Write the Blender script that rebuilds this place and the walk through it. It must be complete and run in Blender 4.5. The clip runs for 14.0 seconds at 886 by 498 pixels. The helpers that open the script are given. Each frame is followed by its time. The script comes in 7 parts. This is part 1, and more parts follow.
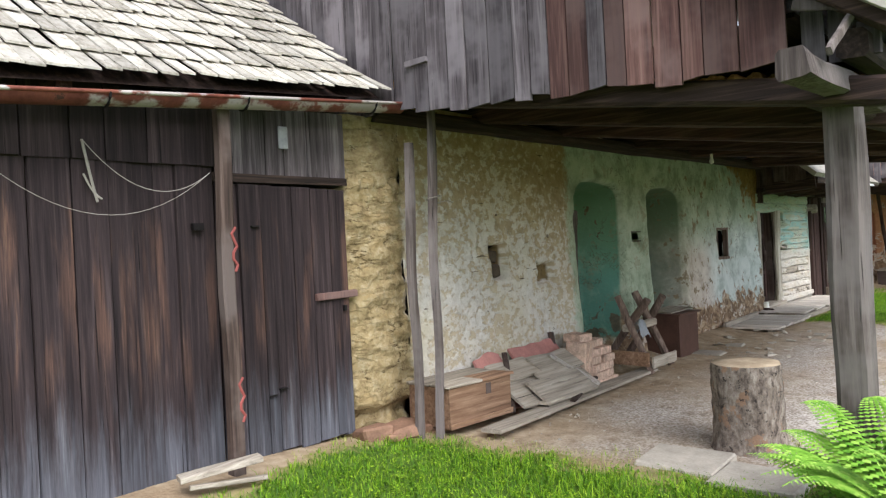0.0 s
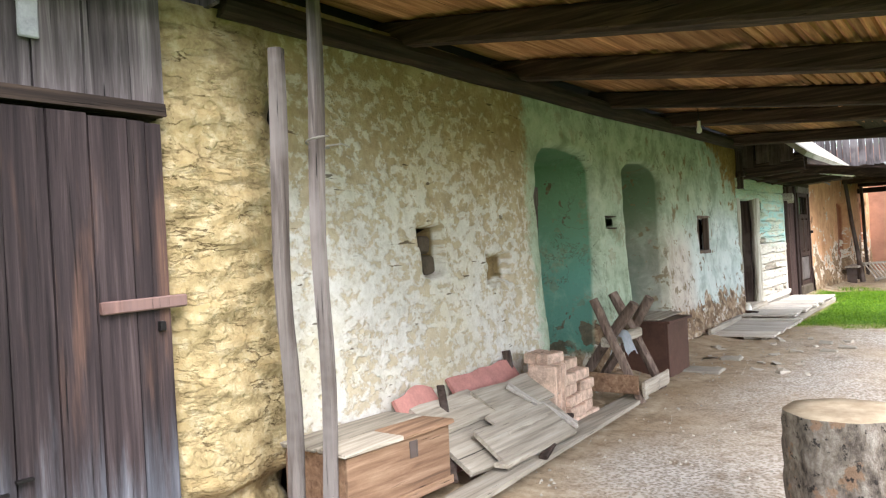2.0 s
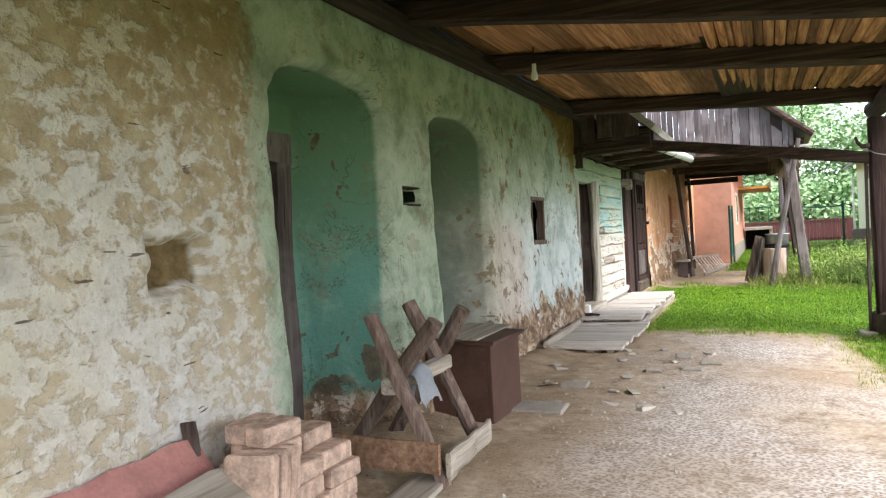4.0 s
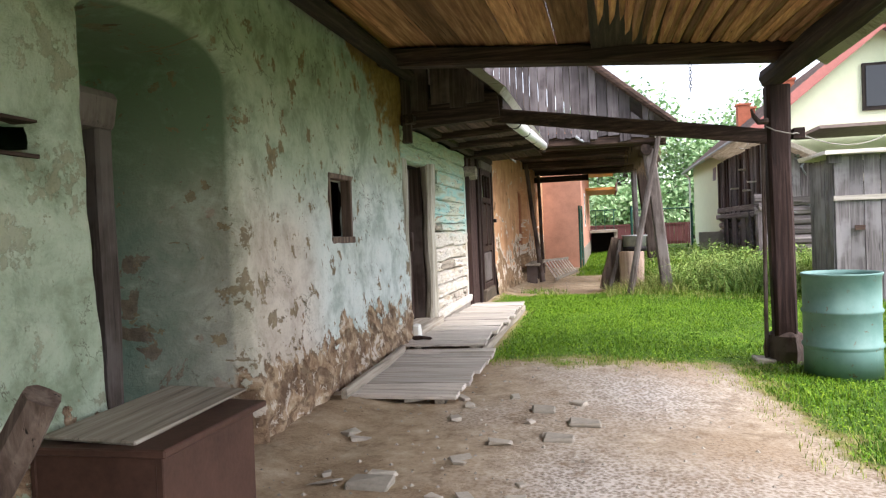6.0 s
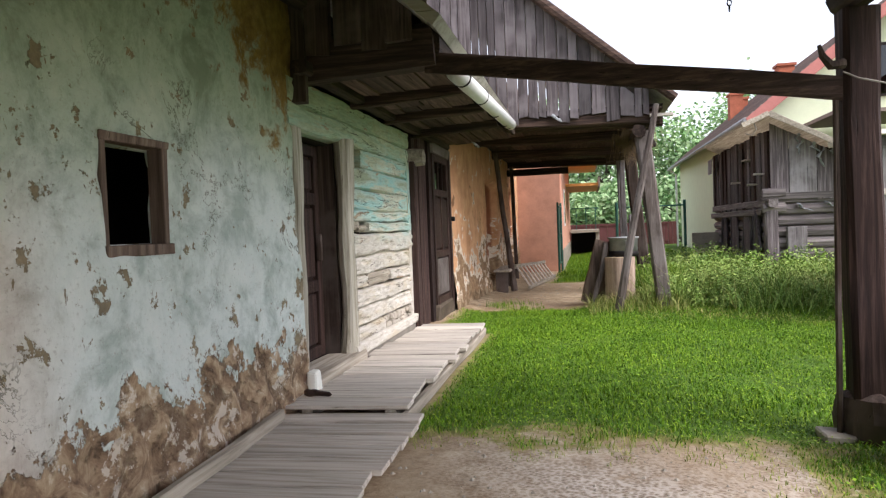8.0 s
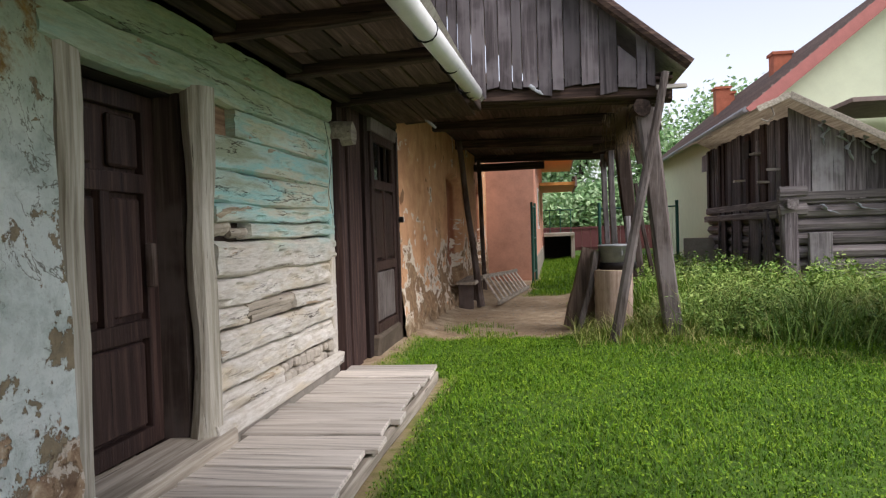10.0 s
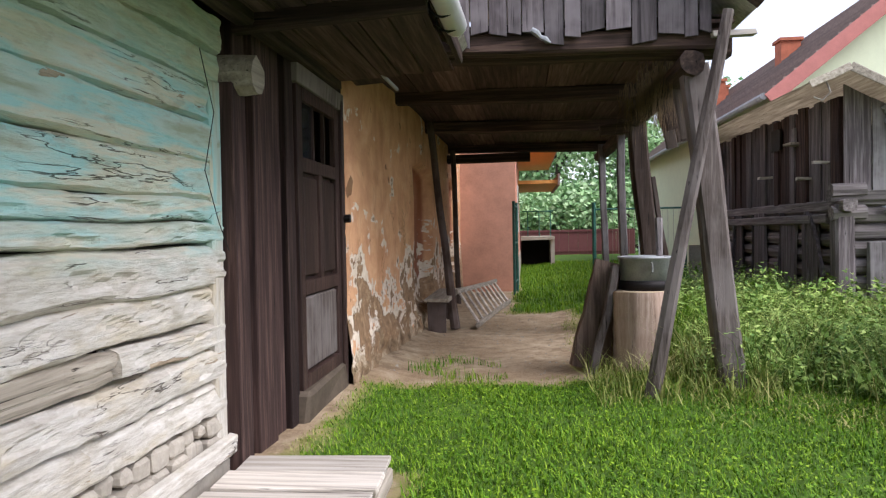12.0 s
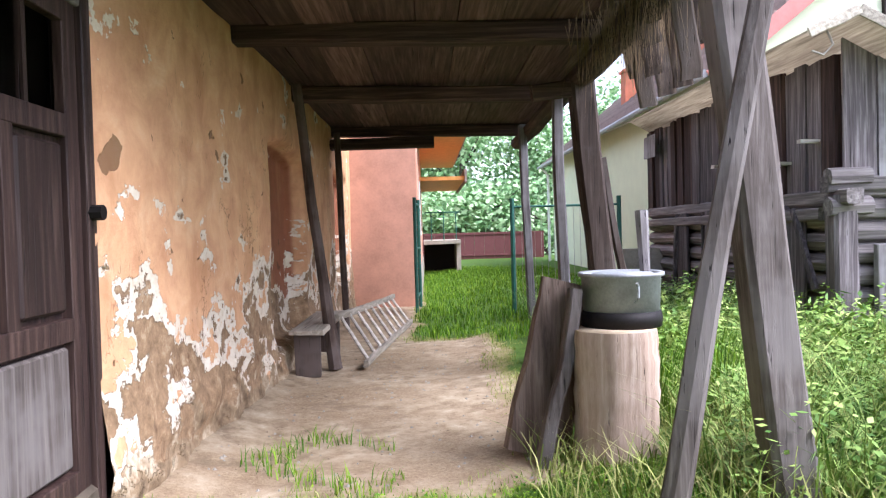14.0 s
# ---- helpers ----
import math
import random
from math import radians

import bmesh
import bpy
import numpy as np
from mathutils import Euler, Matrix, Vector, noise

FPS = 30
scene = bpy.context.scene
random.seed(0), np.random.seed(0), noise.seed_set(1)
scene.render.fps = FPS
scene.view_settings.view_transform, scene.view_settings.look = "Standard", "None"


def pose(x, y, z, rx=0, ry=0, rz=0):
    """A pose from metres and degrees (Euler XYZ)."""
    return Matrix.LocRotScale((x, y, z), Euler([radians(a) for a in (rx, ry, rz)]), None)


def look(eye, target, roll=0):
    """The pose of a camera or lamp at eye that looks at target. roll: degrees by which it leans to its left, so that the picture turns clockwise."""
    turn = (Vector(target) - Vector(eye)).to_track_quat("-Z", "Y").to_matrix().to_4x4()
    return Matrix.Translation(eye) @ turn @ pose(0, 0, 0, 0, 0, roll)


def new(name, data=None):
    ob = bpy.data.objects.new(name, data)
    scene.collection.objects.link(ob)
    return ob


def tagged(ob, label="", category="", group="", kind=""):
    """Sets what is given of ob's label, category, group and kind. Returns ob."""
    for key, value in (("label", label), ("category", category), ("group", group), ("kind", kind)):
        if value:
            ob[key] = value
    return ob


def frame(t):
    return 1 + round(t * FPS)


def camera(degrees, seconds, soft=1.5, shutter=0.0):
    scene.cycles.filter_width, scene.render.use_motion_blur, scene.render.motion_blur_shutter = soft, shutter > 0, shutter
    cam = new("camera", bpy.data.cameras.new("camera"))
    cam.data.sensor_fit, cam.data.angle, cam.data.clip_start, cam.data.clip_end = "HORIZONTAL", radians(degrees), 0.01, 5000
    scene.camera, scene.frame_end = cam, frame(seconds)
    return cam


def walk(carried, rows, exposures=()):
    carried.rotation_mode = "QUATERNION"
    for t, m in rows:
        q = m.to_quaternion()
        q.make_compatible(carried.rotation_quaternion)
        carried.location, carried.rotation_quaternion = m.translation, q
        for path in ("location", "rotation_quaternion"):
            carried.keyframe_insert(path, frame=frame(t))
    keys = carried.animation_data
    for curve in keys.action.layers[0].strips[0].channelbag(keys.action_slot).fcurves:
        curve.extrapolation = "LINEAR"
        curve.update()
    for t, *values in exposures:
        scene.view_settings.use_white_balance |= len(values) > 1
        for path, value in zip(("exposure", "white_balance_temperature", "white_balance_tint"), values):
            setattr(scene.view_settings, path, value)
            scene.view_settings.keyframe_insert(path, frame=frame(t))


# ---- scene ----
cam = camera(63.6, 14.0, soft=1.25)
PATH = [
    (0, (-0.082, -0.156, 1.693), (-1.417, 1.334, 1.698), -2.9),
    (0.5, (-0.51, 0.317, 1.659), (-1.838, 1.813, 1.669), -2.9),
    (1, (-0.907, 0.819, 1.602), (-2.224, 2.324, 1.62), -3.2),
    (1.5, (-1.263, 1.337, 1.57), (-2.535, 2.88, 1.581), -3.1),
    (2, (-1.549, 1.883, 1.535), (-2.763, 3.473, 1.542), -3.3),
    (2.5, (-1.775, 2.486, 1.475), (-2.923, 4.123, 1.485), -3.5),
    (3, (-1.996, 3.138, 1.431), (-3.054, 4.835, 1.43), -3.5),
    (3.5, (-2.228, 3.89, 1.425), (-3.179, 5.649, 1.406), -3.4),
    (4, (-2.462, 4.623, 1.425), (-3.296, 6.441, 1.392), -3.1),
    (4.2, (-2.53, 4.891, 1.413), (-3.324, 6.726, 1.374), -2.7),
    (6.3, (-2.881, 7.84, 1.333), (-3.297, 9.796, 1.285), -2.8),
    (6.5, (-2.867, 8.112, 1.343), (-3.274, 10.07, 1.295), -3.0),
    (7, (-2.869, 8.757, 1.34), (-3.267, 10.716, 1.289), -2.8),
    (7.5, (-2.867, 9.4, 1.336), (-3.269, 11.359, 1.284), -2.6),
    (8, (-2.909, 10.052, 1.343), (-3.303, 12.012, 1.288), -2.2),
    (8.2, (-2.956, 10.303, 1.351), (-3.333, 12.266, 1.299), -2.1),
    (10.3, (-3.125, 12.953, 1.362), (-3.431, 14.929, 1.31), -1.9),
    (10.5, (-3.146, 13.203, 1.36), (-3.447, 15.18, 1.311), -2.0),
    (11, (-3.228, 13.826, 1.356), (-3.512, 15.805, 1.31), -1.7),
    (11.5, (-3.349, 14.432, 1.379), (-3.604, 16.415, 1.327), -1.3),
    (12, (-3.438, 15.037, 1.384), (-3.664, 17.023, 1.332), -1.1),
    (12.5, (-3.481, 15.676, 1.391), (-3.652, 17.668, 1.337), -1.4),
    (13, (-3.486, 16.321, 1.42), (-3.584, 18.318, 1.364), -1.8),
    (13.5, (-3.469, 17.002, 1.39), (-3.494, 19.001, 1.336), -1.6),
    (14, (-3.448, 17.721, 1.37), (-3.404, 19.72, 1.322), -1.6),
]
walk(cam, [(t, look(eye, target, roll)) for t, eye, target, roll in PATH],
     exposures=[(0.0, 1.05, 6150, 13), (1.5, 1.95, 6150, 13), (3.0, 1.85, 6200, 14), (4.0, 1.8, 6250, 15), (6.5, 1.5, 6350, 18), (8.0, 1.2, 6400, 18), (10.5, 0.65, 6350, 18), (11.5, 0.85, 6250, 18), (12.5, 1.3, 5850, 19), (13.5, 1.9, 5600, 21), (14.0, 2.05, 5650, 20)])

# ---- world, sun ----
world = bpy.data.worlds.new("overcast_sky")
world.use_nodes = True
scene.world = world
wn = world.node_tree
sky = wn.nodes.new("ShaderNodeTexSky")
sky.sky_type, sky.sun_disc = "NISHITA", False
sky.sun_elevation, sky.sun_rotation = radians(47), radians(118)
sky.air_density, sky.dust_density = 1.0, 1.2
pale = wn.nodes.new("ShaderNodeHueSaturation")
pale.inputs["Saturation"].default_value = 0.4
wn.links.new(sky.outputs["Color"], pale.inputs["Color"])
wn.links.new(pale.outputs["Color"], wn.nodes["Background"].inputs["Color"])
wn.nodes["Background"].inputs["Strength"].default_value = 0.15
sun_data = bpy.data.lights.new("sun", "SUN")
sun_data.energy, sun_data.angle, sun_data.color = 1.9, radians(38), (1.0, 0.98, 0.95)
sun = new("sun", sun_data)
sun.matrix_world = look((9.5, 3, 11.5), (0, 8, 0))


# ---- materials ----
def lin(r, g, b):
    return tuple((c / 255 / 12.92) if c < 10.3 else ((c / 255 + 0.055) / 1.055) ** 2.4 for c in (r, g, b)) + (1.0,)


class Mat:
    """A small writer for node materials."""

    def __init__(self, name, rough=0.9, metal=0.0, vary=True):
        self.m = bpy.data.materials.new(name)
        self.m.use_nodes = True
        self.nt = self.m.node_tree
        self.out = self.nt.nodes["Principled BSDF"]
        self.out.inputs["Roughness"].default_value = rough
        self.out.inputs["Metallic"].default_value = metal
        self.out.inputs["Specular IOR Level"].default_value = 0.25
        self.tc = self.nt.nodes.new("ShaderNodeTexCoord").outputs["Object"]
        self.info = self.nt.nodes.new("ShaderNodeObjectInfo").outputs["Random"]
        self.co = self.tc
        if vary:
            v = self.nt.nodes.new("ShaderNodeVectorMath")
            v.operation = "ADD"
            self.nt.links.new(self.tc, v.inputs[0])
            self.nt.links.new(self.math("MULTIPLY", self.info, 31.7), v.inputs[1])
            self.co = v.outputs[0]

    def link(self, a, b):
        if isinstance(a, (int, float)):
            b.default_value = a
        elif isinstance(a, tuple):
            b.default_value = a
        else:
            self.nt.links.new(a, b)

    def math(self, op, a, b=0.0, clamp=False):
        n = self.nt.nodes.new("ShaderNodeMath")
        n.operation, n.use_clamp = op, clamp
        self.link(a, n.inputs[0])
        self.link(b, n.inputs[1])
        return n.outputs[0]

    def axis(self, k, co=None):
        n = self.nt.nodes.new("ShaderNodeSeparateXYZ")
        self.link(co or self.tc, n.inputs[0])
        return n.outputs[k]

    def noise(self, scale, detail=5, rough=0.6, stretch=(1, 1, 1), warp=0.0, fixed=False):
        mp = self.nt.nodes.new("ShaderNodeMapping")
        self.link(self.tc if fixed else self.co, mp.inputs[0])
        mp.inputs["Scale"].default_value = stretch
        n = self.nt.nodes.new("ShaderNodeTexNoise")
        n.inputs["Scale"].default_value = scale
        n.inputs["Detail"].default_value = detail
        n.inputs["Roughness"].default_value = rough
        n.inputs["Distortion"].default_value = warp
        self.link(mp.outputs[0], n.inputs["Vector"])
        return n.outputs[0]

    def cells(self, scale, stretch=(1, 1, 1), feature="F1"):
        mp = self.nt.nodes.new("ShaderNodeMapping")
        self.link(self.co, mp.inputs[0])
        mp.inputs["Scale"].default_value = stretch
        n = self.nt.nodes.new("ShaderNodeTexVoronoi")
        n.feature = feature
        n.inputs["Scale"].default_value = scale
        self.link(mp.outputs[0], n.inputs["Vector"])
        return n.outputs["Distance"]

    def ramp(self, fac, *stops):
        n = self.nt.nodes.new("ShaderNodeValToRGB")
        els = n.color_ramp.elements
        while len(els) < len(stops):
            els.new(0.5)
        for e, (p, c) in zip(els, stops):
            e.position, e.color = p, (c, c, c, 1) if isinstance(c, (int, float)) else c
        self.link(fac, n.inputs[0])
        return n.outputs[0]

    def step(self, fac, lo, hi):
        n = self.nt.nodes.new("ShaderNodeMapRange")
        n.interpolation_type = "SMOOTHSTEP"
        self.link(fac, n.inputs[0])
        n.inputs[1].default_value, n.inputs[2].default_value = lo, hi
        return n.outputs[0]

    def mix(self, fac, a, b, blend="MIX"):
        n = self.nt.nodes.new("ShaderNodeMix")
        n.data_type, n.blend_type = "RGBA", blend
        self.link(fac, n.inputs[0])
        self.link(a, n.inputs[6])
        self.link(b, n.inputs[7])
        return n.outputs[2]

    def bright(self, colour, lo, hi):
        """Each object a little lighter or darker than its neighbours."""
        k = self.math("ADD", self.math("MULTIPLY", self.info, hi - lo), lo)
        n = self.nt.nodes.new("ShaderNodeVectorMath")
        n.operation = "SCALE"
        self.link(colour, n.inputs[0])
        self.link(k, n.inputs[3])
        return n.outputs[0]

    def done(self, colour, height=None, strength=0.5, distance=0.01):
        self.link(colour, self.out.inputs["Base Color"])
        if height is not None:
            b = self.nt.nodes.new("ShaderNodeBump")
            b.inputs["Strength"].default_value = strength
            b.inputs["Distance"].default_value = distance
            self.link(height, b.inputs["Height"])
            self.link(b.outputs[0], self.out.inputs["Normal"])
        return self.m


def wood(name, axis, dark, base, light, lo=0.7, hi=1.25, rough=0.85, grey=None):
    """Weathered timber with its grain along one axis; grey: a bleached colour that comes in patches."""
    w = Mat(name, rough)
    long = [26.0, 26.0, 26.0]
    long["xyz".index(axis)] = 1.1
    fine = w.noise(1.0, 7, 0.65, tuple(long), 0.4)
    long2 = [70.0, 70.0, 70.0]
    long2["xyz".index(axis)] = 1.6
    crack = w.noise(1.0, 3, 0.5, tuple(long2), 0.2)
    patch = w.noise(1.7, 4, 0.6)
    c = w.ramp(fine, (0.28, dark), (0.5, base), (0.72, light))
    if grey:
        c = w.mix(w.step(patch, 0.42, 0.62), c, w.mix(fine, grey, light))
    c = w.mix(w.step(crack, 0.66, 0.74), c, tuple(v * 0.3 for v in dark[:3]) + (1.0,))
    c = w.bright(c, lo, hi)
    h = w.math("SUBTRACT", fine, w.math("MULTIPLY", w.step(crack, 0.62, 0.74), 0.8))
    return w.done(c, h, 0.7, 0.006)


GREY_V = wood("weathered_grey_board", "z", lin(70, 66, 66), lin(112, 106, 105), lin(150, 145, 143), grey=lin(128, 124, 126))
GREY_X = wood("weathered_grey_plank", "x", lin(140, 131, 119), lin(192, 183, 170), lin(216, 208, 197), 0.8, 1.25)
GREY_Y = wood("weathered_grey_rail", "y", lin(120, 111, 98), lin(164, 154, 138), lin(194, 185, 169), 0.75, 1.15)
BROWN_V = wood("worn_brown_timber", "z", lin(70, 57, 50), lin(110, 93, 82), lin(144, 127, 114), 0.75, 1.2)
HUT_V = wood("dark_weathered_hut_board", "z", lin(54, 48, 48), lin(92, 84, 84), lin(138, 130, 129), 0.55, 1.4)
DARK_V = wood("dark_aged_post", "z", lin(40, 33, 29), lin(68, 55, 48), lin(98, 84, 76), grey=lin(86, 79, 76))
DARK_X = wood("dark_sooty_beam_across", "x", lin(34, 27, 24), lin(62, 48, 42), lin(100, 80, 68), 0.75, 1.25)
DARK_Y = wood("dark_sooty_beam_along", "y", lin(30, 24, 22), lin(54, 43, 37), lin(86, 71, 60), 0.75, 1.2)
LOFT_Y = wood("brown_loft_board", "y", lin(96, 66, 44), lin(156, 112, 76), lin(200, 158, 116), 0.4, 1.7)
SOOT_Y = wood("sooty_red_brown_loft_board", "y", lin(48, 38, 36), lin(86, 67, 62), lin(122, 100, 92), 0.45, 1.4)
PLANK_V = wood("dark_red_brown_plank", "z", lin(32, 24, 22), lin(60, 44, 40), lin(100, 78, 70), 0.5, 1.1)
POST_V = wood("cracked_brown_grey_post", "z", lin(60, 51, 47), lin(98, 88, 82), lin(138, 128, 122), 0.6, 1.0, grey=lin(104, 97, 94))
GABLE_V = wood("purple_grey_gable_board", "z", lin(46, 41, 42), lin(84, 77, 78), lin(124, 117, 117), 0.6, 1.25, grey=lin(98, 92, 95))
RED_V = wood("red_brown_gable_board", "z", lin(56, 40, 38), lin(90, 64, 58), lin(126, 98, 88), 0.6, 1.25, grey=lin(96, 80, 78))
SHINGLE = wood("bleached_roof_shingle", "x", lin(120, 114, 102), lin(170, 163, 148), lin(205, 199, 186), 0.7, 1.15, grey=lin(186, 180, 165))
PINE_X = wood("bare_brown_plank", "y", lin(100, 76, 58), lin(138, 108, 84), lin(168, 140, 114), 0.85, 1.1)
HUT_Y = wood("dark_weathered_hut_log", "y", lin(72, 66, 64), lin(114, 106, 103), lin(154, 146, 142))
HUT_X = wood("dark_weathered_hut_log_across", "x", lin(74, 68, 66), lin(118, 110, 107), lin(158, 150, 146))
DOOR_V = wood("dark_brown_door_paint", "z", lin(34, 24, 22), lin(58, 42, 37), lin(92, 72, 64), 0.7, 1.0, 0.6)
WASHED_V = wood("limewashed_bare_post", "z", lin(112, 104, 88), lin(166, 160, 144), lin(202, 198, 185), 0.9, 1.1)


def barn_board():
    """Tarred boards: red wood where the tar has gone, paler grey towards the foot."""
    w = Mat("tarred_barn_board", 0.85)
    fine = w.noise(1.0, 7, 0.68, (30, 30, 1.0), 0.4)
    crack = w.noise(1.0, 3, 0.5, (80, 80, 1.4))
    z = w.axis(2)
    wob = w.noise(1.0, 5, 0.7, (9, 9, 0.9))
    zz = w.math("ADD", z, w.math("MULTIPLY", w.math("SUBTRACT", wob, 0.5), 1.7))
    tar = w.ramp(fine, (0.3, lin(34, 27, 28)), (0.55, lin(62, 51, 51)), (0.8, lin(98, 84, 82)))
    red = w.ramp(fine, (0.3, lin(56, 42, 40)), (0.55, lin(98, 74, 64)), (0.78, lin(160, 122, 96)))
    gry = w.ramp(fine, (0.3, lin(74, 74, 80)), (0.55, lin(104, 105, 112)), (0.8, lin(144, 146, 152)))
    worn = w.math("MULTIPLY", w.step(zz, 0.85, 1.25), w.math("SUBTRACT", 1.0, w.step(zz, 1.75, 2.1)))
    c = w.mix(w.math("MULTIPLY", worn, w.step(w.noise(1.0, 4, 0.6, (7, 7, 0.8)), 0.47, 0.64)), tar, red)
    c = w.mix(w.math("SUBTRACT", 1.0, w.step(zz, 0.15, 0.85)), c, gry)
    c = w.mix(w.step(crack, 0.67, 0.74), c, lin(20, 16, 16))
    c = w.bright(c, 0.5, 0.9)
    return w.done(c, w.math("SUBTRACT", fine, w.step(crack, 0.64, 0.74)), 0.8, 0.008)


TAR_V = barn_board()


def plaster():
    """The house wall: flaking limewash, mint paint from the recesses on, mud and stone at the foot."""
    w = Mat("flaking_lime_plaster", 0.92, vary=False)
    y, z, x = w.axis(1), w.axis(2), w.axis(0)
    big = w.noise(0.8, 5, 0.6)
    mid = w.noise(3.2, 8, 0.68, warp=0.3)
    fine = w.noise(11.0, 8, 0.7)
    grit = w.noise(60.0, 3, 0.6)
    yy = w.math("ADD", y, w.math("MULTIPLY", w.math("SUBTRACT", mid, 0.5), 0.35))
    mud = w.ramp(fine, (0.28, lin(118, 96, 58)), (0.5, lin(156, 132, 88)), (0.74, lin(188, 168, 128)))
    lime = w.ramp(fine, (0.25, lin(174, 167, 152)), (0.5, lin(204, 200, 190)), (0.75, lin(222, 220, 214)))
    lime = w.mix(w.math("MULTIPLY", w.step(big, 0.42, 0.68), 0.8), lime, lin(202, 192, 160))
    # limewash that has come off in scales, more so high on the wall and towards the recess
    scale1 = w.noise(1.0, 4, 0.58, (1, 9.0, 11.5), 0.25)
    scale2 = w.noise(1.0, 5, 0.6, (1, 24.0, 30.0), 0.2)
    climb = w.math("ADD", z, w.math("ADD", w.math("MULTIPLY", w.math("SUBTRACT", big, 0.5), 1.5), w.math("MULTIPLY", w.math("SUBTRACT", y, 6.4), 0.22)))
    hi = w.math("ADD", 0.075, w.math("MULTIPLY", w.step(climb, 0.9, 2.9), 0.11))
    peel = w.math("ADD", w.math("ADD", w.math("MULTIPLY", scale1, 0.72), w.math("MULTIPLY", scale2, 0.28)), w.math("ADD", hi, w.math("MULTIPLY", w.math("SUBTRACT", w.noise(1.9, 4, 0.6), 0.5), 0.34)))
    off1 = w.step(peel, 0.55, 0.67)
    crust = w.math("SUBTRACT", w.step(peel, 0.52, 0.57), off1)
    ochre = w.math("MULTIPLY", w.step(climb, 1.75, 3.0), 0.62)
    lime = w.mix(ochre, lime, w.ramp(mid, (0.3, lin(142, 116, 62)), (0.55, lin(178, 152, 98)), (0.75, lin(202, 184, 140))))
    mud = w.mix(ochre, mud, lin(120, 92, 44))
    mud = w.mix(w.math("MULTIPLY", w.step(mid, 0.5, 0.64), 0.4), mud, lin(196, 182, 148))
    mud = w.mix(w.math("SUBTRACT", 0.55, w.math("MULTIPLY", w.step(climb, 0.9, 2.2), 0.45)), mud, lin(196, 184, 156))
    c1 = w.mix(w.math("MULTIPLY", off1, 0.8), lime, mud)
    c1 = w.mix(w.math("MULTIPLY", crust, 0.15), c1, lin(236, 232, 224))
    slit = w.math("MULTIPLY", w.step(w.noise(1.0, 3, 0.5, (1, 3.0, 17.0), 0.4), 0.685, 0.7), w.step(mid, 0.42, 0.5))
    c1 = w.mix(w.math("MULTIPLY", slit, 0.85), c1, lin(78, 62, 42))
    # mint paint, paler and bluer low down
    mint = w.ramp(mid, (0.36, lin(130, 144, 120)), (0.52, lin(166, 179, 156)), (0.8, lin(196, 203, 182)))
    blue = w.ramp(mid, (0.36, lin(166, 178, 170)), (0.52, lin(204, 212, 206)), (0.8, lin(222, 224, 218)))
    zl = w.math("ADD", z, w.math("MULTIPLY", w.math("SUBTRACT", big, 0.5), 1.2))
    far = w.step(y, 11.2, 12.6)
    c2 = w.mix(w.math("MULTIPLY", far, w.math("SUBTRACT", 1.0, w.step(zl, 1.4, 2.2))), mint, blue)
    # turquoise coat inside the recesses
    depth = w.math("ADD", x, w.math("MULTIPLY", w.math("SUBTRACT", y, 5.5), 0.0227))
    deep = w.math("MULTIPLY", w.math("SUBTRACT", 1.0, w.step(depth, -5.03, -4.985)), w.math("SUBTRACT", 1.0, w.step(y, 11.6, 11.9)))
    turq = w.mix(w.step(zl, 1.2, 2.1), lin(92, 138, 122), lin(100, 134, 104))
    turq = w.mix(w.step(y, 9.6, 9.9), turq, w.mix(w.step(zl, 0.9, 1.9), lin(100, 124, 110), lin(106, 126, 100)))
    scar = w.step(w.math("ADD", w.noise(3.6, 6, 0.6, warp=0.5), w.math("MULTIPLY", w.math("SUBTRACT", 1.0, w.step(z, 0.3, 1.1)), 0.12)), 0.63, 0.645)
    turq = w.mix(w.math("MULTIPLY", scar, 0.85), turq, w.ramp(fine, (0.3, lin(66, 52, 42)), (0.7, lin(112, 92, 70))))
    c2 = w.mix(deep, c2, w.mix(w.math("MULTIPLY", w.step(mid, 0.5, 0.7), 0.5), turq, lin(140, 168, 146)))
    rosy = w.math("MULTIPLY", w.step(w.math("SUBTRACT", 0.85, w.math("ABSOLUTE", w.math("SUBTRACT", yy, 11.95))), 0.0, 0.6), w.math("SUBTRACT", 1.0, w.step(zl, 1.3, 2.0)))
    c2 = w.mix(w.math("MULTIPLY", rosy, 0.75), c2, w.ramp(mid, (0.3, lin(176, 154, 138)), (0.6, lin(212, 198, 184))))
    chips = w.step(w.math("ADD", w.math("MULTIPLY", w.noise(4.5, 8, 0.7), 0.8), w.math("MULTIPLY", big, 0.25)), 0.598, 0.608)
    chips = w.math("MAXIMUM", chips, w.step(w.noise(1.0, 5, 0.6, (1, 13.0, 9.0), 0.6), 0.675, 0.685))
    chips = w.math("MULTIPLY", chips, w.math("ADD", 0.35, w.math("MULTIPLY", w.step(y, 9.0, 12.6), 0.65)))
    c2 = w.mix(w.math("MULTIPLY", chips, 0.9), c2, w.ramp(fine, (0.3, lin(96, 80, 58)), (0.7, lin(150, 132, 98))))
    line = w.math("SUBTRACT", 1.0, w.step(w.math("ABSOLUTE", w.math("SUBTRACT", w.noise(1.9, 6, 0.66, warp=0.5), 0.5)), 0.0, 0.009))
    line = w.math("MULTIPLY", line, w.step(w.noise(1.1, 2, 0.5), 0.5, 0.6))
    c2 = w.mix(w.math("MULTIPLY", line, 0.8), c2, lin(84, 80, 64))
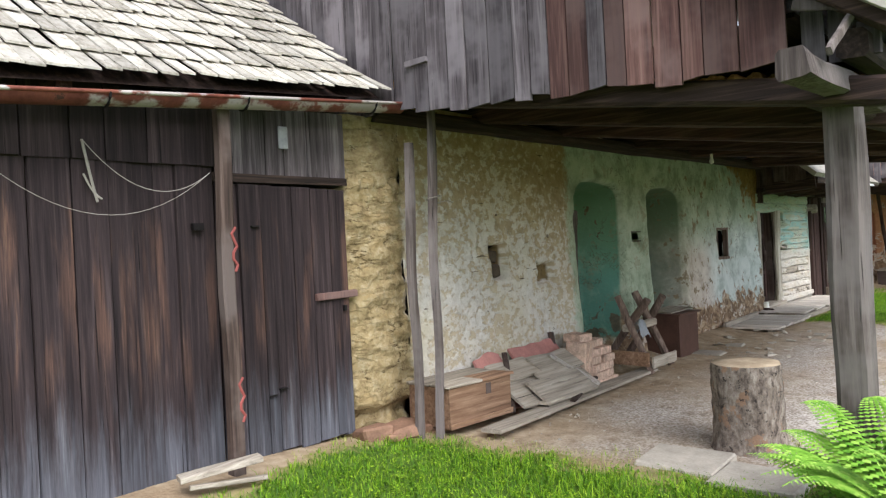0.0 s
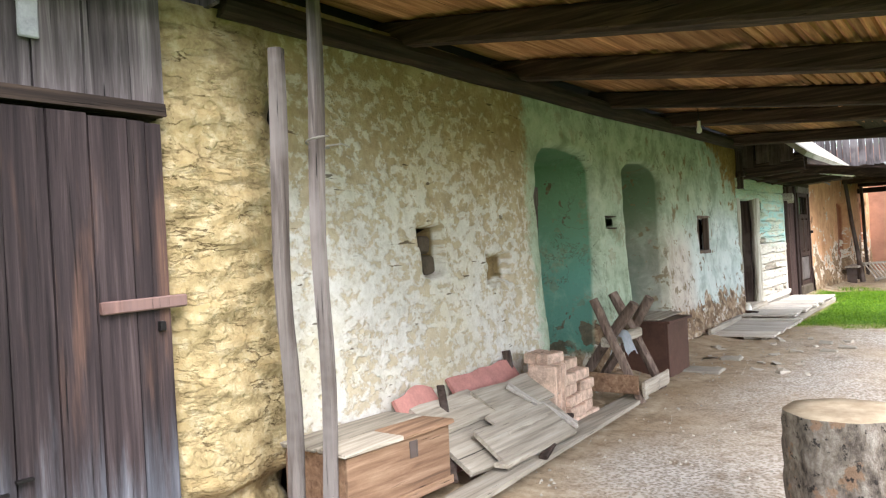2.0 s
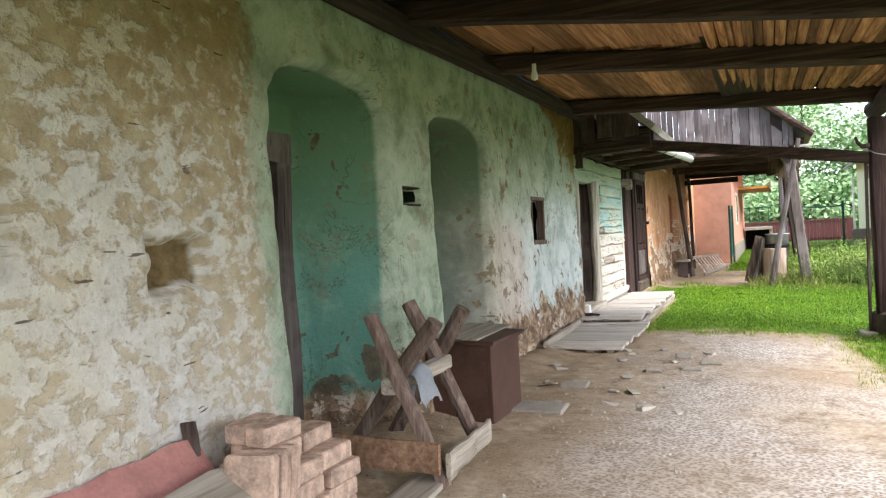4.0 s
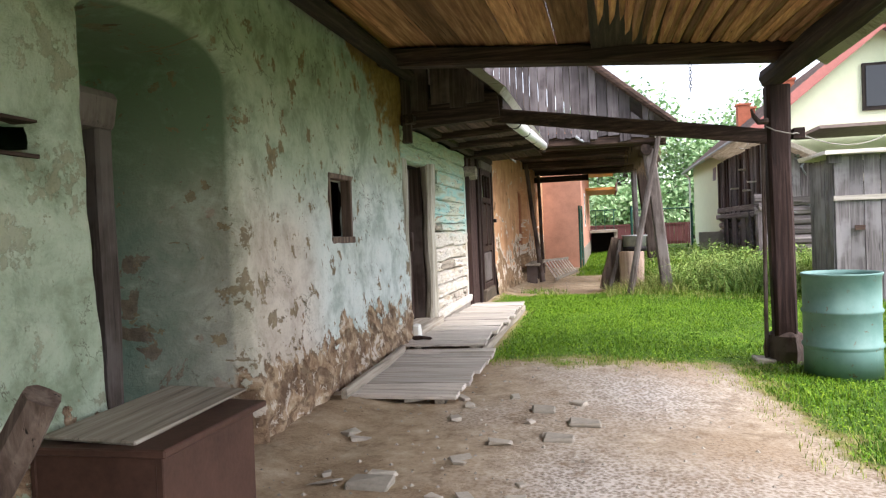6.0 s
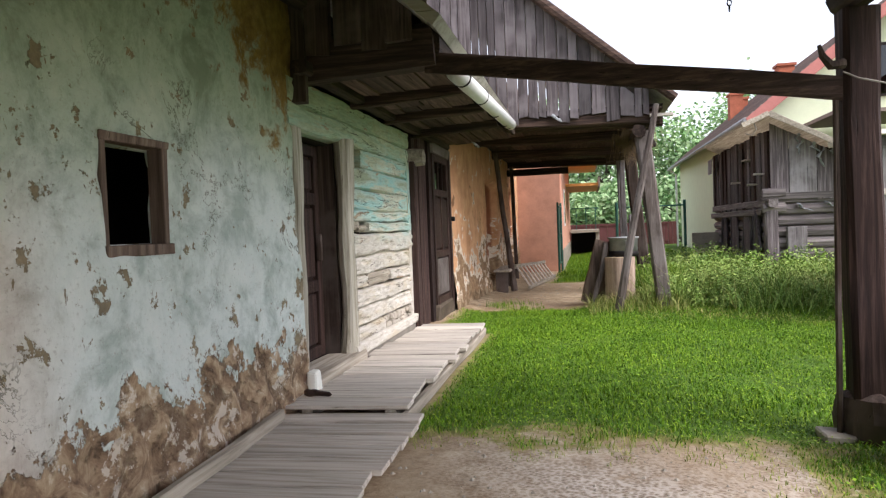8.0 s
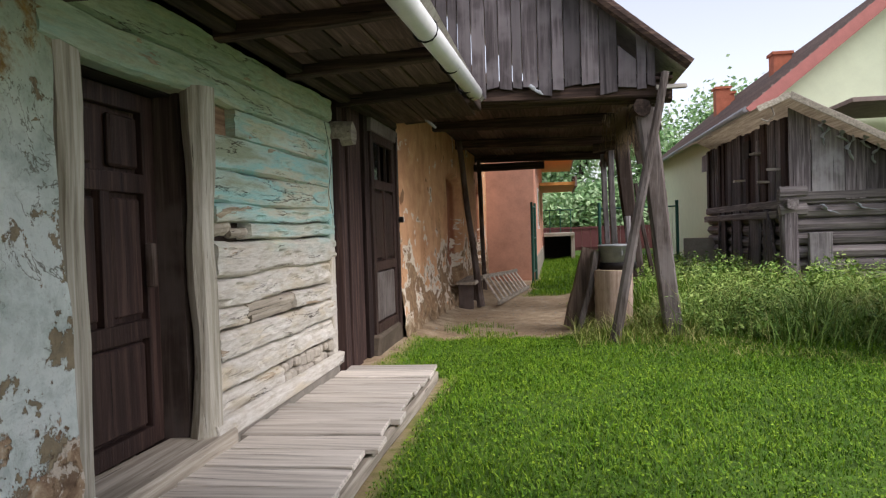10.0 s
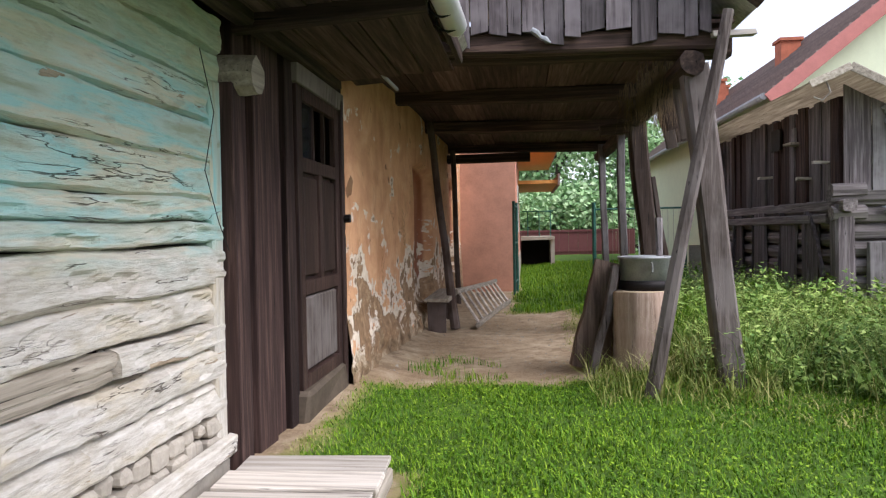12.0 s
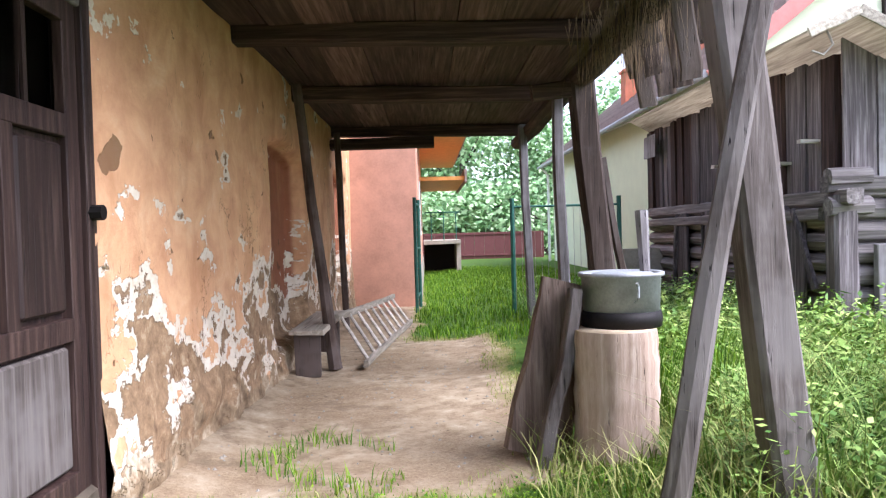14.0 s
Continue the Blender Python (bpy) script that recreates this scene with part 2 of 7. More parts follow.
    stain = w.step(w.math("ADD", w.math("ADD", w.math("MULTIPLY", w.math("SUBTRACT", y, 13.0), 0.42), w.math("MULTIPLY", w.math("SUBTRACT", z, 2.2), 0.75)), w.math("MULTIPLY", w.math("SUBTRACT", mid, 0.5), 2.2)), 0.75, 1.05)
    stain = w.math("MULTIPLY", stain, w.step(w.math("ADD", z, w.math("MULTIPLY", fine, 1.2)), 2.1, 2.5))
    c2 = w.mix(stain, c2, w.ramp(fine, (0.3, lin(98, 72, 34)), (0.7, lin(150, 122, 66))))
    painted = w.step(w.math("ADD", yy, w.math("MULTIPLY", w.math("SUBTRACT", fine, 0.5), 0.5)), 7.6, 7.78)
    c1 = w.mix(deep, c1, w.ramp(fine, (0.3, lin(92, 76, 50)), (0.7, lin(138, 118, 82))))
    c = w.mix(painted, c1, c2)
    c = w.mix(w.math("MULTIPLY", w.step(w.noise(38, 5, 0.7), 0.56, 0.68), 0.3), c, lin(120, 112, 92))
    # crumbled foot
    foot = w.math("ADD", w.math("ADD", z, w.math("MULTIPLY", w.math("SUBTRACT", w.noise(2.4, 7, 0.66), 0.5), 1.15)), w.math("MULTIPLY", w.math("SUBTRACT", w.noise(9.0, 5, 0.6), 0.5), 0.75))
    rise = w.math("ADD", w.math("MULTIPLY", w.step(y, 7.4, 9.0), 0.46), 0.08)
    low = w.math("SUBTRACT", 1.0, w.step(w.math("SUBTRACT", foot, rise), 0.0, 0.035))
    lump = w.noise(6.5, 3, 0.5, (1, 1.0, 1.35), 0.2)
    chink = w.math("SUBTRACT", 1.0, w.step(w.math("ADD", lump, w.math("MULTIPLY", w.noise(24, 4, 0.6), 0.25)), 0.5, 0.64))
    stone = w.ramp(w.noise(7.0, 7, 0.7, warp=0.6), (0.3, lin(84, 66, 52)), (0.45, lin(138, 114, 90)), (0.58, lin(172, 150, 122)), (0.7, lin(206, 194, 172)))
    stone = w.mix(w.math("MULTIPLY", chink, 0.6), stone, lin(84, 66, 52))
    stone = w.mix(w.math("MULTIPLY", w.step(w.noise(5.5, 8, 0.72, warp=0.3), 0.55, 0.58), 0.8), stone, lin(206, 196, 180))
    low = w.math("MULTIPLY", low, w.math("SUBTRACT", 1.0, w.math("MULTIPLY", deep, w.step(z, 0.25, 0.4))))
    c = w.mix(low, c, stone)
    # yellow clay of the gate pier
    pier = w.math("SUBTRACT", 1.0, w.step(yy, 4.62, 4.72))
    clay = w.ramp(fine, (0.28, lin(118, 100, 68)), (0.5, lin(155, 137, 99)), (0.75, lin(187, 173, 140)))
    seam = w.math("SUBTRACT", 1.0, w.step(w.math("ABSOLUTE", w.math("SUBTRACT", w.noise(1.0, 6, 0.65, (1, 2.0, 8.0), 0.3), 0.5)), 0.0, 0.016))
    clay = w.mix(w.math("MULTIPLY", seam, w.math("MULTIPLY", w.step(w.noise(3.4, 4, 0.6), 0.52, 0.58), 0.9)), clay, lin(84, 66, 40))
    clay = w.mix(w.math("MULTIPLY", w.step(w.noise(5.0, 7, 0.7, (1, 0.9, 1.8)), 0.54, 0.64), 0.6), clay, lin(160, 138, 96))
    c = w.mix(pier, c, clay)
    h = w.math("ADD", w.math("ADD", w.math("MULTIPLY", fine, 0.6), w.math("MULTIPLY", mid, 1.2)), w.math("MULTIPLY", grit, 0.14))
    h = w.math("SUBTRACT", h, w.math("MULTIPLY", w.mix(painted, off1, chips), 0.42))
    h = w.math("SUBTRACT", h, w.math("MULTIPLY", low, w.math("ADD", 0.45, w.math("MULTIPLY", chink, 0.9))))
    h = w.math("SUBTRACT", h, w.math("MULTIPLY", w.math("MULTIPLY", seam, pier), 0.4))
    return w.done(c, h, 0.9, 0.022)


PLASTER = plaster()


def clay_wall():
    """Orange limewash, scaling off to pale lime and brown clay towards the foot."""
    w = Mat("orange_limewashed_clay", 0.92, vary=False)
    y, z, x = w.axis(1), w.axis(2), w.axis(0)
    big, mid, fine = w.noise(0.9, 5, 0.6), w.noise(3.0, 8, 0.68, warp=0.4), w.noise(12, 8, 0.7)
    c = w.ramp(mid, (0.3, lin(190, 138, 100)), (0.55, lin(214, 166, 124)), (0.8, lin(226, 190, 152)))
    c = w.mix(w.step(big, 0.5, 0.75), c, lin(196, 160, 112))
    # darker brick tone where the face is set back
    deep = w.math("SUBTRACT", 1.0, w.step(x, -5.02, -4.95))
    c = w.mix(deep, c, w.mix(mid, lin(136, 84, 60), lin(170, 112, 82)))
    drop = w.math("SUBTRACT", 1.0, w.step(w.math("ADD", z, w.math("MULTIPLY", w.math("SUBTRACT", big, 0.5), 0.8)), 0.25, 1.75))
    flakes = w.math("ADD", w.math("ADD", w.math("MULTIPLY", w.noise(1, 5, 0.58, (1, 1.5, 2.3), 0.15), 0.78), w.math("MULTIPLY", w.noise(1, 5, 0.6, (1, 6.5, 8.5)), 0.22)), w.math("MULTIPLY", drop, 0.2))
    pale1 = w.step(flakes, 0.6, 0.612)
    brown = w.step(w.math("ADD", flakes, w.math("MULTIPLY", w.math("SUBTRACT", mid, 0.5), 0.3)), 0.655, 0.668)
    c = w.mix(w.math("MULTIPLY", w.step(w.noise(1, 6, 0.6, (1, 2.4, 1.1)), 0.5, 0.68), 0.55), c, lin(178, 128, 88))
    c = w.mix(pale1, c, w.ramp(fine, (0.3, lin(206, 186, 158)), (0.7, lin(232, 222, 206))))
    c = w.mix(brown, c, w.ramp(fine, (0.3, lin(104, 82, 60)), (0.55, lin(150, 122, 92)), (0.75, lin(188, 166, 134))))
    gouge = w.step(w.noise(1, 4, 0.55, (1, 3.0, 3.6), 0.4), 0.68, 0.69)
    c = w.mix(w.math("MULTIPLY", gouge, 0.8), c, lin(112, 82, 56))
    low = w.math("SUBTRACT", 1.0, w.step(w.math("ADD", z, w.math("MULTIPLY", w.math("SUBTRACT", mid, 0.5), 1.3)), 0.22, 0.3))
    c = w.mix(low, c, w.ramp(w.noise(5.0, 7, 0.66), (0.32, lin(96, 78, 58)), (0.5, lin(146, 124, 96)), (0.64, lin(196, 180, 154))))
    crack = w.math("SUBTRACT", 1.0, w.step(w.math("ABSOLUTE", w.math("SUBTRACT", w.noise(1, 5, 0.6, (1, 2.3, 1.2), 0.6), 0.5)), 0.0, 0.006))
    c = w.mix(w.math("MULTIPLY", crack, w.math("MULTIPLY", w.step(big, 0.45, 0.55), 0.7)), c, lin(96, 66, 44))
    h = w.math("SUBTRACT", w.math("ADD", w.math("MULTIPLY", fine, 0.4), w.math("MULTIPLY", mid, 0.5)), w.math("ADD", w.math("ADD", w.math("MULTIPLY", pale1, 0.22), w.math("MULTIPLY", gouge, 0.5)), w.math("MULTIPLY", brown, 0.5)))
    return w.done(c, h, 0.95, 0.028)


CLAY = clay_wall()


def log_paint(name, upright=False):
    """Hewn logs with limewash: mint above, dirty white below, bare grey wood where it has come off."""
    def st(a, b, c):
        return (a, c, b) if upright else (a, b, c)

    w = Mat(name, 0.9)
    z, y = w.axis(2), w.axis(1)
    mid, fine = w.noise(1, 6, 0.62, st(3, 1.4, 6)), w.noise(1, 7, 0.7, st(12, 6, 40))
    zz = w.math("ADD", z, w.math("MULTIPLY", w.math("SUBTRACT", w.noise(1.0, 4, 0.6, (1, 0.8, 1.6), fixed=True), 0.5), 0.9))
    white = w.ramp(fine, (0.28, lin(166, 157, 140)), (0.5, lin(198, 192, 180)), (0.72, lin(218, 214, 205)))
    white = w.mix(w.math("MULTIPLY", w.step(mid, 0.5, 0.66), 0.6), white, lin(196, 182, 152))
    mint = w.ramp(w.noise(1.0, 5, 0.6, st(1, 0.7, 5.5), fixed=True), (0.34, lin(156, 164, 138)), (0.44, lin(178, 196, 182)), (0.52, lin(156, 200, 194)), (0.6, lin(198, 196, 172)), (0.7, lin(190, 214, 204)))
    # darker olive green over the mint towards the top logs
    olive = w.mix(w.math("MULTIPLY", w.step(zz, 1.95, 2.35), 0.75), mint, w.ramp(fine, (0.3, lin(128, 138, 100)), (0.7, lin(176, 186, 148))))
    c = w.mix(w.step(zz, 1.15, 1.6), white, olive)
    c = w.mix(w.math("MULTIPLY", w.step(w.noise(1, 5, 0.6, st(9, 5.0, 14)), 0.56, 0.66), 0.35), c, lin(150, 140, 116))
    flake = w.step(w.noise(1, 6, 0.62, st(4, 1.1, 8), 0.5), 0.635, 0.645)
    c = w.mix(w.math("MULTIPLY", flake, 0.9), c, w.ramp(fine, (0.3, lin(132, 112, 88)), (0.7, lin(186, 168, 142))))
    split = w.math("MULTIPLY", w.math("SUBTRACT", 1.0, w.step(w.math("ABSOLUTE", w.math("SUBTRACT", w.noise(1, 5, 0.6, st(5, 0.55, 7), 0.3), 0.5)), 0.0, 0.008)), w.step(w.noise(1, 3, 0.5, st(2, 0.9, 3)), 0.5, 0.56))
    c = w.mix(w.math("MULTIPLY", split, 0.85), c, lin(70, 58, 46))
    h = w.math("SUBTRACT", w.math("ADD", w.math("MULTIPLY", mid, 0.7), w.math("MULTIPLY", fine, 0.6)), w.math("ADD", w.math("MULTIPLY", split, 0.7), w.math("MULTIPLY", flake, 0.4)))
    return w.done(c, h, 0.9, 0.02)


LOGS = log_paint("limewashed_hewn_log")
LOG_POST = log_paint("limewashed_log_post", True)


def plain(name, colour, rough=0.8, metal=0.0, spread=0.25, scale=6.0, bump=0.3):
    """One colour with soft blotches and a fine grain."""
    w = Mat(name, rough, metal)
    big, fine = w.noise(scale, 6, 0.65), w.noise(scale * 9, 4, 0.6)
    dk = tuple(v * (1 - spread) for v in colour[:3]) + (1.0,)
    lt = tuple(min(1.0, v * (1 + spread)) for v in colour[:3]) + (1.0,)
    c = w.ramp(w.math("ADD", w.math("MULTIPLY", big, 0.7), w.math("MULTIPLY", fine, 0.3)), (0.32, dk), (0.68, lt))
    return w.done(w.bright(c, 0.9, 1.1), fine, bump, 0.004)


BRICK = plain("dusty_red_brick", lin(190, 164, 144), spread=0.6, scale=14, bump=0.8)
CHIMNEY = plain("chimney_brick", lin(176, 104, 78))
PINK = plain("faded_red_board_paint", lin(176, 124, 114), spread=0.3)
DARK_STONE = plain("dark_rubble_stone", lin(84, 74, 62), spread=0.4, scale=5)
CLAYSTONE = plain("reddish_clay_stone", lin(134, 104, 84), spread=0.4, scale=6, bump=0.6)
STONE = plain("grey_field_stone", lin(150, 143, 130), spread=0.3, scale=4)
CONCRETE = plain("rough_concrete", lin(168, 160, 146))
ZINC = plain("dull_zinc", lin(158, 159, 160), 0.55, 0.3, 0.3, 8)
IRON = plain("black_iron", lin(34, 31, 30), 0.6, 0.5)
WIRE = plain("old_grey_wire", lin(150, 144, 134), 0.7)
RUBBER = plain("black_cable", lin(24, 24, 26), 0.6)
# near-black colour stands in for the shade of rooms and gaps
DIM = plain("dark_unlit_fill", lin(42, 36, 32))
REDPAINT = plain("red_marker_paint", lin(146, 78, 72), 0.6)
WALL_GREEN = plain("pale_green_render", lin(214, 222, 190), 0.9, 0, 0.05, 3)
WALL_WHITE = plain("white_render", lin(232, 232, 222), 0.9, 0, 0.05, 3)
TRIM_RED = plain("brick_red_trim", lin(172, 112, 104), 0.8, 0, 0.12)
PINK_WALL = plain("pink_render", lin(214, 160, 136), 0.9, 0, 0.1, 3)
ORANGE_WALL = plain("terracotta_render", lin(182, 136, 114), 0.92, 0, 0.18, 3)
SOFFIT = plain("varnished_pine_soffit", lin(196, 138, 74), 0.6, 0, 0.2)
TILE = plain("grey_brown_roof_tile", lin(134, 118, 110), 0.85, 0, 0.25)
FENCE_RED = plain("maroon_sheet_fence", lin(104, 62, 60), 0.6, 0, 0.15)
GREEN_STEEL = plain("green_painted_steel", lin(52, 96, 84), 0.55, 0.2)
WHITE_PVC = plain("white_enamel", lin(222, 222, 218), 0.4, 0, 0.08)
STRAW = plain("dusty_straw", lin(112, 92, 66), 0.9)
CLOTH = plain("grey_rag", lin(150, 154, 156), 0.95)
CRATE = plain("brown_varnished_crate", lin(84, 60, 50), 0.6, 0, 0.3, 5)


def drum_paint():
    w = Mat("pale_teal_drum_paint", 0.5)
    n, f = w.noise(3, 6, 0.65), w.noise(14, 6, 0.7)
    c = w.ramp(n, (0.3, lin(92, 128, 121)), (0.7, lin(122, 154, 146)))
    c = w.mix(w.step(f, 0.62, 0.68), c, lin(110, 86, 68))
    return w.done(c, f, 0.2, 0.003)


DRUM = drum_paint()


def gutter_paint():
    w = Mat("rusting_painted_gutter", 0.55, 0.2)
    n, f = w.noise(1.0, 6, 0.6, (3, 2.2, 3)), w.noise(10, 7, 0.7)
    c = w.mix(w.step(n, 0.42, 0.48), lin(200, 192, 184), w.ramp(f, (0.3, lin(104, 58, 48)), (0.7, lin(156, 96, 78))))
    c = w.mix(w.step(f, 0.62, 0.66), c, lin(92, 66, 56))
    return w.done(c, f, 0.3, 0.003)


GUTTER = gutter_paint()


def bark_mat():
    w = Mat("flaking_pine_bark", 0.95)
    f, c0 = w.noise(1, 7, 0.7, (18, 18, 10)), w.noise(5, 7, 0.7)
    c = w.ramp(f, (0.32, lin(62, 54, 48)), (0.5, lin(128, 116, 104)), (0.72, lin(176, 166, 152)))
    c = w.mix(w.step(c0, 0.56, 0.6), c, lin(146, 118, 96))
    c = w.mix(w.step(w.noise(17, 6, 0.7), 0.58, 0.64), c, lin(56, 50, 46))
    return w.done(c, f, 1.0, 0.02)


BARK = bark_mat()
BARE_LOG = wood("peeled_pine_log", "z", lin(134, 110, 94), lin(172, 148, 130), lin(196, 176, 160), 0.95, 1.05)


def end_grain():
    w = Mat("sawn_end_grain", 0.9)
    r = w.noise(9, 6, 0.65)
    c = w.ramp(r, (0.3, lin(150, 130, 104)), (0.7, lin(196, 178, 150)))
    return w.done(c, r, 0.5, 0.006)


END = end_grain()


def ground_mat():
    """Trodden earth and fine gravel under cover, lawn soil outside; the mask is laid on the sheet."""
    w = Mat("yard_ground", 0.95, vary=False)
    at = w.nt.nodes.new("ShaderNodeAttribute")
    at.attribute_name = "lawn"
    at2 = w.nt.nodes.new("ShaderNodeAttribute")
    at2.attribute_name = "gravel"
    big, mid, fine = w.noise(0.7, 5, 0.6), w.noise(5, 7, 0.7), w.noise(45, 4, 0.7)
    peb = w.cells(38)
    earth = w.ramp(mid, (0.3, lin(118, 99, 76)), (0.52, lin(166, 147, 120)), (0.75, lin(200, 185, 160)))
    earth = w.mix(w.math("MULTIPLY", w.step(big, 0.42, 0.62), 0.75), earth, w.ramp(fine, (0.3, lin(116, 94, 70)), (0.7, lin(170, 148, 118))))
    grav = w.ramp(w.math("ADD", w.math("MULTIPLY", fine, 0.6), w.math("MULTIPLY", peb, 0.7)), (0.3, lin(84, 78, 70)), (0.55, lin(148, 140, 130)), (0.8, lin(202, 196, 188)))
    dirt = w.mix(w.math("MULTIPLY", at2.outputs["Fac"], w.step(mid, 0.25, 0.5)), earth, grav)
    dirt = w.mix(w.step(w.noise(16, 5, 0.7), 0.64, 0.7), dirt, lin(92, 76, 58))
    dirt = w.mix(w.math("MULTIPLY", w.step(w.noise(2.2, 6, 0.7), 0.55, 0.66), 0.5), dirt, lin(110, 94, 74))
    turf = w.ramp(mid, (0.3, lin(58, 80, 26)), (0.55, lin(78, 106, 34)), (0.8, lin(104, 124, 52)))
    dry = w.mix(w.step(mid, 0.4, 0.6), lin(150, 138, 96), lin(120, 118, 66))
    lw = w.math("ADD", at.outputs["Fac"], w.math("MULTIPLY", w.math("SUBTRACT", w.noise(13, 5, 0.7), 0.5), 0.7))
    c = w.mix(w.step(lw, 0.25, 0.5), dirt, dry)
    c = w.mix(w.step(lw, 0.5, 0.85), c, turf)
    h = w.math("ADD", w.math("MULTIPLY", fine, 0.5), w.math("MULTIPLY", mid, 0.8))
    return w.done(c, h, 0.8, 0.02)


GROUND = ground_mat()


def leaf_mat(name, a, b, c, rough=0.6):
    w = Mat(name, rough, vary=False)
    g = w.nt.nodes.new("ShaderNodeNewGeometry").outputs["Random Per Island"]
    big = w.noise(0.9, 4, 0.6)
    col = w.ramp(w.math("ADD", w.math("MULTIPLY", g, 0.6), w.math("MULTIPLY", big, 0.4)), (0.2, a), (0.5, b), (0.85, c))
    w.out.inputs["Subsurface Weight"].default_value = 0.0
    return w.done(col)


LAWN = leaf_mat("lawn_blade", lin(56, 94, 10), lin(92, 134, 16), lin(142, 170, 40))
DRYGRASS = leaf_mat("half_dry_blade", lin(104, 122, 48), lin(142, 150, 76), lin(182, 174, 112))
WEED = leaf_mat("weed_leaf", lin(72, 106, 42), lin(122, 154, 66), lin(184, 202, 114))
FERN = leaf_mat("fern_leaflet", lin(94, 144, 42), lin(130, 176, 60), lin(170, 204, 92))
# pale greyed greens: the haze over the far trees is in the leaf colour
TREE = leaf_mat("hazed_tree_leaf", lin(104, 144, 92), lin(150, 182, 128), lin(196, 216, 170))

glass = bpy.data.materials.new("window_glass")
glass.use_nodes = True
glass.node_tree.nodes["Principled BSDF"].inputs["Base Color"].default_value = lin(30, 34, 37)
glass.node_tree.nodes["Principled BSDF"].inputs["Roughness"].default_value = 0.08


# ---- geometry helpers ----
rng = random.Random(7)


def nz(x, y, z=0.0):
    return noise.noise((x, y, z))


def thing(name, label, category, group="", kind="", at=(0, 0, 0)):
    """An empty that carries the parts of one thing."""
    ob = new(name)
    ob.location = at
    ob.empty_display_size = 0.1
    return tagged(ob, label, category, group, kind)


def part(name, bm, material, parent=None, label="", smooth=False):
    me = bpy.data.meshes.new(name)
    if isinstance(bm, tuple):
        me.from_pydata(bm[0], [], bm[1])
    else:
        bm.to_mesh(me)
        bm.free()
    me.materials.append(material)
    if smooth:
        me.shade_smooth()
    ob = new(name, me)
    if parent is not None:
        ob.parent = parent
        if tuple(parent.location) != (0, 0, 0):
            ob.matrix_parent_inverse = Matrix.Translation(parent.location).inverted()
    if label:
        ob["label"] = label
    return ob


def setting(name, bm, material, label, category, smooth=False):
    return tagged(part(name, bm, material, None, "", smooth), label, category, "", "structure")


def box(bm, a, b, skew=0.0, bevel=0.0, m=None):
    """A box from corner a to corner b, its corners shaken by skew."""
    vs = [bm.verts.new([(a, b)[(k >> i) & 1][i] + rng.uniform(-skew, skew) for i in range(3)]) for k in range(8)]
    if m is not None:
        for v in vs:
            v.co = m @ v.co
    fs = [bm.faces.new([vs[i] for i in q]) for q in ((0, 2, 3, 1), (4, 5, 7, 6), (0, 1, 5, 4), (2, 6, 7, 3), (0, 4, 6, 2), (1, 3, 7, 5))]
    if bevel:
        es = list({e for f in fs for e in f.edges})
        bmesh.ops.bevel(bm, geom=es, offset=bevel, segments=1, affect="EDGES")
    return bm


def boxm(a, b, skew=0.0, bevel=0.0, m=None):
    return box(bmesh.new(), a, b, skew, bevel, m)


def tube(points, radii, seg=10, rough=0.0, flat=1.0, cap=True, seed=0.0):
    """A round timber, pole, pipe or wire through points; rough: how uneven its skin is."""
    pts = [Vector(p) for p in points]
    if isinstance(radii, (int, float)):
        radii = [radii] * len(pts)
    verts, faces = [], []
    for i, p in enumerate(pts):
        d = (pts[min(i + 1, len(pts) - 1)] - pts[max(i - 1, 0)]).normalized()
        up = Vector((0, 0, 1)) if abs(d.z) < 0.9 else Vector((1, 0, 0))
        a = d.cross(up).normalized()
        b = d.cross(a)
        for k in range(seg):
            t = 2 * math.pi * k / seg
            w = Vector((math.cos(t), math.sin(t) * 1.3, 0))
            r = radii[i] * (1 + rough * noise.noise((w.x * 1.3 + seed, w.y * 1.3, p.length * 1.7 + seed)))
            verts.append(p + a * (math.cos(t) * r) + b * (math.sin(t) * r * flat))
    for i in range(len(pts) - 1):
        for k in range(seg):
            k2 = (k + 1) % seg
            faces.append((i * seg + k, i * seg + k2, (i + 1) * seg + k2, (i + 1) * seg + k))
    if cap:
        faces.append(tuple(reversed(range(seg))))
        faces.append(tuple((len(pts) - 1) * seg + k for k in range(seg)))
    return [tuple(v) for v in verts], faces


def between(a, b, n=8, sag=0.0, wob=0.0):
    """Points from a to b, sagging and a little crooked."""
    a, b = Vector(a), Vector(b)
    out = []
    for i in range(n):
        t = i / (n - 1)
        p = a.lerp(b, t) - Vector((0, 0, sag * 4 * t * (1 - t)))
        if wob:
            p += Vector((nz(t * 3, a.x, a.y), nz(t * 3, a.y, a.z + 5), 0.4 * nz(t * 3, a.z, a.x + 9))) * wob
        out.append(p)
    return out


def lathe(profile, seg=28, at=(0, 0, 0), wob=0.0):
    """A turned shape from (radius, height) pairs."""
    verts, faces = [], []
    for r, h in profile:
        for k in range(seg):
            t = 2 * math.pi * k / seg
            q = r * (1 + wob * nz(math.cos(t) * 1.6 + at[0], math.sin(t) * 1.6, h * 1.3))
            verts.append((at[0] + q * math.cos(t), at[1] + q * math.sin(t), at[2] + h))
    for i in range(len(profile) - 1):
        for k in range(seg):
            k2 = (k + 1) % seg
            faces.append((i * seg + k, i * seg + k2, (i + 1) * seg + k2, (i + 1) * seg + k))
    return verts, faces


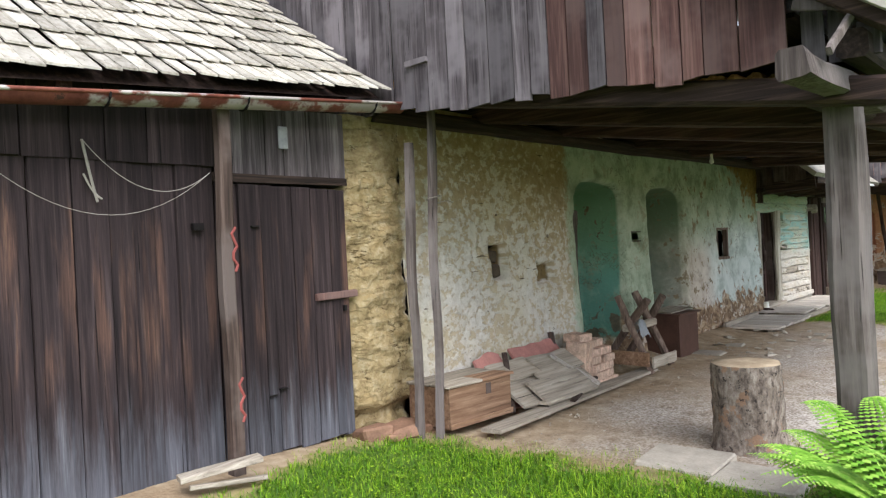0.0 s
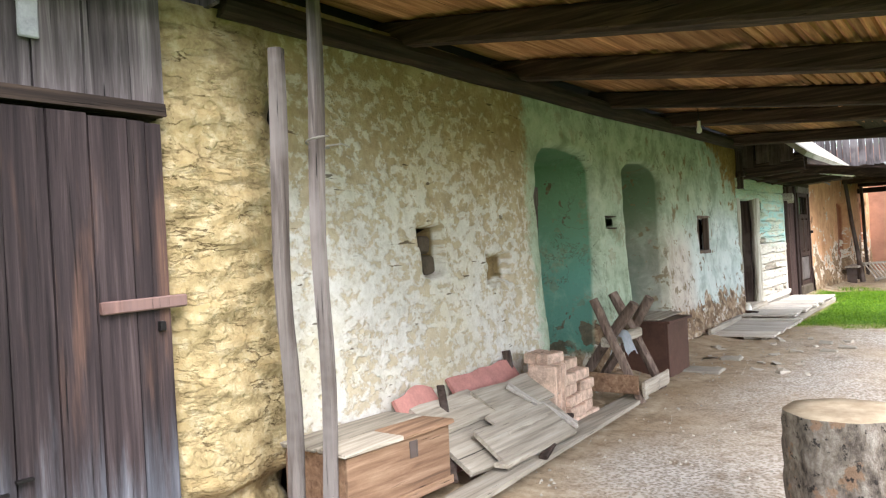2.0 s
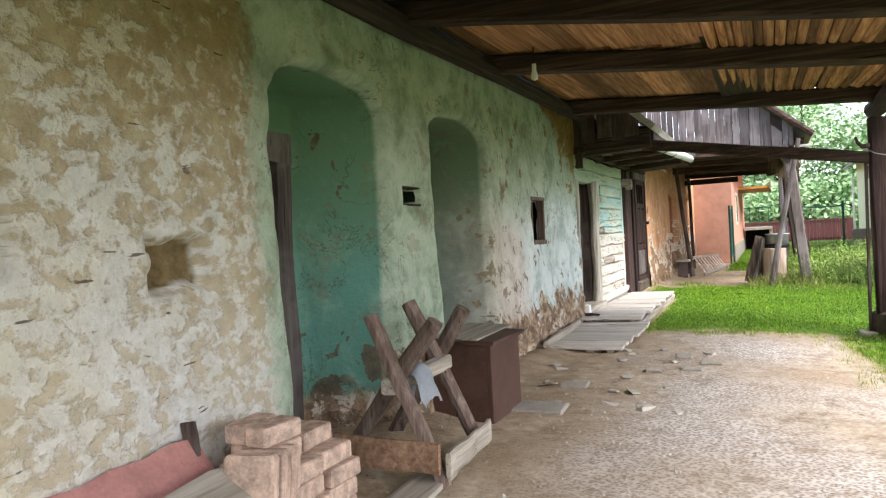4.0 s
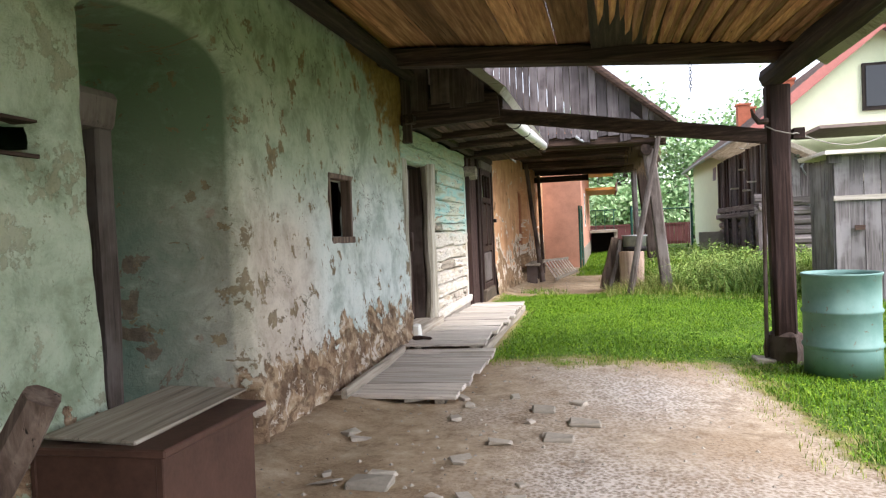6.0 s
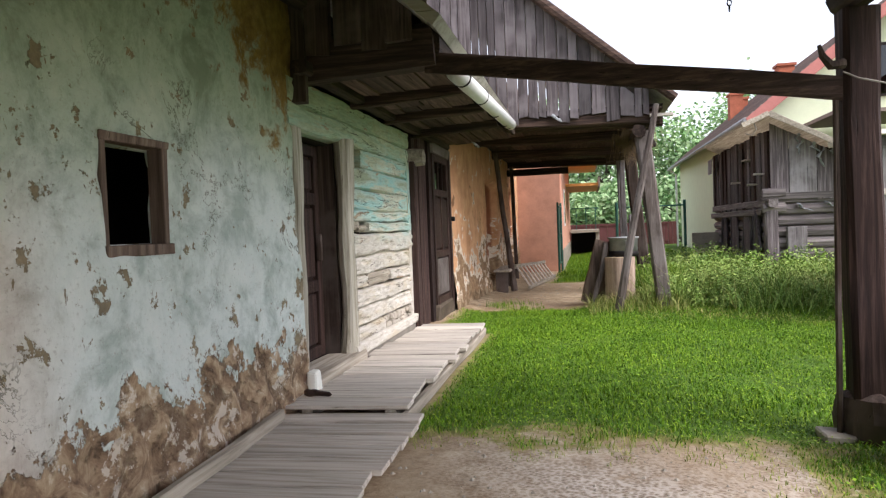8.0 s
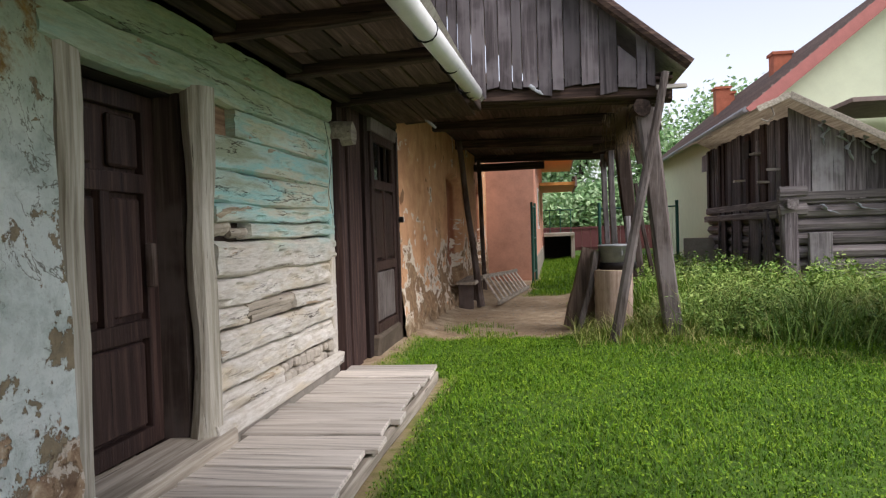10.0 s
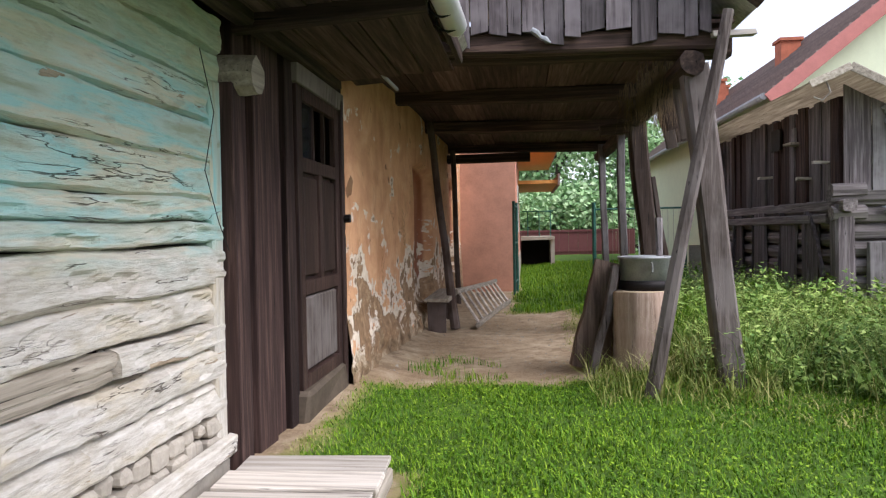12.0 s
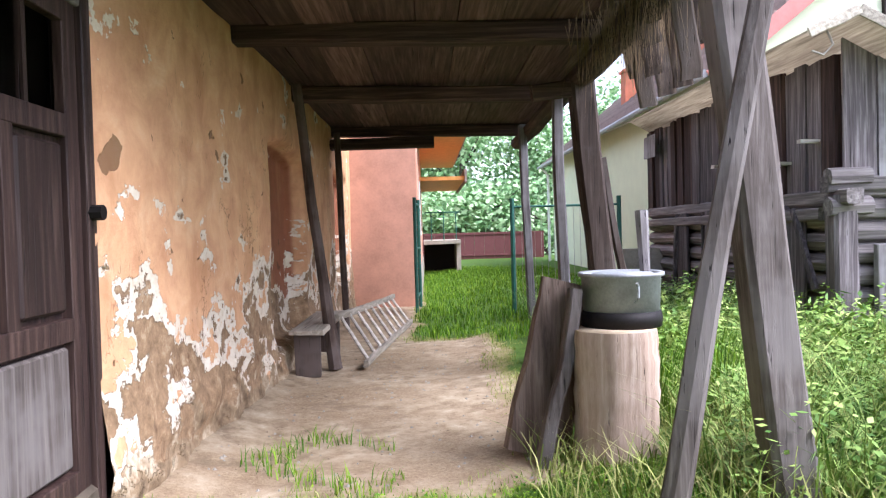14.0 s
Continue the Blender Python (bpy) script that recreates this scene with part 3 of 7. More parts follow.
def beam(name, a, b, w, h, material, parent=None, label="", wob=0.02, rough=0.12):
    """A hewn timber of square-ish section with a crooked run."""
    pts = between(a, b, 9, 0, wob)
    d = (Vector(b) - Vector(a)).normalized()
    up = Vector((0, 0, 1)) if abs(d.z) < 0.8 else Vector((0, 1, 0))
    s = d.cross(up).normalized()
    u = s.cross(d)
    ring = ((-1, -0.72), (-0.72, -1), (0.72, -1), (1, -0.72), (1, 0.72), (0.72, 1), (-0.72, 1), (-1, 0.72))
    verts, faces = [], []
    for i, p in enumerate(pts):
        for k, (x, y) in enumerate(ring):
            g = 1 + rough * nz(p.x * 1.3 + x * 2, p.y * 1.3 + y * 2, p.z * 1.3 + k * 0.6)
            verts.append(tuple(p + s * (x * w / 2 * g) + u * (y * h / 2 * g)))
    for i in range(len(pts) - 1):
        for k in range(8):
            k2 = (k + 1) % 8
            faces.append((i * 8 + k, i * 8 + k2, (i + 1) * 8 + k2, (i + 1) * 8 + k))
    faces += [tuple(reversed(range(8))), tuple((len(pts) - 1) * 8 + k for k in range(8))]
    return part(name, (verts, faces), material, parent, label)


def sstep(a, b, v):
    t = min(1.0, max(0.0, (v - a) / (b - a)))
    return t * t * (3 - 2 * t)


# ---- ground ----
def height(x, y):
    g = 0.2 * sstep(-3.7, -4.7, x) * sstep(5.6, 2.2, y)
    g += 0.07 * sstep(-4.5, -4.95, x) * sstep(5.0, 7.0, y)
    g -= 0.08 * sstep(-2.6, -1.4, x) * sstep(9.0, 12.5, y) * sstep(18.5, 16.5, y)
    g += 0.1 * sstep(-3.3, -2.2, x) * sstep(19.5, 21.0, y)
    return g + 0.02 * nz(x * 0.7, y * 0.7) + 0.008 * nz(x * 3.1, y * 3.1, 4.0)


def bare(x, y):
    """1 where the ground is trodden bare, 0 where grass grows."""
    j = 0.36 * nz(x * 1.3, y * 1.3, 2.0) + 0.3 * nz(x * 4, y * 4, 7.0) + 0.2 * nz(x * 11, y * 11, 3.0)
    right = -1.75 + 0.35 * sstep(4.5, 6.0, y) - 0.35 * sstep(10.5, 13.5, y)
    one = min(right - x, y - 4.62 - 0.12 * (x + 4), 14.5 - y, 3.0) + j * 0.7
    strip = min(-4.82 - x, 22 - y, y + 5) + j * 0.3
    strip0 = min(-4.58 - x + 0.15 * (3.5 - y), 4.7 - y, y + 3) + j * 0.4
    two = min(-2.75 - x + 0.35 * sstep(22.5, 21.2, y) * 0.4, y - 21.25 - 0.12 * (x + 4.5) , 26.7 - y, 3.0) + j * 0.5
    three = min(-3.62 - x, y - 26, 48 - y) + j * 0.5
    side = min(-4.12 - x, y - 12.4, 19.0 - y) + j * 0.15
    return max(sstep(-0.62, 0.38, one + 0.25 * nz(x * 2.6, y * 2.6, 11)), sstep(-0.25, 0.25, max(strip, strip0, two, three, side)))


def axis_steps(lo, hi, step, far):
    inner = list(np.arange(lo, hi + 1e-6, step))
    out, d = [], step
    v = hi
    while v < far:
        d *= 1.5
        v += d
        out.append(v)
    low, d, v = [], step, lo
    while v > -far:
        d *= 1.5
        v -= d
        low.append(v)
    return low[::-1] + inner + out


gx, gy = axis_steps(-6.0, 4.0, 0.1, 600), axis_steps(-1.0, 30.0, 0.1, 600)
gv = [(x, y, height(x, y)) for y in gy for x in gx]
nx = len(gx)
gf = [(j * nx + i, j * nx + i + 1, (j + 1) * nx + i + 1, (j + 1) * nx + i) for j in range(len(gy) - 1) for i in range(nx - 1)]
ground = setting("ground", (gv, gf), GROUND, "trodden earth and gravel yard with lawn around it", "ground", True)
lawn_mask = ground.data.attributes.new("lawn", "FLOAT", "POINT")
lawn_mask.data.foreach_set("value", [1.0 - bare(x, y) for x, y, z in gv])
gravel_mask = ground.data.attributes.new("gravel", "FLOAT", "POINT")
gravel_mask.data.foreach_set("value", [sstep(-4.2, -3.1, x + 0.5 * nz(x, y)) * sstep(4.6, 5.2, y) * sstep(15.5, 13.5, y) * (0.55 + 0.7 * nz(x * 0.8, y * 0.8, 3)) for x, y, z in gv])


# ---- the long house: mud wall with recesses ----
def wall_x(y):
    return -4.92 - 0.17 * sstep(5.5, 13.0, y)


def dent(y, z):
    """How far the wall face is set back at this spot."""
    d = 0.0
    for y0, y1, top, drop, deep in ((7.88, 9.26, 2.52, 0.22, 0.6), (10.1, 11.44, 2.5, 0.16, 0.85)):
        c, hw = (y0 + y1) / 2, (y1 - y0) / 2
        crown = top - drop * min(1.0, abs((y - c) / hw)) ** 4
        e = min(y - y0, y1 - y, crown - z) + 0.025 * nz(y * 3, z * 3, 5)
        splay = min(1.0, max(0.0, (y1 - y + 0.04) / (0.42 if deep < 0.7 else 0.3)))
        d = max(d, min(splay * deep, deep * (0.25 * sstep(-0.04, 0.03, e) + 0.75 * sstep(0.0, 0.07, e))))
    for y0, y1, z0, z1, deep in ((6.05, 6.3, 1.36, 1.73, 0.26), (9.5, 9.79, 1.7, 1.82, 0.2), (12.98, 13.5, 1.3, 1.84, 0.1)):
        e = min(y - y0 + 0.15 * (z - z0) * (deep == 0.26), y1 - y, z - z0, z1 - z) + 0.012 * nz(y * 7, z * 7, 1)
        d = max(d, deep * sstep(-0.015, 0.03, e))
    e = min(y - 6.93, 7.33 - y, z - 1.25, 1.5 - z) + 0.05 * nz(y * 6, z * 6, 8)
    return max(d, 0.13 * sstep(-0.01, 0.03, e))


def mud_wall():
    step = 0.03
    ys, zs = np.arange(4.66, 15.2, step), np.arange(-0.2, 3.14, step)
    verts, faces = [], []
    for z in zs:
        for y in ys:
            b = 0.035 * nz(y * 0.9, z * 0.9, 3) + 0.014 * nz(y * 3.3, z * 3.3, 6) + 0.006 * nz(y * 9, z * 9, 2)
            foot = sstep(0.75 + 0.4 * nz(y * 1.6, z, 9), 0.1, z) * (0.35 + sstep(8, 9.5, y) * 0.65)
            b += foot * (0.03 + 0.06 * nz(y * 4.5, z * 5.5, 12) + 0.02 * nz(y * 11, z * 11, 1))
            lean = 0.06 * sstep(2.0, 0.0, z)
            verts.append((wall_x(y) + b + lean - dent(y, z), y, z))
    n = len(ys)
    for j in range(len(zs) - 1):
        for i in range(n - 1):
            y, z = ys[i] + step / 2, zs[j] + step / 2
            if (13.0 < y < 13.47 and 1.33 < z < 1.81) or (9.51 < y < 9.78 and 1.71 < z < 1.81) or (6.06 < y < 6.29 and 1.38 < z < 1.71):
                continue
            faces.append((j * n + i, j * n + i + 1, (j + 1) * n + i + 1, (j + 1) * n + i))
    return verts, faces


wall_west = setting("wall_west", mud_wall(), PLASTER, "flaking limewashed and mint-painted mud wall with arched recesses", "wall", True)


def wall_grid(name, y0, y1, z0, z1, base, material, label, extra=None, amp=0.02, step=0.05):
    ys, zs = np.arange(y0, y1 + step, step), np.arange(z0, z1 + step, step)
    n = len(ys)
    verts = []
    for z in zs:
        for y in ys:
            b = amp * nz(y * 1.1, z * 1.1, 21) + amp * 0.5 * nz(y * 4, z * 4, 23)
            verts.append((base(y, z) + b + (extra(y, z) if extra else 0.0), y, z))
    faces = [(j * n + i, j * n + i + 1, (j + 1) * n + i + 1, (j + 1) * n + i) for j in range(len(zs) - 1) for i in range(n - 1)]
    return setting(name, (verts, faces), material, label, "wall", True)


# yellow clay pier at the gate
def pier_skin():
    verts, faces = [], []
    zs = np.arange(-0.1, 2.95, 0.035)
    prof = [(-5.25, 3.93)] + [(-4.86 - 0.10 * (1 - math.sin(a)), 4.33 - 0.38 * math.cos(a)) for a in np.linspace(0.15, math.pi - 0.15, 22)] + [(-5.1, 4.74)]
    n = len(prof)
    for z in zs:
        for x, y in prof:
            r = 0.05 * nz(y * 3.2, z * 3.6, 31) + 0.035 * nz(y * 5, z * 11, 33) - 0.02 * max(0.0, 0.12 - abs(nz(y * 2.4, z * 6.0, 37))) / 0.12 + 0.012 * nz(y * 20, z * 20, 35)
            under = 0.13 * sstep(0.34, 0.28, z) * (0.6 + 0.6 * nz(y * 5, z * 6, 3))
            verts.append((x + r + 0.05 * sstep(1.6, 0.3, z) - under, y + 0.4 * r, z))
    for j in range(len(zs) - 1):
        for i in range(n - 1):
            faces.append((j * n + i, j * n + i + 1, (j + 1) * n + i + 1, (j + 1) * n + i))
    return verts, faces


setting("wall_pier", pier_skin(), PLASTER, "yellow clay and rubble pier beside the barn gate", "wall", True)

# walls and ceiling added behind the faces, dark so that openings show unlit rooms
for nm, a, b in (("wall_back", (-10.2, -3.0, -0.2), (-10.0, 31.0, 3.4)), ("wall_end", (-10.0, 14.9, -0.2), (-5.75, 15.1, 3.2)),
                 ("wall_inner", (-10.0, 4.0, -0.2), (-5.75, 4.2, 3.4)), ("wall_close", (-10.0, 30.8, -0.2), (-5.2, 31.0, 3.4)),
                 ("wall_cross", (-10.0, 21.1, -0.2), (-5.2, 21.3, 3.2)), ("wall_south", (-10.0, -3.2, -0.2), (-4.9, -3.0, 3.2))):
    setting(nm, boxm(a, b), DIM, "added dark wall closing off the rooms", "wall")
setting("ceiling", boxm((-10.0, 4.2, 3.16), (-5.1, 31.0, 3.3)), DIM, "added dark ceiling closing off the house", "ceiling")

# ---- shingle roofs ----


def roof_slab(name, y0, y1, xe, ze, xr, zr, label):
    bm = bmesh.new()
    d = Vector((xr - xe, 0, zr - ze)).normalized()
    nrm = Vector((-d.z, 0, d.x)) * (0.09 if d.x > 0 else -0.09)
    q = [Vector((xe, y, ze)) for y in (y0, y1)] + [Vector((xr, y, zr)) for y in (y1, y0)]
    vs = [bm.verts.new(v) for v in q] + [bm.verts.new(v + nrm) for v in q]
    for f in ((3, 2, 1, 0), (4, 5, 6, 7), (0, 1, 5, 4), (1, 2, 6, 5), (2, 3, 7, 6), (3, 0, 4, 7)):
        bm.faces.new([vs[i] for i in f])
    bmesh.ops.recalc_face_normals(bm, faces=bm.faces)
    return setting(name, bm, SHINGLE, label, "roof")


for k, (y0, y1, xe, ze, xr, zr) in enumerate(((4.05, 15.0, -0.75, 2.78, -5.6, 6.4), (4.05, 15.0, -10.5, 2.78, -5.6, 6.4),
                                              (15.0, 20.75, -3.92, 2.78, -6.6, 5.1), (15.0, 20.75, -10.5, 2.78, -6.6, 5.1),
                                              (20.75, 28.95, -1.62, 3.06, -5.6, 6.4), (20.75, 28.95, -10.5, 3.06, -5.6, 6.4))):
    roof_slab("roof_%d" % (k + 1), y0, y1, xe, ze, xr, zr, "old bleached shingle roof of the farmhouse")

# ---- barn with gate ----


def boards(parent, ys, x, z0, z1, material, thick=0.03, jag=0.0, name="board"):
    """Upright boards side by side between the given y edges, facing +x."""
    for a, b in zip(ys[:-1], ys[1:]):
        o = rng.uniform(-0.012, 0.012)
        lo = z0(a) if callable(z0) else z0
        hi = z1(a) if callable(z1) else z1
        part(name, boxm((x + o - thick, a + 0.004, lo + rng.uniform(-jag, jag)), (x + o, b - 0.004, hi), 0.004), material, parent)


def edges(a, b, w, spread=0.3):
    out = [a]
    while out[-1] < b - w * 0.6:
        out.append(out[-1] + w * rng.uniform(1 - spread, 1 + spread))
    out[-1] = b
    return out


barn = thing("barn_wall", "dark tarred upright plank wall of the barn", "wall", kind="structure")
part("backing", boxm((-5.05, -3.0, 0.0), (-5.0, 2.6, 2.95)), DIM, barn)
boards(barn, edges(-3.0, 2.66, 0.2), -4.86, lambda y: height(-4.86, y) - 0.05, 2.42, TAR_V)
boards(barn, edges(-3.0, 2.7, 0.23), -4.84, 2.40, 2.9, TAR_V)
boards(barn, edges(2.7, 3.95, 0.19), -4.87, 2.36, 2.92, HUT_V)
part("backing", boxm((-5.05, 2.6, 2.3), (-4.95, 3.95, 2.95)), DIM, barn)
beam("gate_post", (-4.62, 2.6, height(-4.62, 2.6) - 0.1), (-4.62, 2.61, 2.85), 0.1, 0.1, DARK_V, barn, "greyed square gate post")
part("plate", boxm((-4.865, 3.26, 2.58), (-4.848, 3.35, 2.76), 0, 0.006), ZINC, barn, "small pale enamel plate")
part("lintel", boxm((-4.97, 2.66, 2.3), (-4.845, 3.95, 2.36), 0.01), DARK_Y, barn)
gate = thing("barn_gate", "tarred plank barn gate, worn reddish and paler grey at the foot", "gate")
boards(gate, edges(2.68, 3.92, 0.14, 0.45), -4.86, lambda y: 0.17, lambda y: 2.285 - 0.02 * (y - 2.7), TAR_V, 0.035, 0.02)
part("rail", boxm((-4.95, 2.7, 1.9), (-4.9, 3.9, 2.02)), DARK_Y, gate)
part("rail", boxm((-4.95, 2.7, 0.5), (-4.9, 3.9, 0.62)), DARK_Y, gate)
part("crossbar", boxm((-4.87, 3.55, 1.33), (-4.82, 3.99, 1.39), 0.006, 0.006), RED_V, gate, "short red wooden crossbar")
part("latch", boxm((-4.86, 3.84, 1.22), (-4.825, 3.87, 1.27), 0.0, 0.004), IRON, gate)
for pos in ((3.05, 0.62), (3.15, 0.66), (2.96, 1.95)):
    part("nail", boxm((-4.86, pos[0], pos[1]), (-4.83, pos[0] + 0.07, pos[1] + 0.012)), IRON, gate)
for z0 in (1.62, 0.55):
    q = [Vector((-4.572, 2.64 + 0.02 * math.sin(i * 1.9), z0 + i * 0.045)) for i in range(8)]
    part("paint_mark", tube(q, 0.011, 6, flat=0.9), REDPAINT, barn, "wavy stroke of red paint")
part("hook", boxm((-4.84, 2.46, 1.93), (-4.8, 2.54, 1.98)), IRON, barn)
part("door_foot_stone", boxm((-4.86, 2.9, 0.02), (-4.7, 3.9, 0.13), 0.03, 0.02), STONE, barn)

wire = thing("hanging_wire", "thin pale wire slung across the barn boards", "wire")
part("strand", tube(between((-4.8, 0.92, 2.6), (-4.62, 2.5, 2.32), 20, 0.42), 0.0022, 5), WIRE, wire)
part("strand", tube(between((-4.8, 1.72, 2.52), (-4.62, 2.5, 2.32), 16, 0.22), 0.0026, 5), WIRE, wire)
part("loop", tube(between((-4.8, 1.72, 2.52), (-4.8, 1.8, 2.12), 6, 0.02), 0.009, 5), WIRE, wire)
part("loop", tube(between((-4.8, 1.72, 2.3), (-4.8, 1.83, 2.14), 6, 0.03), 0.007, 5), WIRE, wire)
part("loop", tube(between((-4.8, 0.95, 2.55), (-4.8, 1.08, 2.2), 6, 0.02), 0.008, 5), WIRE, wire)

gut = thing("barn_gutter", "half-round gutter of rusty sheet with flaking white paint", "gutter")


def trough(a, b, r, material, parent, name="channel"):
    a, b = Vector(a), Vector(b)
    verts, faces = [], []
    n, m = 2, 14
    for p in (a, b):
        for rr in (r, r - 0.006):
            for k in range(m):
                t = math.pi + math.pi * k / (m - 1)
                verts.append((p.x + rr * math.cos(t), p.y, p.z + rr * math.sin(t)))
    for k in range(m - 1):
        faces.append((k, k + 1, 2 * m + k + 1, 2 * m + k))
        faces.append((m + k, 3 * m + k, 3 * m + k + 1, m + k + 1))
    for k in (0, m - 1):
        faces.append((k, m + k, 3 * m + k, 2 * m + k))
    faces.append(tuple(range(m)))
    faces.append(tuple(range(2 * m, 3 * m)))
    return part(name, (verts, faces), material, parent, "", True)


trough((-4.5, -3.0, 2.32), (-4.5, 4.3, 2.99), 0.075, GUTTER, gut)
part("rolled_rim", tube([(-4.425, -3.0, 2.32), (-4.425, 4.3, 2.99)], 0.014, 8), GUTTER, gut, smooth=True)
for y in (0.6, 1.75, 2.72, 3.95):
    z = 2.99 - (4.3 - y) * 0.0918
    part("strap", tube([(-4.5 + 0.082 * math.cos(t), y, z + 0.082 * math.sin(t)) for t in np.linspace(math.pi, 2 * math.pi, 9)], 0.009, 6), IRON, gut)
for y in (1.55, 3.02):
    beam("rafter_tail", (-5.2, y, 3.0), (-4.62, y, 2.72 + 0.05 * y), 0.09, 0.12, DARK_X, gut)

barn_roof = thing("barn_roof", "bleached hand-split wooden shingle roof of the barn", "roof", kind="structure")
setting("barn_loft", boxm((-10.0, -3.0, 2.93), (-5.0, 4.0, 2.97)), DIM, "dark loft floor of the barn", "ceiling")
SL = (0.815, 0.58)
for r in range(9):
    for y in edges(-2.4, 4.16, 0.12, 0.25)[:-1]:
        ze = 3.08 - (4.14 - y) * 0.082
        s0 = r * 0.3 + rng.uniform(-0.015, 0.02)
        w = rng.uniform(0.1, 0.135)
        lift = 0.035 + rng.uniform(0, 0.012)
        bm = bmesh.new()
        pr = []
        for s, h in ((s0, lift), (s0 + 0.42, 0.0)):
            for dy in (0.0, w):
                pr.append((-4.5 - s * SL[0] - h * SL[1] * -1 * 0.6, y + dy, ze + s * SL[1] + h))
        top = [bm.verts.new(p) for p in pr]
        bot = [bm.verts.new((p[0], p[1], p[2] - 0.016)) for p in pr]
        for f in ((top[0], top[1], top[3], top[2]), (bot[0], bot[2], bot[3], bot[1]), (top[0], bot[0], bot[1], top[1]), (top[0], top[2], bot[2], bot[0]), (top[1], bot[1], bot[3], top[3])):
            bm.faces.new(f)
        if y > -0.6:
            part("shingle", bm, SHINGLE, barn_roof)
        else:
            bm.free()
bm = bmesh.new()
vs = [bm.verts.new(p) for p in ((-4.55, -3.0, 2.44), (-4.55, 4.12, 3.03), (-7.6, 4.12, 5.2), (-7.6, -3.0, 4.6))]
bm.faces.new(vs)
bmesh.ops.solidify(bm, geom=bm.faces[:], thickness=0.03)
part("decking", bm, DARK_X, barn_roof)
bm = bmesh.new()
vs = [bm.verts.new(p) for p in ((-10.5, -3.0, 2.5), (-10.5, 4.12, 3.0), (-7.6, 4.12, 5.2), (-7.6, -3.0, 4.6))]
bm.faces.new(vs)
bmesh.ops.solidify(bm, geom=bm.faces[:], thickness=0.03)
part("decking", bm, SHINGLE, barn_roof)

# ---- gable over the first passage ----


def gable(name, y, x0, x1, zb, slope_x, slope_z, k, mats, label, w=0.2, zmax=9.0, hole=None):
    """Upright boards across x in the plane y, cut off under a roof that rises towards -x."""
    g = thing(name, label, "gable", kind="structure")
    es = edges(x0, x1, w, 0.35)
    for a, b in zip(es[:-1], es[1:]):
        lo = zb(a) + rng.uniform(-0.035, 0.03)
        o = rng.uniform(-0.014, 0.014)
        bm = bmesh.new()
        za, zb2 = slope_z + (slope_x - a) * k, slope_z + (slope_x - b) * k
        if hole and hole(a):
            za, zb2 = za - 0.3, zb2 - 0.3
        pr = [(a + 0.005, lo), (b - 0.005, lo + rng.uniform(-0.03, 0.03)), (b - 0.005, min(zmax, max(zb2, lo + 0.05))), (a + 0.005, min(zmax, max(za, lo + 0.05)))]
        f = [bm.verts.new((x, y + o - 0.014, z)) for x, z in pr]
        r = [bm.verts.new((x, y + o + 0.014, z)) for x, z in pr]
        bm.faces.new(f)
        bm.faces.new(r[::-1])
        for i in range(4):
            bm.faces.new((f[i], r[i], r[(i + 1) % 4], f[(i + 1) % 4]))
        part("board", bm, mats(a), g)
    return g


g1 = gable("gable_near", 4.25, -7.4, -1.3, lambda x: 2.64 + max(0.0, -1.32 - x) * 0.085, -0.75, 2.8, 0.746,
           lambda x: RED_V if x > -3.05 and rng.random() < 0.8 else GABLE_V, "old plank gable, grey and red-brown, ragged at the foot", 0.2)
part("cleat", boxm((-4.33, 4.21, 3.27), (-4.08, 4.235, 3.315), 0.005), GABLE_V, g1, "short grey cleat")
part("backing", boxm((-7.4, 4.32, 3.2), (-4.9, 4.36, 3.9)), DIM, g1)
beam("purlin_end", (-1.13, 3.68, 2.54), (-1.06, 5.3, 2.53), 0.15, 0.15, POST_V, g1, "hewn grey beam end jutting past the post", 0.02, 0.3)
for x, lo, hi in ((-1.27, 2.68, 3.12), (-1.13, 2.66, 3.0), (-0.99, 2.67, 2.86)):
    part("board", boxm((x, 4.44 + 0.02 * x, lo), (x + 0.12, 4.465 + 0.02 * x, hi), 0.01, 0.003), GABLE_V, g1)
beam("cleat", (-1.24, 4.2, 2.98), (-0.84, 4.24, 2.88), 0.04, 0.07, POST_V, g1, "grey plank end under the roof edge")
beam("strut", (-1.0, 3.86, 2.6), (-0.96, 4.3, 2.92), 0.03, 0.045, POST_V, g1)
beam("rake_board", (-0.72, 4.22, 2.74), (-5.6, 4.22, 6.42), 0.16, 0.12, DARK_X, g1)

# ---- open shed over the first passage ----


def floor_z(x, y):
    """Underside of the loft: low towards the yard."""
    zr = 2.46 + 0.32 * sstep(8.0, 14.5, y)
    t = (x + 4.9) / 3.7
    return 3.06 * (1 - t) + zr * t


shed = thing("loft_frame", "dark sooty beams and posts carrying the loft", "timber frame", kind="structure")
for y in (4.45, 5.9, 7.5, 9.5, 11.5, 14.55):
    s = 0.2 if y > 14 else 0.17
    beam("beam", (-5.1, y, floor_z(-5.1, y) + 0.07), (-0.7 if y < 5 else -1.0, y, floor_z(-1.0, y) + (0.0 if y < 5 else 0.07)), s, 0.16 if y < 5 else 0.18, DARK_X, shed)
part("purlin", tube(between((-1.24, 4.55, 2.56), (-1.2, 15.2, 2.74), 14, 0, 0.05), 0.11, 10, 0.35), DARK_Y, shed, "knotty round purlin with a split end")
beam("purlin", (-0.98, 4.3, 2.72), (-0.98, 15.0, 2.9), 0.16, 0.16, DARK_Y, shed)
part("wall_plate", tube(between((-4.86, 4.3, 2.98), (-4.96, 15.1, 3.1), 14, 0, 0.04), 0.085, 9, 0.3), DARK_Y, shed, "round pole on the wall head")
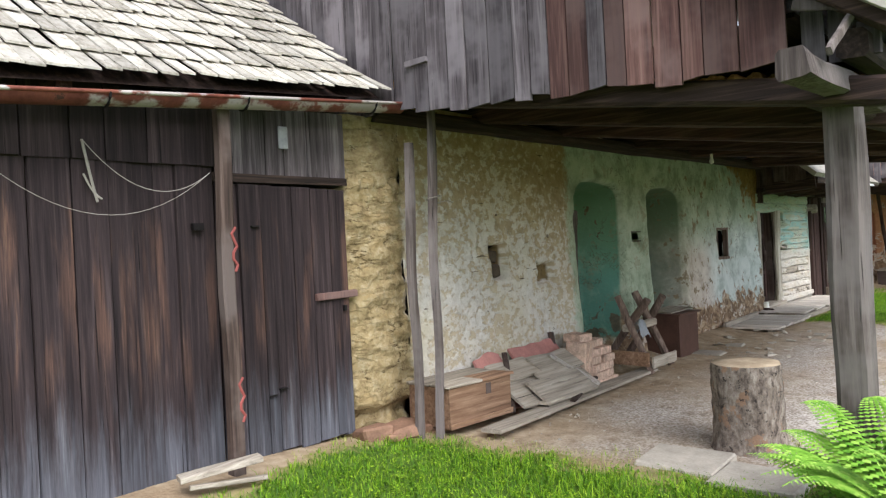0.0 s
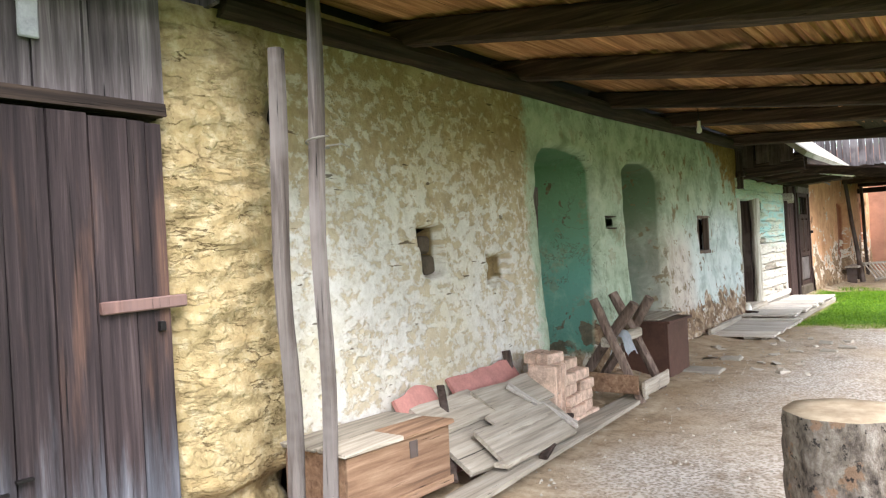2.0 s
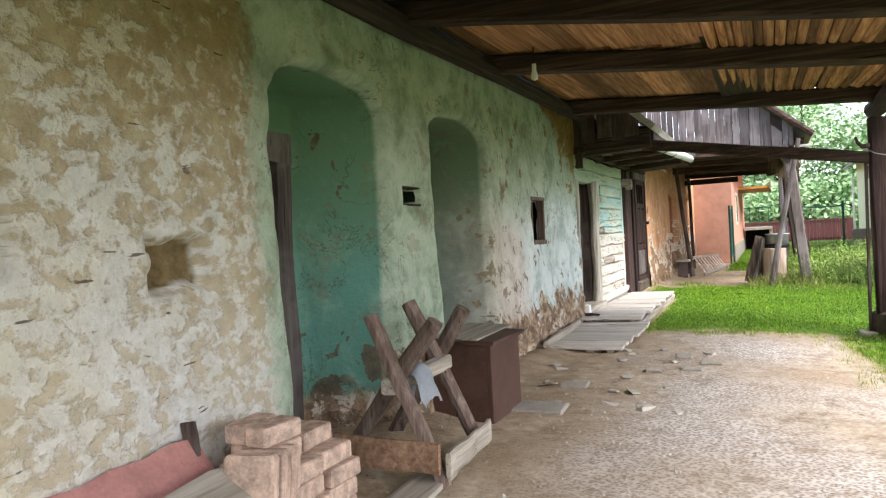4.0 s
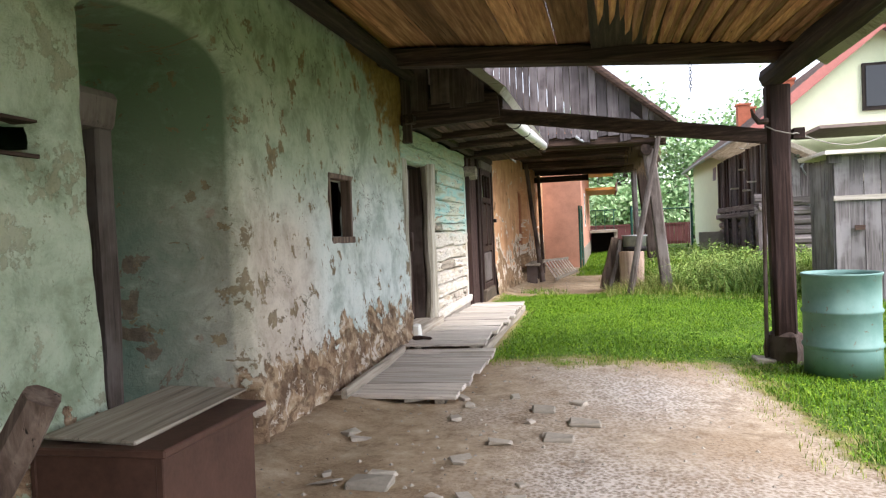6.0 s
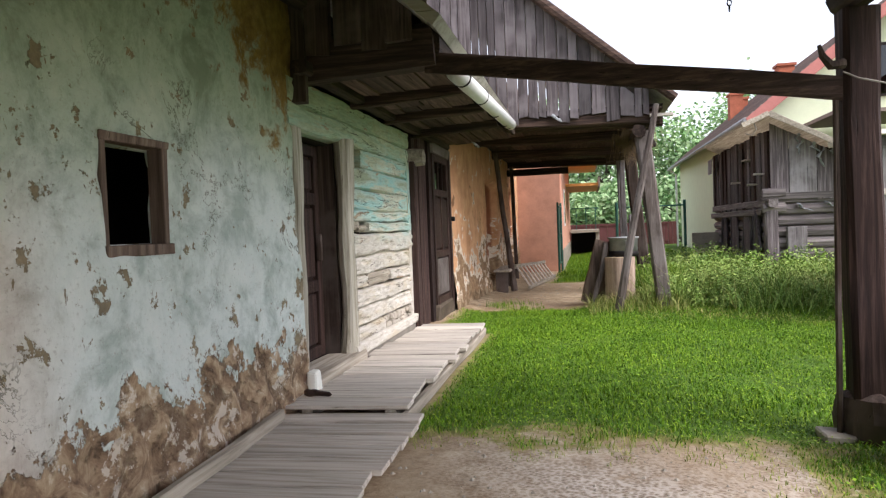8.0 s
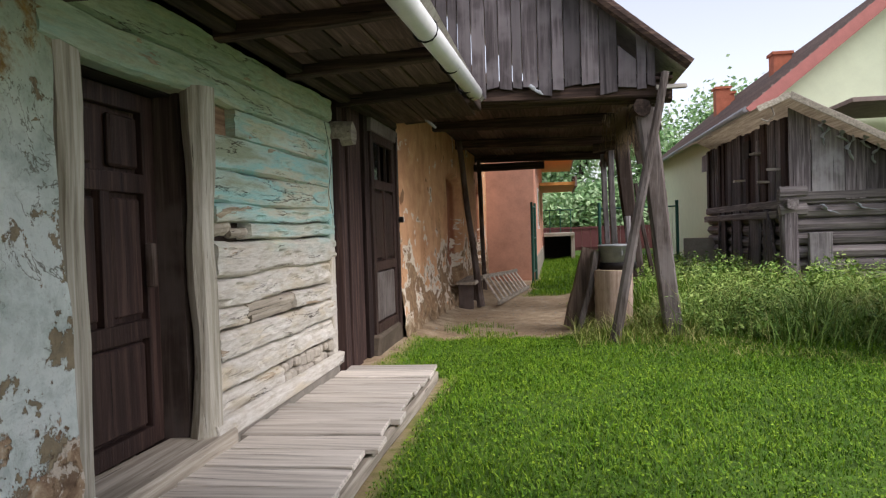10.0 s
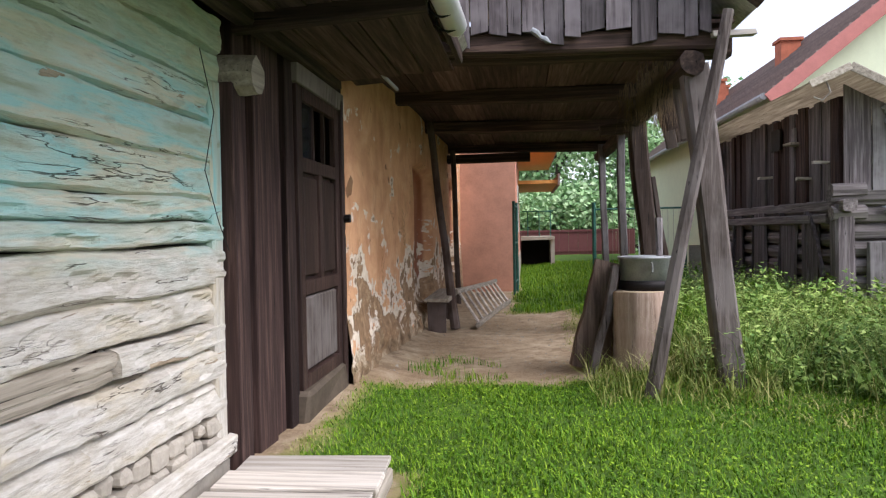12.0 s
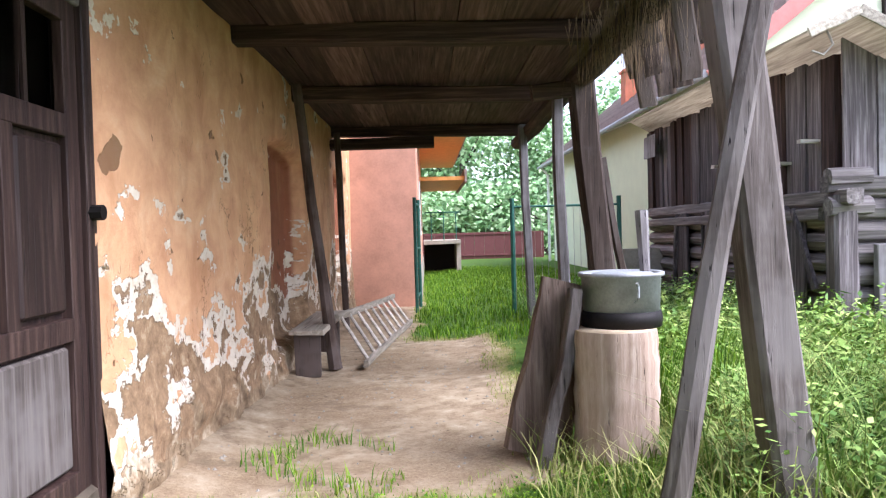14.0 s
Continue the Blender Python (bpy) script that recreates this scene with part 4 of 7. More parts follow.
ex = edges(-5.0, -2.9, 0.25, 0.3)
for i, (a, b) in enumerate(zip(ex[:-1], ex[1:])):
    for y0, y1 in ((4.3, 8.4), (8.45, 11.4), (11.45, 15.0)):
        bm = bmesh.new()
        za, zb_ = floor_z((a + b) / 2, y0) + 0.17, floor_z((a + b) / 2, y1) + 0.17
        o = rng.uniform(0, 0.02)
        vs = [bm.verts.new(p) for p in ((a + 0.006, y0, za + o), (b - 0.006, y0, za + o), (b - 0.006, y1, zb_ + o), (a + 0.006, y1, zb_ + o))]
        vt = [bm.verts.new((v.co.x, v.co.y, v.co.z + 0.03)) for v in vs]
        bm.faces.new(vs[::-1])
        bm.faces.new(vt)
        for q in range(4):
            bm.faces.new((vs[q], vs[(q + 1) % 4], vt[(q + 1) % 4], vt[q]))
        part("loft_board", bm, LOFT_Y, shed)
x = -2.85
while x < -1.05:
    r = rng.uniform(0.03, 0.05)
    for y0, y1 in ((4.9, 9.6), (9.5, 15.0)):
        a = (x + rng.uniform(-0.02, 0.02), y0 + rng.uniform(-0.08, 0.08), floor_z(x, y0) + 0.2)
        b = (x + rng.uniform(-0.02, 0.02), y1 + rng.uniform(-0.1, 0.1), floor_z(x, y1) + 0.2)
        part("loft_pole", tube(between(a, b, 7, 0, 0.012), r, 7, 0.2, seed=x), LOFT_Y, shed)
    x += r * 2 - 0.006
# added sheet that keeps the sky from shining between the poles
part("loft_cover", boxm((-2.95, 4.6, 3.02), (-1.35, 14.6, 3.05)), DARK_Y, shed, "added dark sheet blocking sky between the loft poles")
beam("post", (-1.14, 4.72, -0.1), (-1.13, 4.7, 2.44), 0.2, 0.2, POST_V, shed, "grey square corner post")
beam("post", (-1.19, 15.0, -0.02), (-1.2, 15.02, 2.62), 0.21, 0.21, PLANK_V, shed, "dark square oak post")
part("post_foot", lathe([(0.0, 0.0), (0.19, 0.0), (0.2, 0.16), (0.17, 0.3), (0.1, 0.34), (0, 0.34)], 14, (-1.18, 15.0, -0.12), 0.25), DARK_V, shed, "charred swollen foot of the post")
part("hook", tube([(-1.3, 14.95, 2.28), (-1.38, 14.93, 2.27), (-1.43, 14.92, 2.33), (-1.45, 14.92, 2.4)], [0.035, 0.03, 0.022, 0.012], 7), DARK_V, shed, "branch stub used as a hook")
part("peg", boxm((-1.06, 14.96, 2.1), (-0.97, 15.05, 2.19), 0.01), DARK_X, shed)
part("wire", tube([(-1.32, 14.9, 2.22), (-1.25, 14.86, 2.17), (-1.1, 14.87, 2.13), (-1.05, 14.9, 2.14)], 0.006, 5), WIRE, shed)
part("wire", tube(between((-1.05, 14.9, 2.14), (2.6, 21.0, 3.6), 14, 0.5), 0.006, 5), WIRE, shed)
beam("plank_rail", (-4.04, 15.35, 2.6), (-1.25, 14.95, 2.12), 0.05, 0.15, DARK_X, shed, "dark sagging plank between eave and post")

# ---- recess doors, window, vent ----


def plank_door(name, label, x, y0, y1, z0, z1, group=""):
    d = thing(name, label, "door", group)
    for yy in (y0 - 0.12, y1):
        beam("jamb", (x + 0.05, yy + 0.06, z0 - 0.05), (x + 0.05, yy + 0.06, z1 + 0.05), 0.13, 0.14, POST_V, d)
    beam("lintel", (x + 0.08, y0 - 0.2, z1 + 0.1), (x + 0.08, y1 + 0.1, z1 + 0.1), 0.16, 0.2, POST_V, d, "rotten carved lintel", 0.03, 0.5)
    es = edges(y0, y1, 0.2, 0.2)
    for a, b in zip(es[:-1], es[1:]):
        part("board", boxm((x - 0.03, a + 0.003, z0), (x, b - 0.003, z1), 0.003), GABLE_V, d)
    part("handle", boxm((x, y1 - 0.16, 1.0), (x + 0.03, y1 - 0.13, 1.16), 0, 0.005), IRON, d)
    return d


plank_door("recess_door", "brown plank door deep in an arched recess", -5.46, 8.0, 8.42, 0.1, 1.98, "recess doors")
plank_door("recess_door", "dark plank door at the back of the deeper recess", -5.82, 10.42, 11.02, 0.1, 2.0, "recess doors")

win = thing("window_1", "small glassless window with a weathered wooden frame", "window", kind="structure")
for nm, a, b in (("frame_post", (-5.17, 12.97, 1.3), (-5.08, 13.01, 1.84)), ("frame_post", (-5.17, 13.46, 1.3), (-5.08, 13.505, 1.84)),
                 ("frame_head", (-5.17, 12.96, 1.82), (-5.075, 13.52, 1.86)), ("frame_sill", (-5.17, 12.96, 1.27), (-5.065, 13.52, 1.325))):
    part(nm, boxm(a, b, 0.004, 0.004), BROWN_V, win)
part("inner_bar", boxm((-5.33, 13.2, 1.32), (-5.3, 13.22, 1.82)), IRON, win)
# dark panel behind niche and vent, put there as the room's shade
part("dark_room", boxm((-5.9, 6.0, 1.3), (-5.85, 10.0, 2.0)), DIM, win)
vent = thing("vent_hole", "narrow slot vent with a wooden rim in the wall", "vent")
part("rim", boxm((-5.1, 9.49, 1.82), (-5.012, 9.8, 1.835), 0.004), DARK_Y, vent)
part("rim", boxm((-5.1, 9.49, 1.685), (-5.012, 9.8, 1.7), 0.004), DARK_Y, vent)

niche = thing("niche_rubble", "dark rubble stones inside the small wall niche", "stones")
part("stone", boxm((-5.3, 6.17, 1.36), (-5.02, 6.34, 1.52), 0.02, 0.02), DARK_STONE, niche)
part("stone", boxm((-5.32, 6.2, 1.53), (-5.05, 6.34, 1.66), 0.02, 0.02), DARK_STONE, niche)
# dark panel across the whole back of the niche
part("stone", boxm((-5.4, 6.0, 1.28), (-5.25, 6.4, 1.8), 0.02, 0.02), DARK_STONE, niche)

# ---- log-built house front ----
logs = thing("wall_logs", "hewn log wall with flaking white and mint limewash", "wall", kind="structure")


def hewn(y0, y1, z0, z1, x=-5.06, deep=0.16, name="log"):
    """A squared log with a bulging, chipped face."""
    ny, nr = max(6, int((y1 - y0) / 0.03)), 13
    verts, faces = [], []
    low = z0 < 1.5
    out = rng.uniform(-0.022, 0.018) if low else rng.uniform(-0.006, 0.006)
    for i in range(ny + 1):
        y = y0 + (y1 - y0) * i / ny
        worn = 0.03 * max(0.0, nz(y * 2.3, z0 * 11, 7)) if low else 0.008 * max(0.0, nz(y * 3, z0 * 11, 7))
        for k in range(nr):
            t = k / (nr - 1)
            bul = min(1.0, sstep(0.0, 0.1 + worn * 3, t) * sstep(1.0, 0.86 if low else 0.93, t))
            chip = 0.018 * sstep(0.22, 0.3, nz(y * 4.2, z0 * 13 + t * 2.6, 9)) * (1.0 if low else 0.4)
            zz = z0 + (z1 - z0) * t + 0.02 * nz(y * 1.5, z0 * 5, 3) * (1 if low else 1.4) + 0.006 * nz(y * 9, z0 * 5, t * 3)
            verts.append((x - 0.035 + out + (0.048 if low else 0.036) * bul - chip - worn * 0.4 + 0.016 * nz(y * 1.7, z0 * 7 + t * 2, 4) + 0.005 * nz(y * 13, t * 7, z0), y, zz))
        verts.append((x - deep, y, z1))
        verts.append((x - deep, y, z0))
    m = nr + 2
    for i in range(ny):
        for k in range(m):
            k2 = (k + 1) % m
            faces.append((i * m + k, (i + 1) * m + k, (i + 1) * m + k2, i * m + k2))
    faces += [tuple(range(m)), tuple(reversed(range(ny * m, ny * m + m)))]
    return part(name, (verts, faces), LOGS, logs)


for z0, z1, spans in ((0.24, 0.44, ((16.47, 17.45),)), (0.43, 0.62, ((16.47, 17.5), (17.5, 18.72))), (0.61, 0.79, ((16.47, 18.72),)),
                      (0.79, 0.93, ((16.47, 16.92), (17.72, 18.72))), (0.92, 1.12, ((16.47, 18.72),)), (1.11, 1.34, ((16.47, 18.72),)),
                      (1.33, 1.45, ((16.96, 18.72),)), (1.44, 1.57, ((16.47, 16.98), (16.98, 18.72))), (1.56, 1.77, ((16.47, 18.72),)),
                      (1.76, 1.98, ((16.47, 18.72),)), (1.97, 2.17, ((16.8, 18.72),)), (2.16, 2.36, ((15.1, 18.75),)), (2.35, 2.56, ((15.1, 18.8),))):
    for a, b in spans:
        hewn(a, b, z0 + (0.007 if z0 < 1.5 else 0.002), z1 - (0.007 if z0 < 1.5 else 0.002))
part("backing", boxm((-5.4, 16.4, -0.1), (-5.2, 18.75, 2.6)), DIM, logs)
part("backing", boxm((-5.4, 15.1, 2.15), (-5.2, 16.5, 2.6)), DIM, logs)
part("footing", boxm((-5.3, 16.4, -0.1), (-5.02, 18.7, 0.25), 0.02, 0.02), STONE, logs, "whitewashed rubble footing")
part("slot_filler", boxm((-5.2, 16.9, 0.78), (-5.15, 17.74, 0.94), 0.01), DARK_Y, logs)
part("gap_filler", boxm((-5.2, 16.45, 1.33), (-5.15, 16.98, 1.46), 0.01), DARK_Y, logs)
part("pocket", boxm((-5.18, 16.5, 1.98), (-5.12, 16.8, 2.17), 0.01), PINE_X, logs)
for y0, y1, z, r in ((16.45, 16.72, 1.41, 0.045), (16.45, 16.9, 1.5, 0.035), (16.74, 16.97, 1.38, 0.03), (16.92, 17.72, 0.88, 0.05), (17.0, 17.7, 0.82, 0.035)):
    part("broken_log", tube(between((-5.11, y0, z), (-5.1, y1, z + 0.01), 6, 0, 0.02), [r, r * 1.1, r, r * 0.95, r, r * 0.7], 8, 0.4, seed=y0), GREY_Y, logs, "broken bare log end")
yf = 17.46
while yf < 18.68:
    w = rng.uniform(0.09, 0.2)
    zm = 0.3 + rng.uniform(0.02, 0.06)
    part("stone", boxm((-5.2, yf + 0.005, 0.24), (-5.05 + rng.uniform(-0.02, 0.02), yf + w - 0.005, zm), 0.014, 0.018), CONCRETE, logs)
    part("stone", boxm((-5.2, yf + 0.01, zm + 0.006), (-5.06 + rng.uniform(-0.02, 0.02), yf + w - 0.008, 0.43), 0.014, 0.018), CONCRETE, logs)
    yf += w
part("footboard", boxm((-5.04, 16.3, 0.2), (-4.99, 18.72, 0.3), 0.012, 0.006), LOGS, logs, "whitewashed skirting beam")


def panel_door(name, label, x, y0, y1, z0, z1, window=False):
    """A panelled leaf in the plane x, facing +x."""
    d = thing(name, label, "door", kind="structure")
    st, w = 0.11, y1 - y0
    for a in (y0, y1 - st):
        part("stile", boxm((x - 0.05, a, z0), (x, a + st, z1), 0.002, 0.004), DOOR_V, d)
    rails = [z0, z0 + (z1 - z0) * 0.31, z0 + (z1 - z0) * 0.72, z1 - 0.1]
    for r in rails:
        part("rail", boxm((x - 0.048, y0 + st, r), (x + 0.003, y1 - st, r + 0.1), 0.002, 0.004), DOOR_V, d)
    mid = (y0 + y1) / 2
    part("panel", boxm((x - 0.045, y0 + st + 0.03, rails[0] + 0.12), (x - 0.008, y1 - st - 0.03, rails[1] - 0.02), 0.001, 0.012), POST_V if window else DOOR_V, d)
    part("panel_back", boxm((x - 0.06, y0 + st, rails[0]), (x - 0.045, y1 - st, rails[2])), DOOR_V, d)
    part("muntin", boxm((x - 0.047, mid - 0.04, rails[1] + 0.1), (x, mid + 0.04, rails[2]), 0.001, 0.003), DOOR_V, d)
    for a, b in ((y0 + st, mid - 0.04), (mid + 0.04, y1 - st)):
        part("panel", boxm((x - 0.045, a + 0.03, rails[1] + 0.13), (x - 0.008, b - 0.03, rails[2] - 0.03), 0.001, 0.012), DOOR_V, d)
        if not window:
            part("panel", boxm((x - 0.045, a + 0.03, rails[2] + 0.13), (x - 0.008, b - 0.03, rails[3] - 0.03), 0.001, 0.012), DOOR_V, d)
    if window:
        for q in (0.35, 0.68):
            yy = y0 + st + (w - 2 * st) * q
            part("glazing_bar", boxm((x - 0.04, yy - 0.015, rails[2] + 0.1), (x - 0.01, yy + 0.015, rails[3]), 0.001), DOOR_V, d)
        pane = part("pane", boxm((x - 0.03, y0 + st, rails[2] + 0.1), (x - 0.026, y0 + st + (w - 2 * st) * 0.35, rails[3])), glass, d)
        pane.visible_shadow = False
    else:
        part("panel_back", boxm((x - 0.06, y0 + st, rails[2]), (x - 0.045, y1 - st, rails[3] + 0.1)), DOOR_V, d)
    return d


d1 = panel_door("door_1", "dark brown panelled house door, closed, set back", -5.3, 15.36, 16.27, 0.24, 2.14)
part("handle", boxm((-5.3, 16.14, 1.1), (-5.25, 16.18, 1.34), 0, 0.008), DARK_V, d1, "worn dark handle plate")
part("jamb", tube(between((-5.08, 16.34, 0.16), (-5.08, 16.37, 2.2), 10, 0, 0.03), [0.1, 0.085, 0.075, 0.075, 0.085, 0.08, 0.075, 0.085, 0.095, 0.1], 10, 0.15), WASHED_V, d1, "crooked limewashed log door post")
beam("jamb", (-5.14, 15.27, 0.16), (-5.14, 15.27, 2.2), 0.14, 0.16, WASHED_V, d1)
part("threshold", boxm((-5.3, 15.15, 0.0), (-4.97, 16.5, 0.24), 0.015, 0.015), GREY_Y, d1, "worn grey wooden threshold")
part("reveal", boxm((-5.5, 16.29, 0.1), (-5.16, 16.45, 2.2)), DARK_V, d1)

part("end_post", boxm((-5.2, 18.62, 0.1), (-5.045, 18.74, 2.2), 0.012, 0.01), LOG_POST, logs, "limewashed corner strip")

corner = thing("door_surround", "dark upright planks beside the second door", "planks", kind="structure")
for y0, y1, xo in ((18.74, 18.92, -4.98), (18.93, 19.12, -5.06), (19.13, 19.42, -5.02), (19.43, 19.66, -5.05), (19.67, 19.82, -5.0)):
    part("plank", boxm((xo - 0.09, y0, 0.05), (xo, y1, 2.2 if y0 < 18.8 else 2.75), 0.008, 0.006), PLANK_V, corner)
part("log_end", tube(between((-5.25, 18.86, 2.26), (-4.88, 18.86, 2.26), 4), [0.11, 0.115, 0.11, 0.1], 9, 0.3), GREY_Y, corner, "sawn end of a wall log")
part("wire", tube([(-5.0, 18.4, 2.3), (-4.98, 18.5, 2.0), (-4.98, 18.38, 1.7), (-4.97, 18.5, 1.45), (-4.97, 18.62, 1.3)], 0.0025, 5), RUBBER, corner)
d2 = panel_door("door_2", "dark brown panelled door with small panes, bleached at the foot", -4.98, 19.84, 20.94, 0.28, 2.42, True)
part("jamb", boxm((-5.1, 20.94, 0.05), (-4.96, 21.03, 2.5), 0.01, 0.006), DOOR_V, d2)
part("head", boxm((-5.1, 19.8, 2.42), (-4.96, 21.03, 2.56), 0.01, 0.006), POST_V, d2)
part("step", boxm((-5.1, 19.8, -0.05), (-4.94, 21.0, 0.26), 0.03, 0.03), DARK_STONE, d2, "rough stone step")
part("knob", tube([(-4.96, 20.98, 1.5), (-4.9, 20.98, 1.5)], 0.035, 8), IRON, d2)
# dark panel behind the panes imitates the unlit room
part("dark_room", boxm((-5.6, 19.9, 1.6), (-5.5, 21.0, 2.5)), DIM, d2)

# ---- eave of the log house ----
eave = thing("eave", "low timber eave with brown soffit boards", "eave", kind="structure")
for y0, y1, k in ((15.5, 17.35, 0), (17.35, 19.05, 0), (19.05, 20.8, 0)):
    xs = edges(-5.0, -3.98, 0.2, 0.3)
    for a, b in zip(xs[:-1], xs[1:]):
        za = 2.62 + (a + 5.0) * 0.06
        part("soffit_board", boxm((a + 0.004, y0, za), (b - 0.004, y1, za + 0.025), 0.005), SOOT_Y, eave)
beam("beam_end", (-5.1, 15.36, 2.66), (-3.98, 15.36, 2.72), 0.24, 0.3, DARK_X, eave, "heavy dark beam end")
for y in (16.6, 17.7, 18.95):
    beam("lookout", (-5.05, y, 2.57), (-3.95, y, 2.64), 0.1, 0.11, DARK_X, eave)
beam("fascia", (-3.95, 15.3, 2.74), (-3.93, 20.7, 2.78), 0.05, 0.16, DARK_Y, eave)
beam("plate", (-4.97, 15.1, 2.6), (-4.97, 20.8, 2.6), 0.12, 0.1, DARK_Y, eave)
for i, (y, z0, z1, x) in enumerate(((15.25, 2.8, 3.25, -4.85), (15.22, 2.85, 3.3, -4.6), (15.24, 2.8, 3.15, -4.4), (15.22, 2.85, 3.05, -4.2))):
    part("end_board", boxm((x - 0.13, y - 0.02, z0 - 0.1), (x + 0.09, y + 0.02, z1 + 0.35), 0.015), DARK_V, eave)
part("end_board", boxm((-5.6, 15.2, 2.35), (-4.96, 15.26, 3.4), 0.01), DARK_V, eave)
part("drip_strip", tube(between((-4.7, 19.9, 2.78), (-4.5, 21.12, 2.6), 8), 0.016, 6), ZINC, eave, "corrugated metal drip strip")
part("strip_board", boxm((-4.86, 19.8, 2.66), (-4.6, 21.2, 2.72), 0.02), DARK_Y, eave)
g2 = thing("eave_gutter", "pale grey sheet gutter with dark straps under the eave", "gutter")
part("channel", tube([(-3.9, 15.75, 2.6), (-3.86, 19.72, 2.72)], 0.075, 14), WHITE_PVC, g2, smooth=True)
for y in (16.0, 17.1, 18.2, 19.2, 19.55):
    z = 2.6 + (y - 15.75) * 0.03
    part("strap", tube([(-3.89 + 0.08 * math.cos(t), y, z + 0.08 * math.sin(t)) for t in np.linspace(0, 2 * math.pi, 13)], 0.008, 5), IRON, g2)

# ---- orange clay wall and second passage ----


def clay_dent(y, z):
    d = 0.0
    for y0, y1, z0, z1 in ((24.25, 25.95, 0.3, 2.3), (28.7, 30.4, 0.6, 2.4)):
        e = min(y - y0, y1 - y, z - z0, z1 - 0.15 * abs((y - (y0 + y1) / 2)) ** 2 - z) + 0.03 * nz(y * 3, z * 3, 2)
        d = max(d, 0.22 * sstep(-0.03, 0.06, e))
    foot = sstep(0.9, 0.1, z) * (0.04 + 0.06 * nz(y * 4, z * 4, 14) + 0.02 * nz(y * 12, z * 12, 1))
    return foot - d


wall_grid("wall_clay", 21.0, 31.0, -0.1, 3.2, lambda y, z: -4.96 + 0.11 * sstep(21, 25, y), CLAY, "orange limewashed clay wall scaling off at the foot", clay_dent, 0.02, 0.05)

g2b = gable("gable_far", 20.9, -5.2, -1.95, lambda x: 2.9 + max(0.0, -2.26 - x) * 0.06 - (0.1 if int(abs(x) * 5) % 4 == 0 else 0.0), -1.65, 3.08, 0.84,
            lambda x: GABLE_V, "weathered grey plank gable with ragged lower ends", 0.155, 9.0, lambda x: -2.5 < x < -2.25)
beam("sill_beam", (-5.1, 21.0, 2.93), (-1.8, 21.0, 2.86), 0.14, 0.16, DARK_X, g2b)
part("rake_pole", tube(between((-1.62, 20.75, 3.08), (-5.6, 20.75, 6.4), 10, 0, 0.06), 0.07, 8, 0.3), DARK_X, g2b)
part("peg", boxm((-1.95, 20.86, 2.86), (-1.62, 20.94, 2.91), 0.008), GREY_X, g2b)
part("sacking", tube(between((-3.35, 20.85, 2.98), (-3.2, 20.86, 2.86), 5, 0, 0.03), [0.05, 0.06, 0.04, 0.05, 0.01], 7, 0.5, 0.4), CLOTH, g2b, "torn pale sacking")

p2 = thing("passage_frame", "dark leaning posts and beams of the second passage", "timber frame", kind="structure")
for y, z in ((21.15, 2.82), (23.3, 2.86), (25.55, 2.82), (28.6, 2.86)):
    beam("beam", (-5.0, y, z + 0.08), (-1.75, y, z + 0.02), 0.18, 0.17, DARK_X, p2)
xs = edges(-5.0, -1.75, 0.36, 0.4)
for a, b in zip(xs[:-1], xs[1:]):
    part("loft_board", boxm((a + 0.004, 20.95, 2.98), (b - 0.004, 28.8, 3.01), 0.012), SOOT_Y, p2)
# added sheet over the boards, blocks sky light through their gaps
part("loft_cover", boxm((-5.0, 20.97, 3.04), (-1.75, 28.8, 3.06)), DARK_Y, p2)
beam("bracket", (-4.9, 28.5, 2.72), (-3.3, 28.5, 2.72), 0.2, 0.16, DARK_X, p2)
part("purlin", tube(between((-2.1, 20.85, 2.66), (-2.0, 28.9, 2.72), 10, 0, 0.05), 0.1, 9, 0.3), DARK_Y, p2, "round purlin with a split end")
beam("post", (-1.8, 20.92, -0.05), (-2.06, 21.02, 2.66), 0.21, 0.2, POST_V, p2, "cracked grey post, leaning")
beam("post", (-2.14, 24.5, 0.0), (-2.18, 24.5, 2.72), 0.1, 0.11, GREY_V, p2)
beam("post", (-1.8, 24.1, 0.0), (-2.07, 24.0, 2.7), 0.22, 0.2, DARK_V, p2, "thick red-brown post, leaning")
beam("post", (-2.02, 27.5, 0.0), (-2.1, 27.5, 2.8), 0.11, 0.11, GREY_V, p2)
beam("brace", (-1.5, 24.2, 0.0), (-1.85, 24.2, 2.0), 0.06, 0.1, DARK_V, p2)
beam("corbel", (-2.5, 24.0, 2.55), (-1.95, 24.0, 2.62), 0.14, 0.14, DARK_X, p2)
for i in range(9):
    a = (-2.05 + rng.uniform(-0.12, 0.1), 21.3 + i * 0.16, 2.75)
    beam("lath", a, (a[0] + 0.1, a[1] + 0.1, 2.25 + rng.uniform(-0.1, 0.25)), 0.12, 0.03, DARK_V, p2)

hay = bmesh.new()
for i in range(420):
    x, y = -2.15 + rng.gauss(0, 0.13), 21.3 + rng.random() * 1.5
    z = 2.8 + rng.uniform(-0.1, 0.05)
    l = rng.uniform(0.15, 0.6)
    a, b = Vector((x, y, z)), Vector((x + rng.gauss(0, 0.05), y + rng.gauss(0, 0.05), z - l))
    w = Vector((0.004, 0.003, 0))
    hay.faces.new([hay.verts.new(v) for v in (a - w, a + w, b)])
tagged(part("hanging_straw", hay, STRAW), "dry straw hanging from the loft edge", "straw", "", "stuff")

pole = thing("leaning_pole", "dark pole propped against the orange wall", "pole", "wall poles")
part("shaft", tube(between((-4.42, 25.0, 0.0), (-4.74, 25.05, 2.9), 8, 0, 0.02), [0.075, 0.07, 0.06, 0.055, 0.055, 0.05, 0.05, 0.05], 8, 0.2), DARK_V, pole)
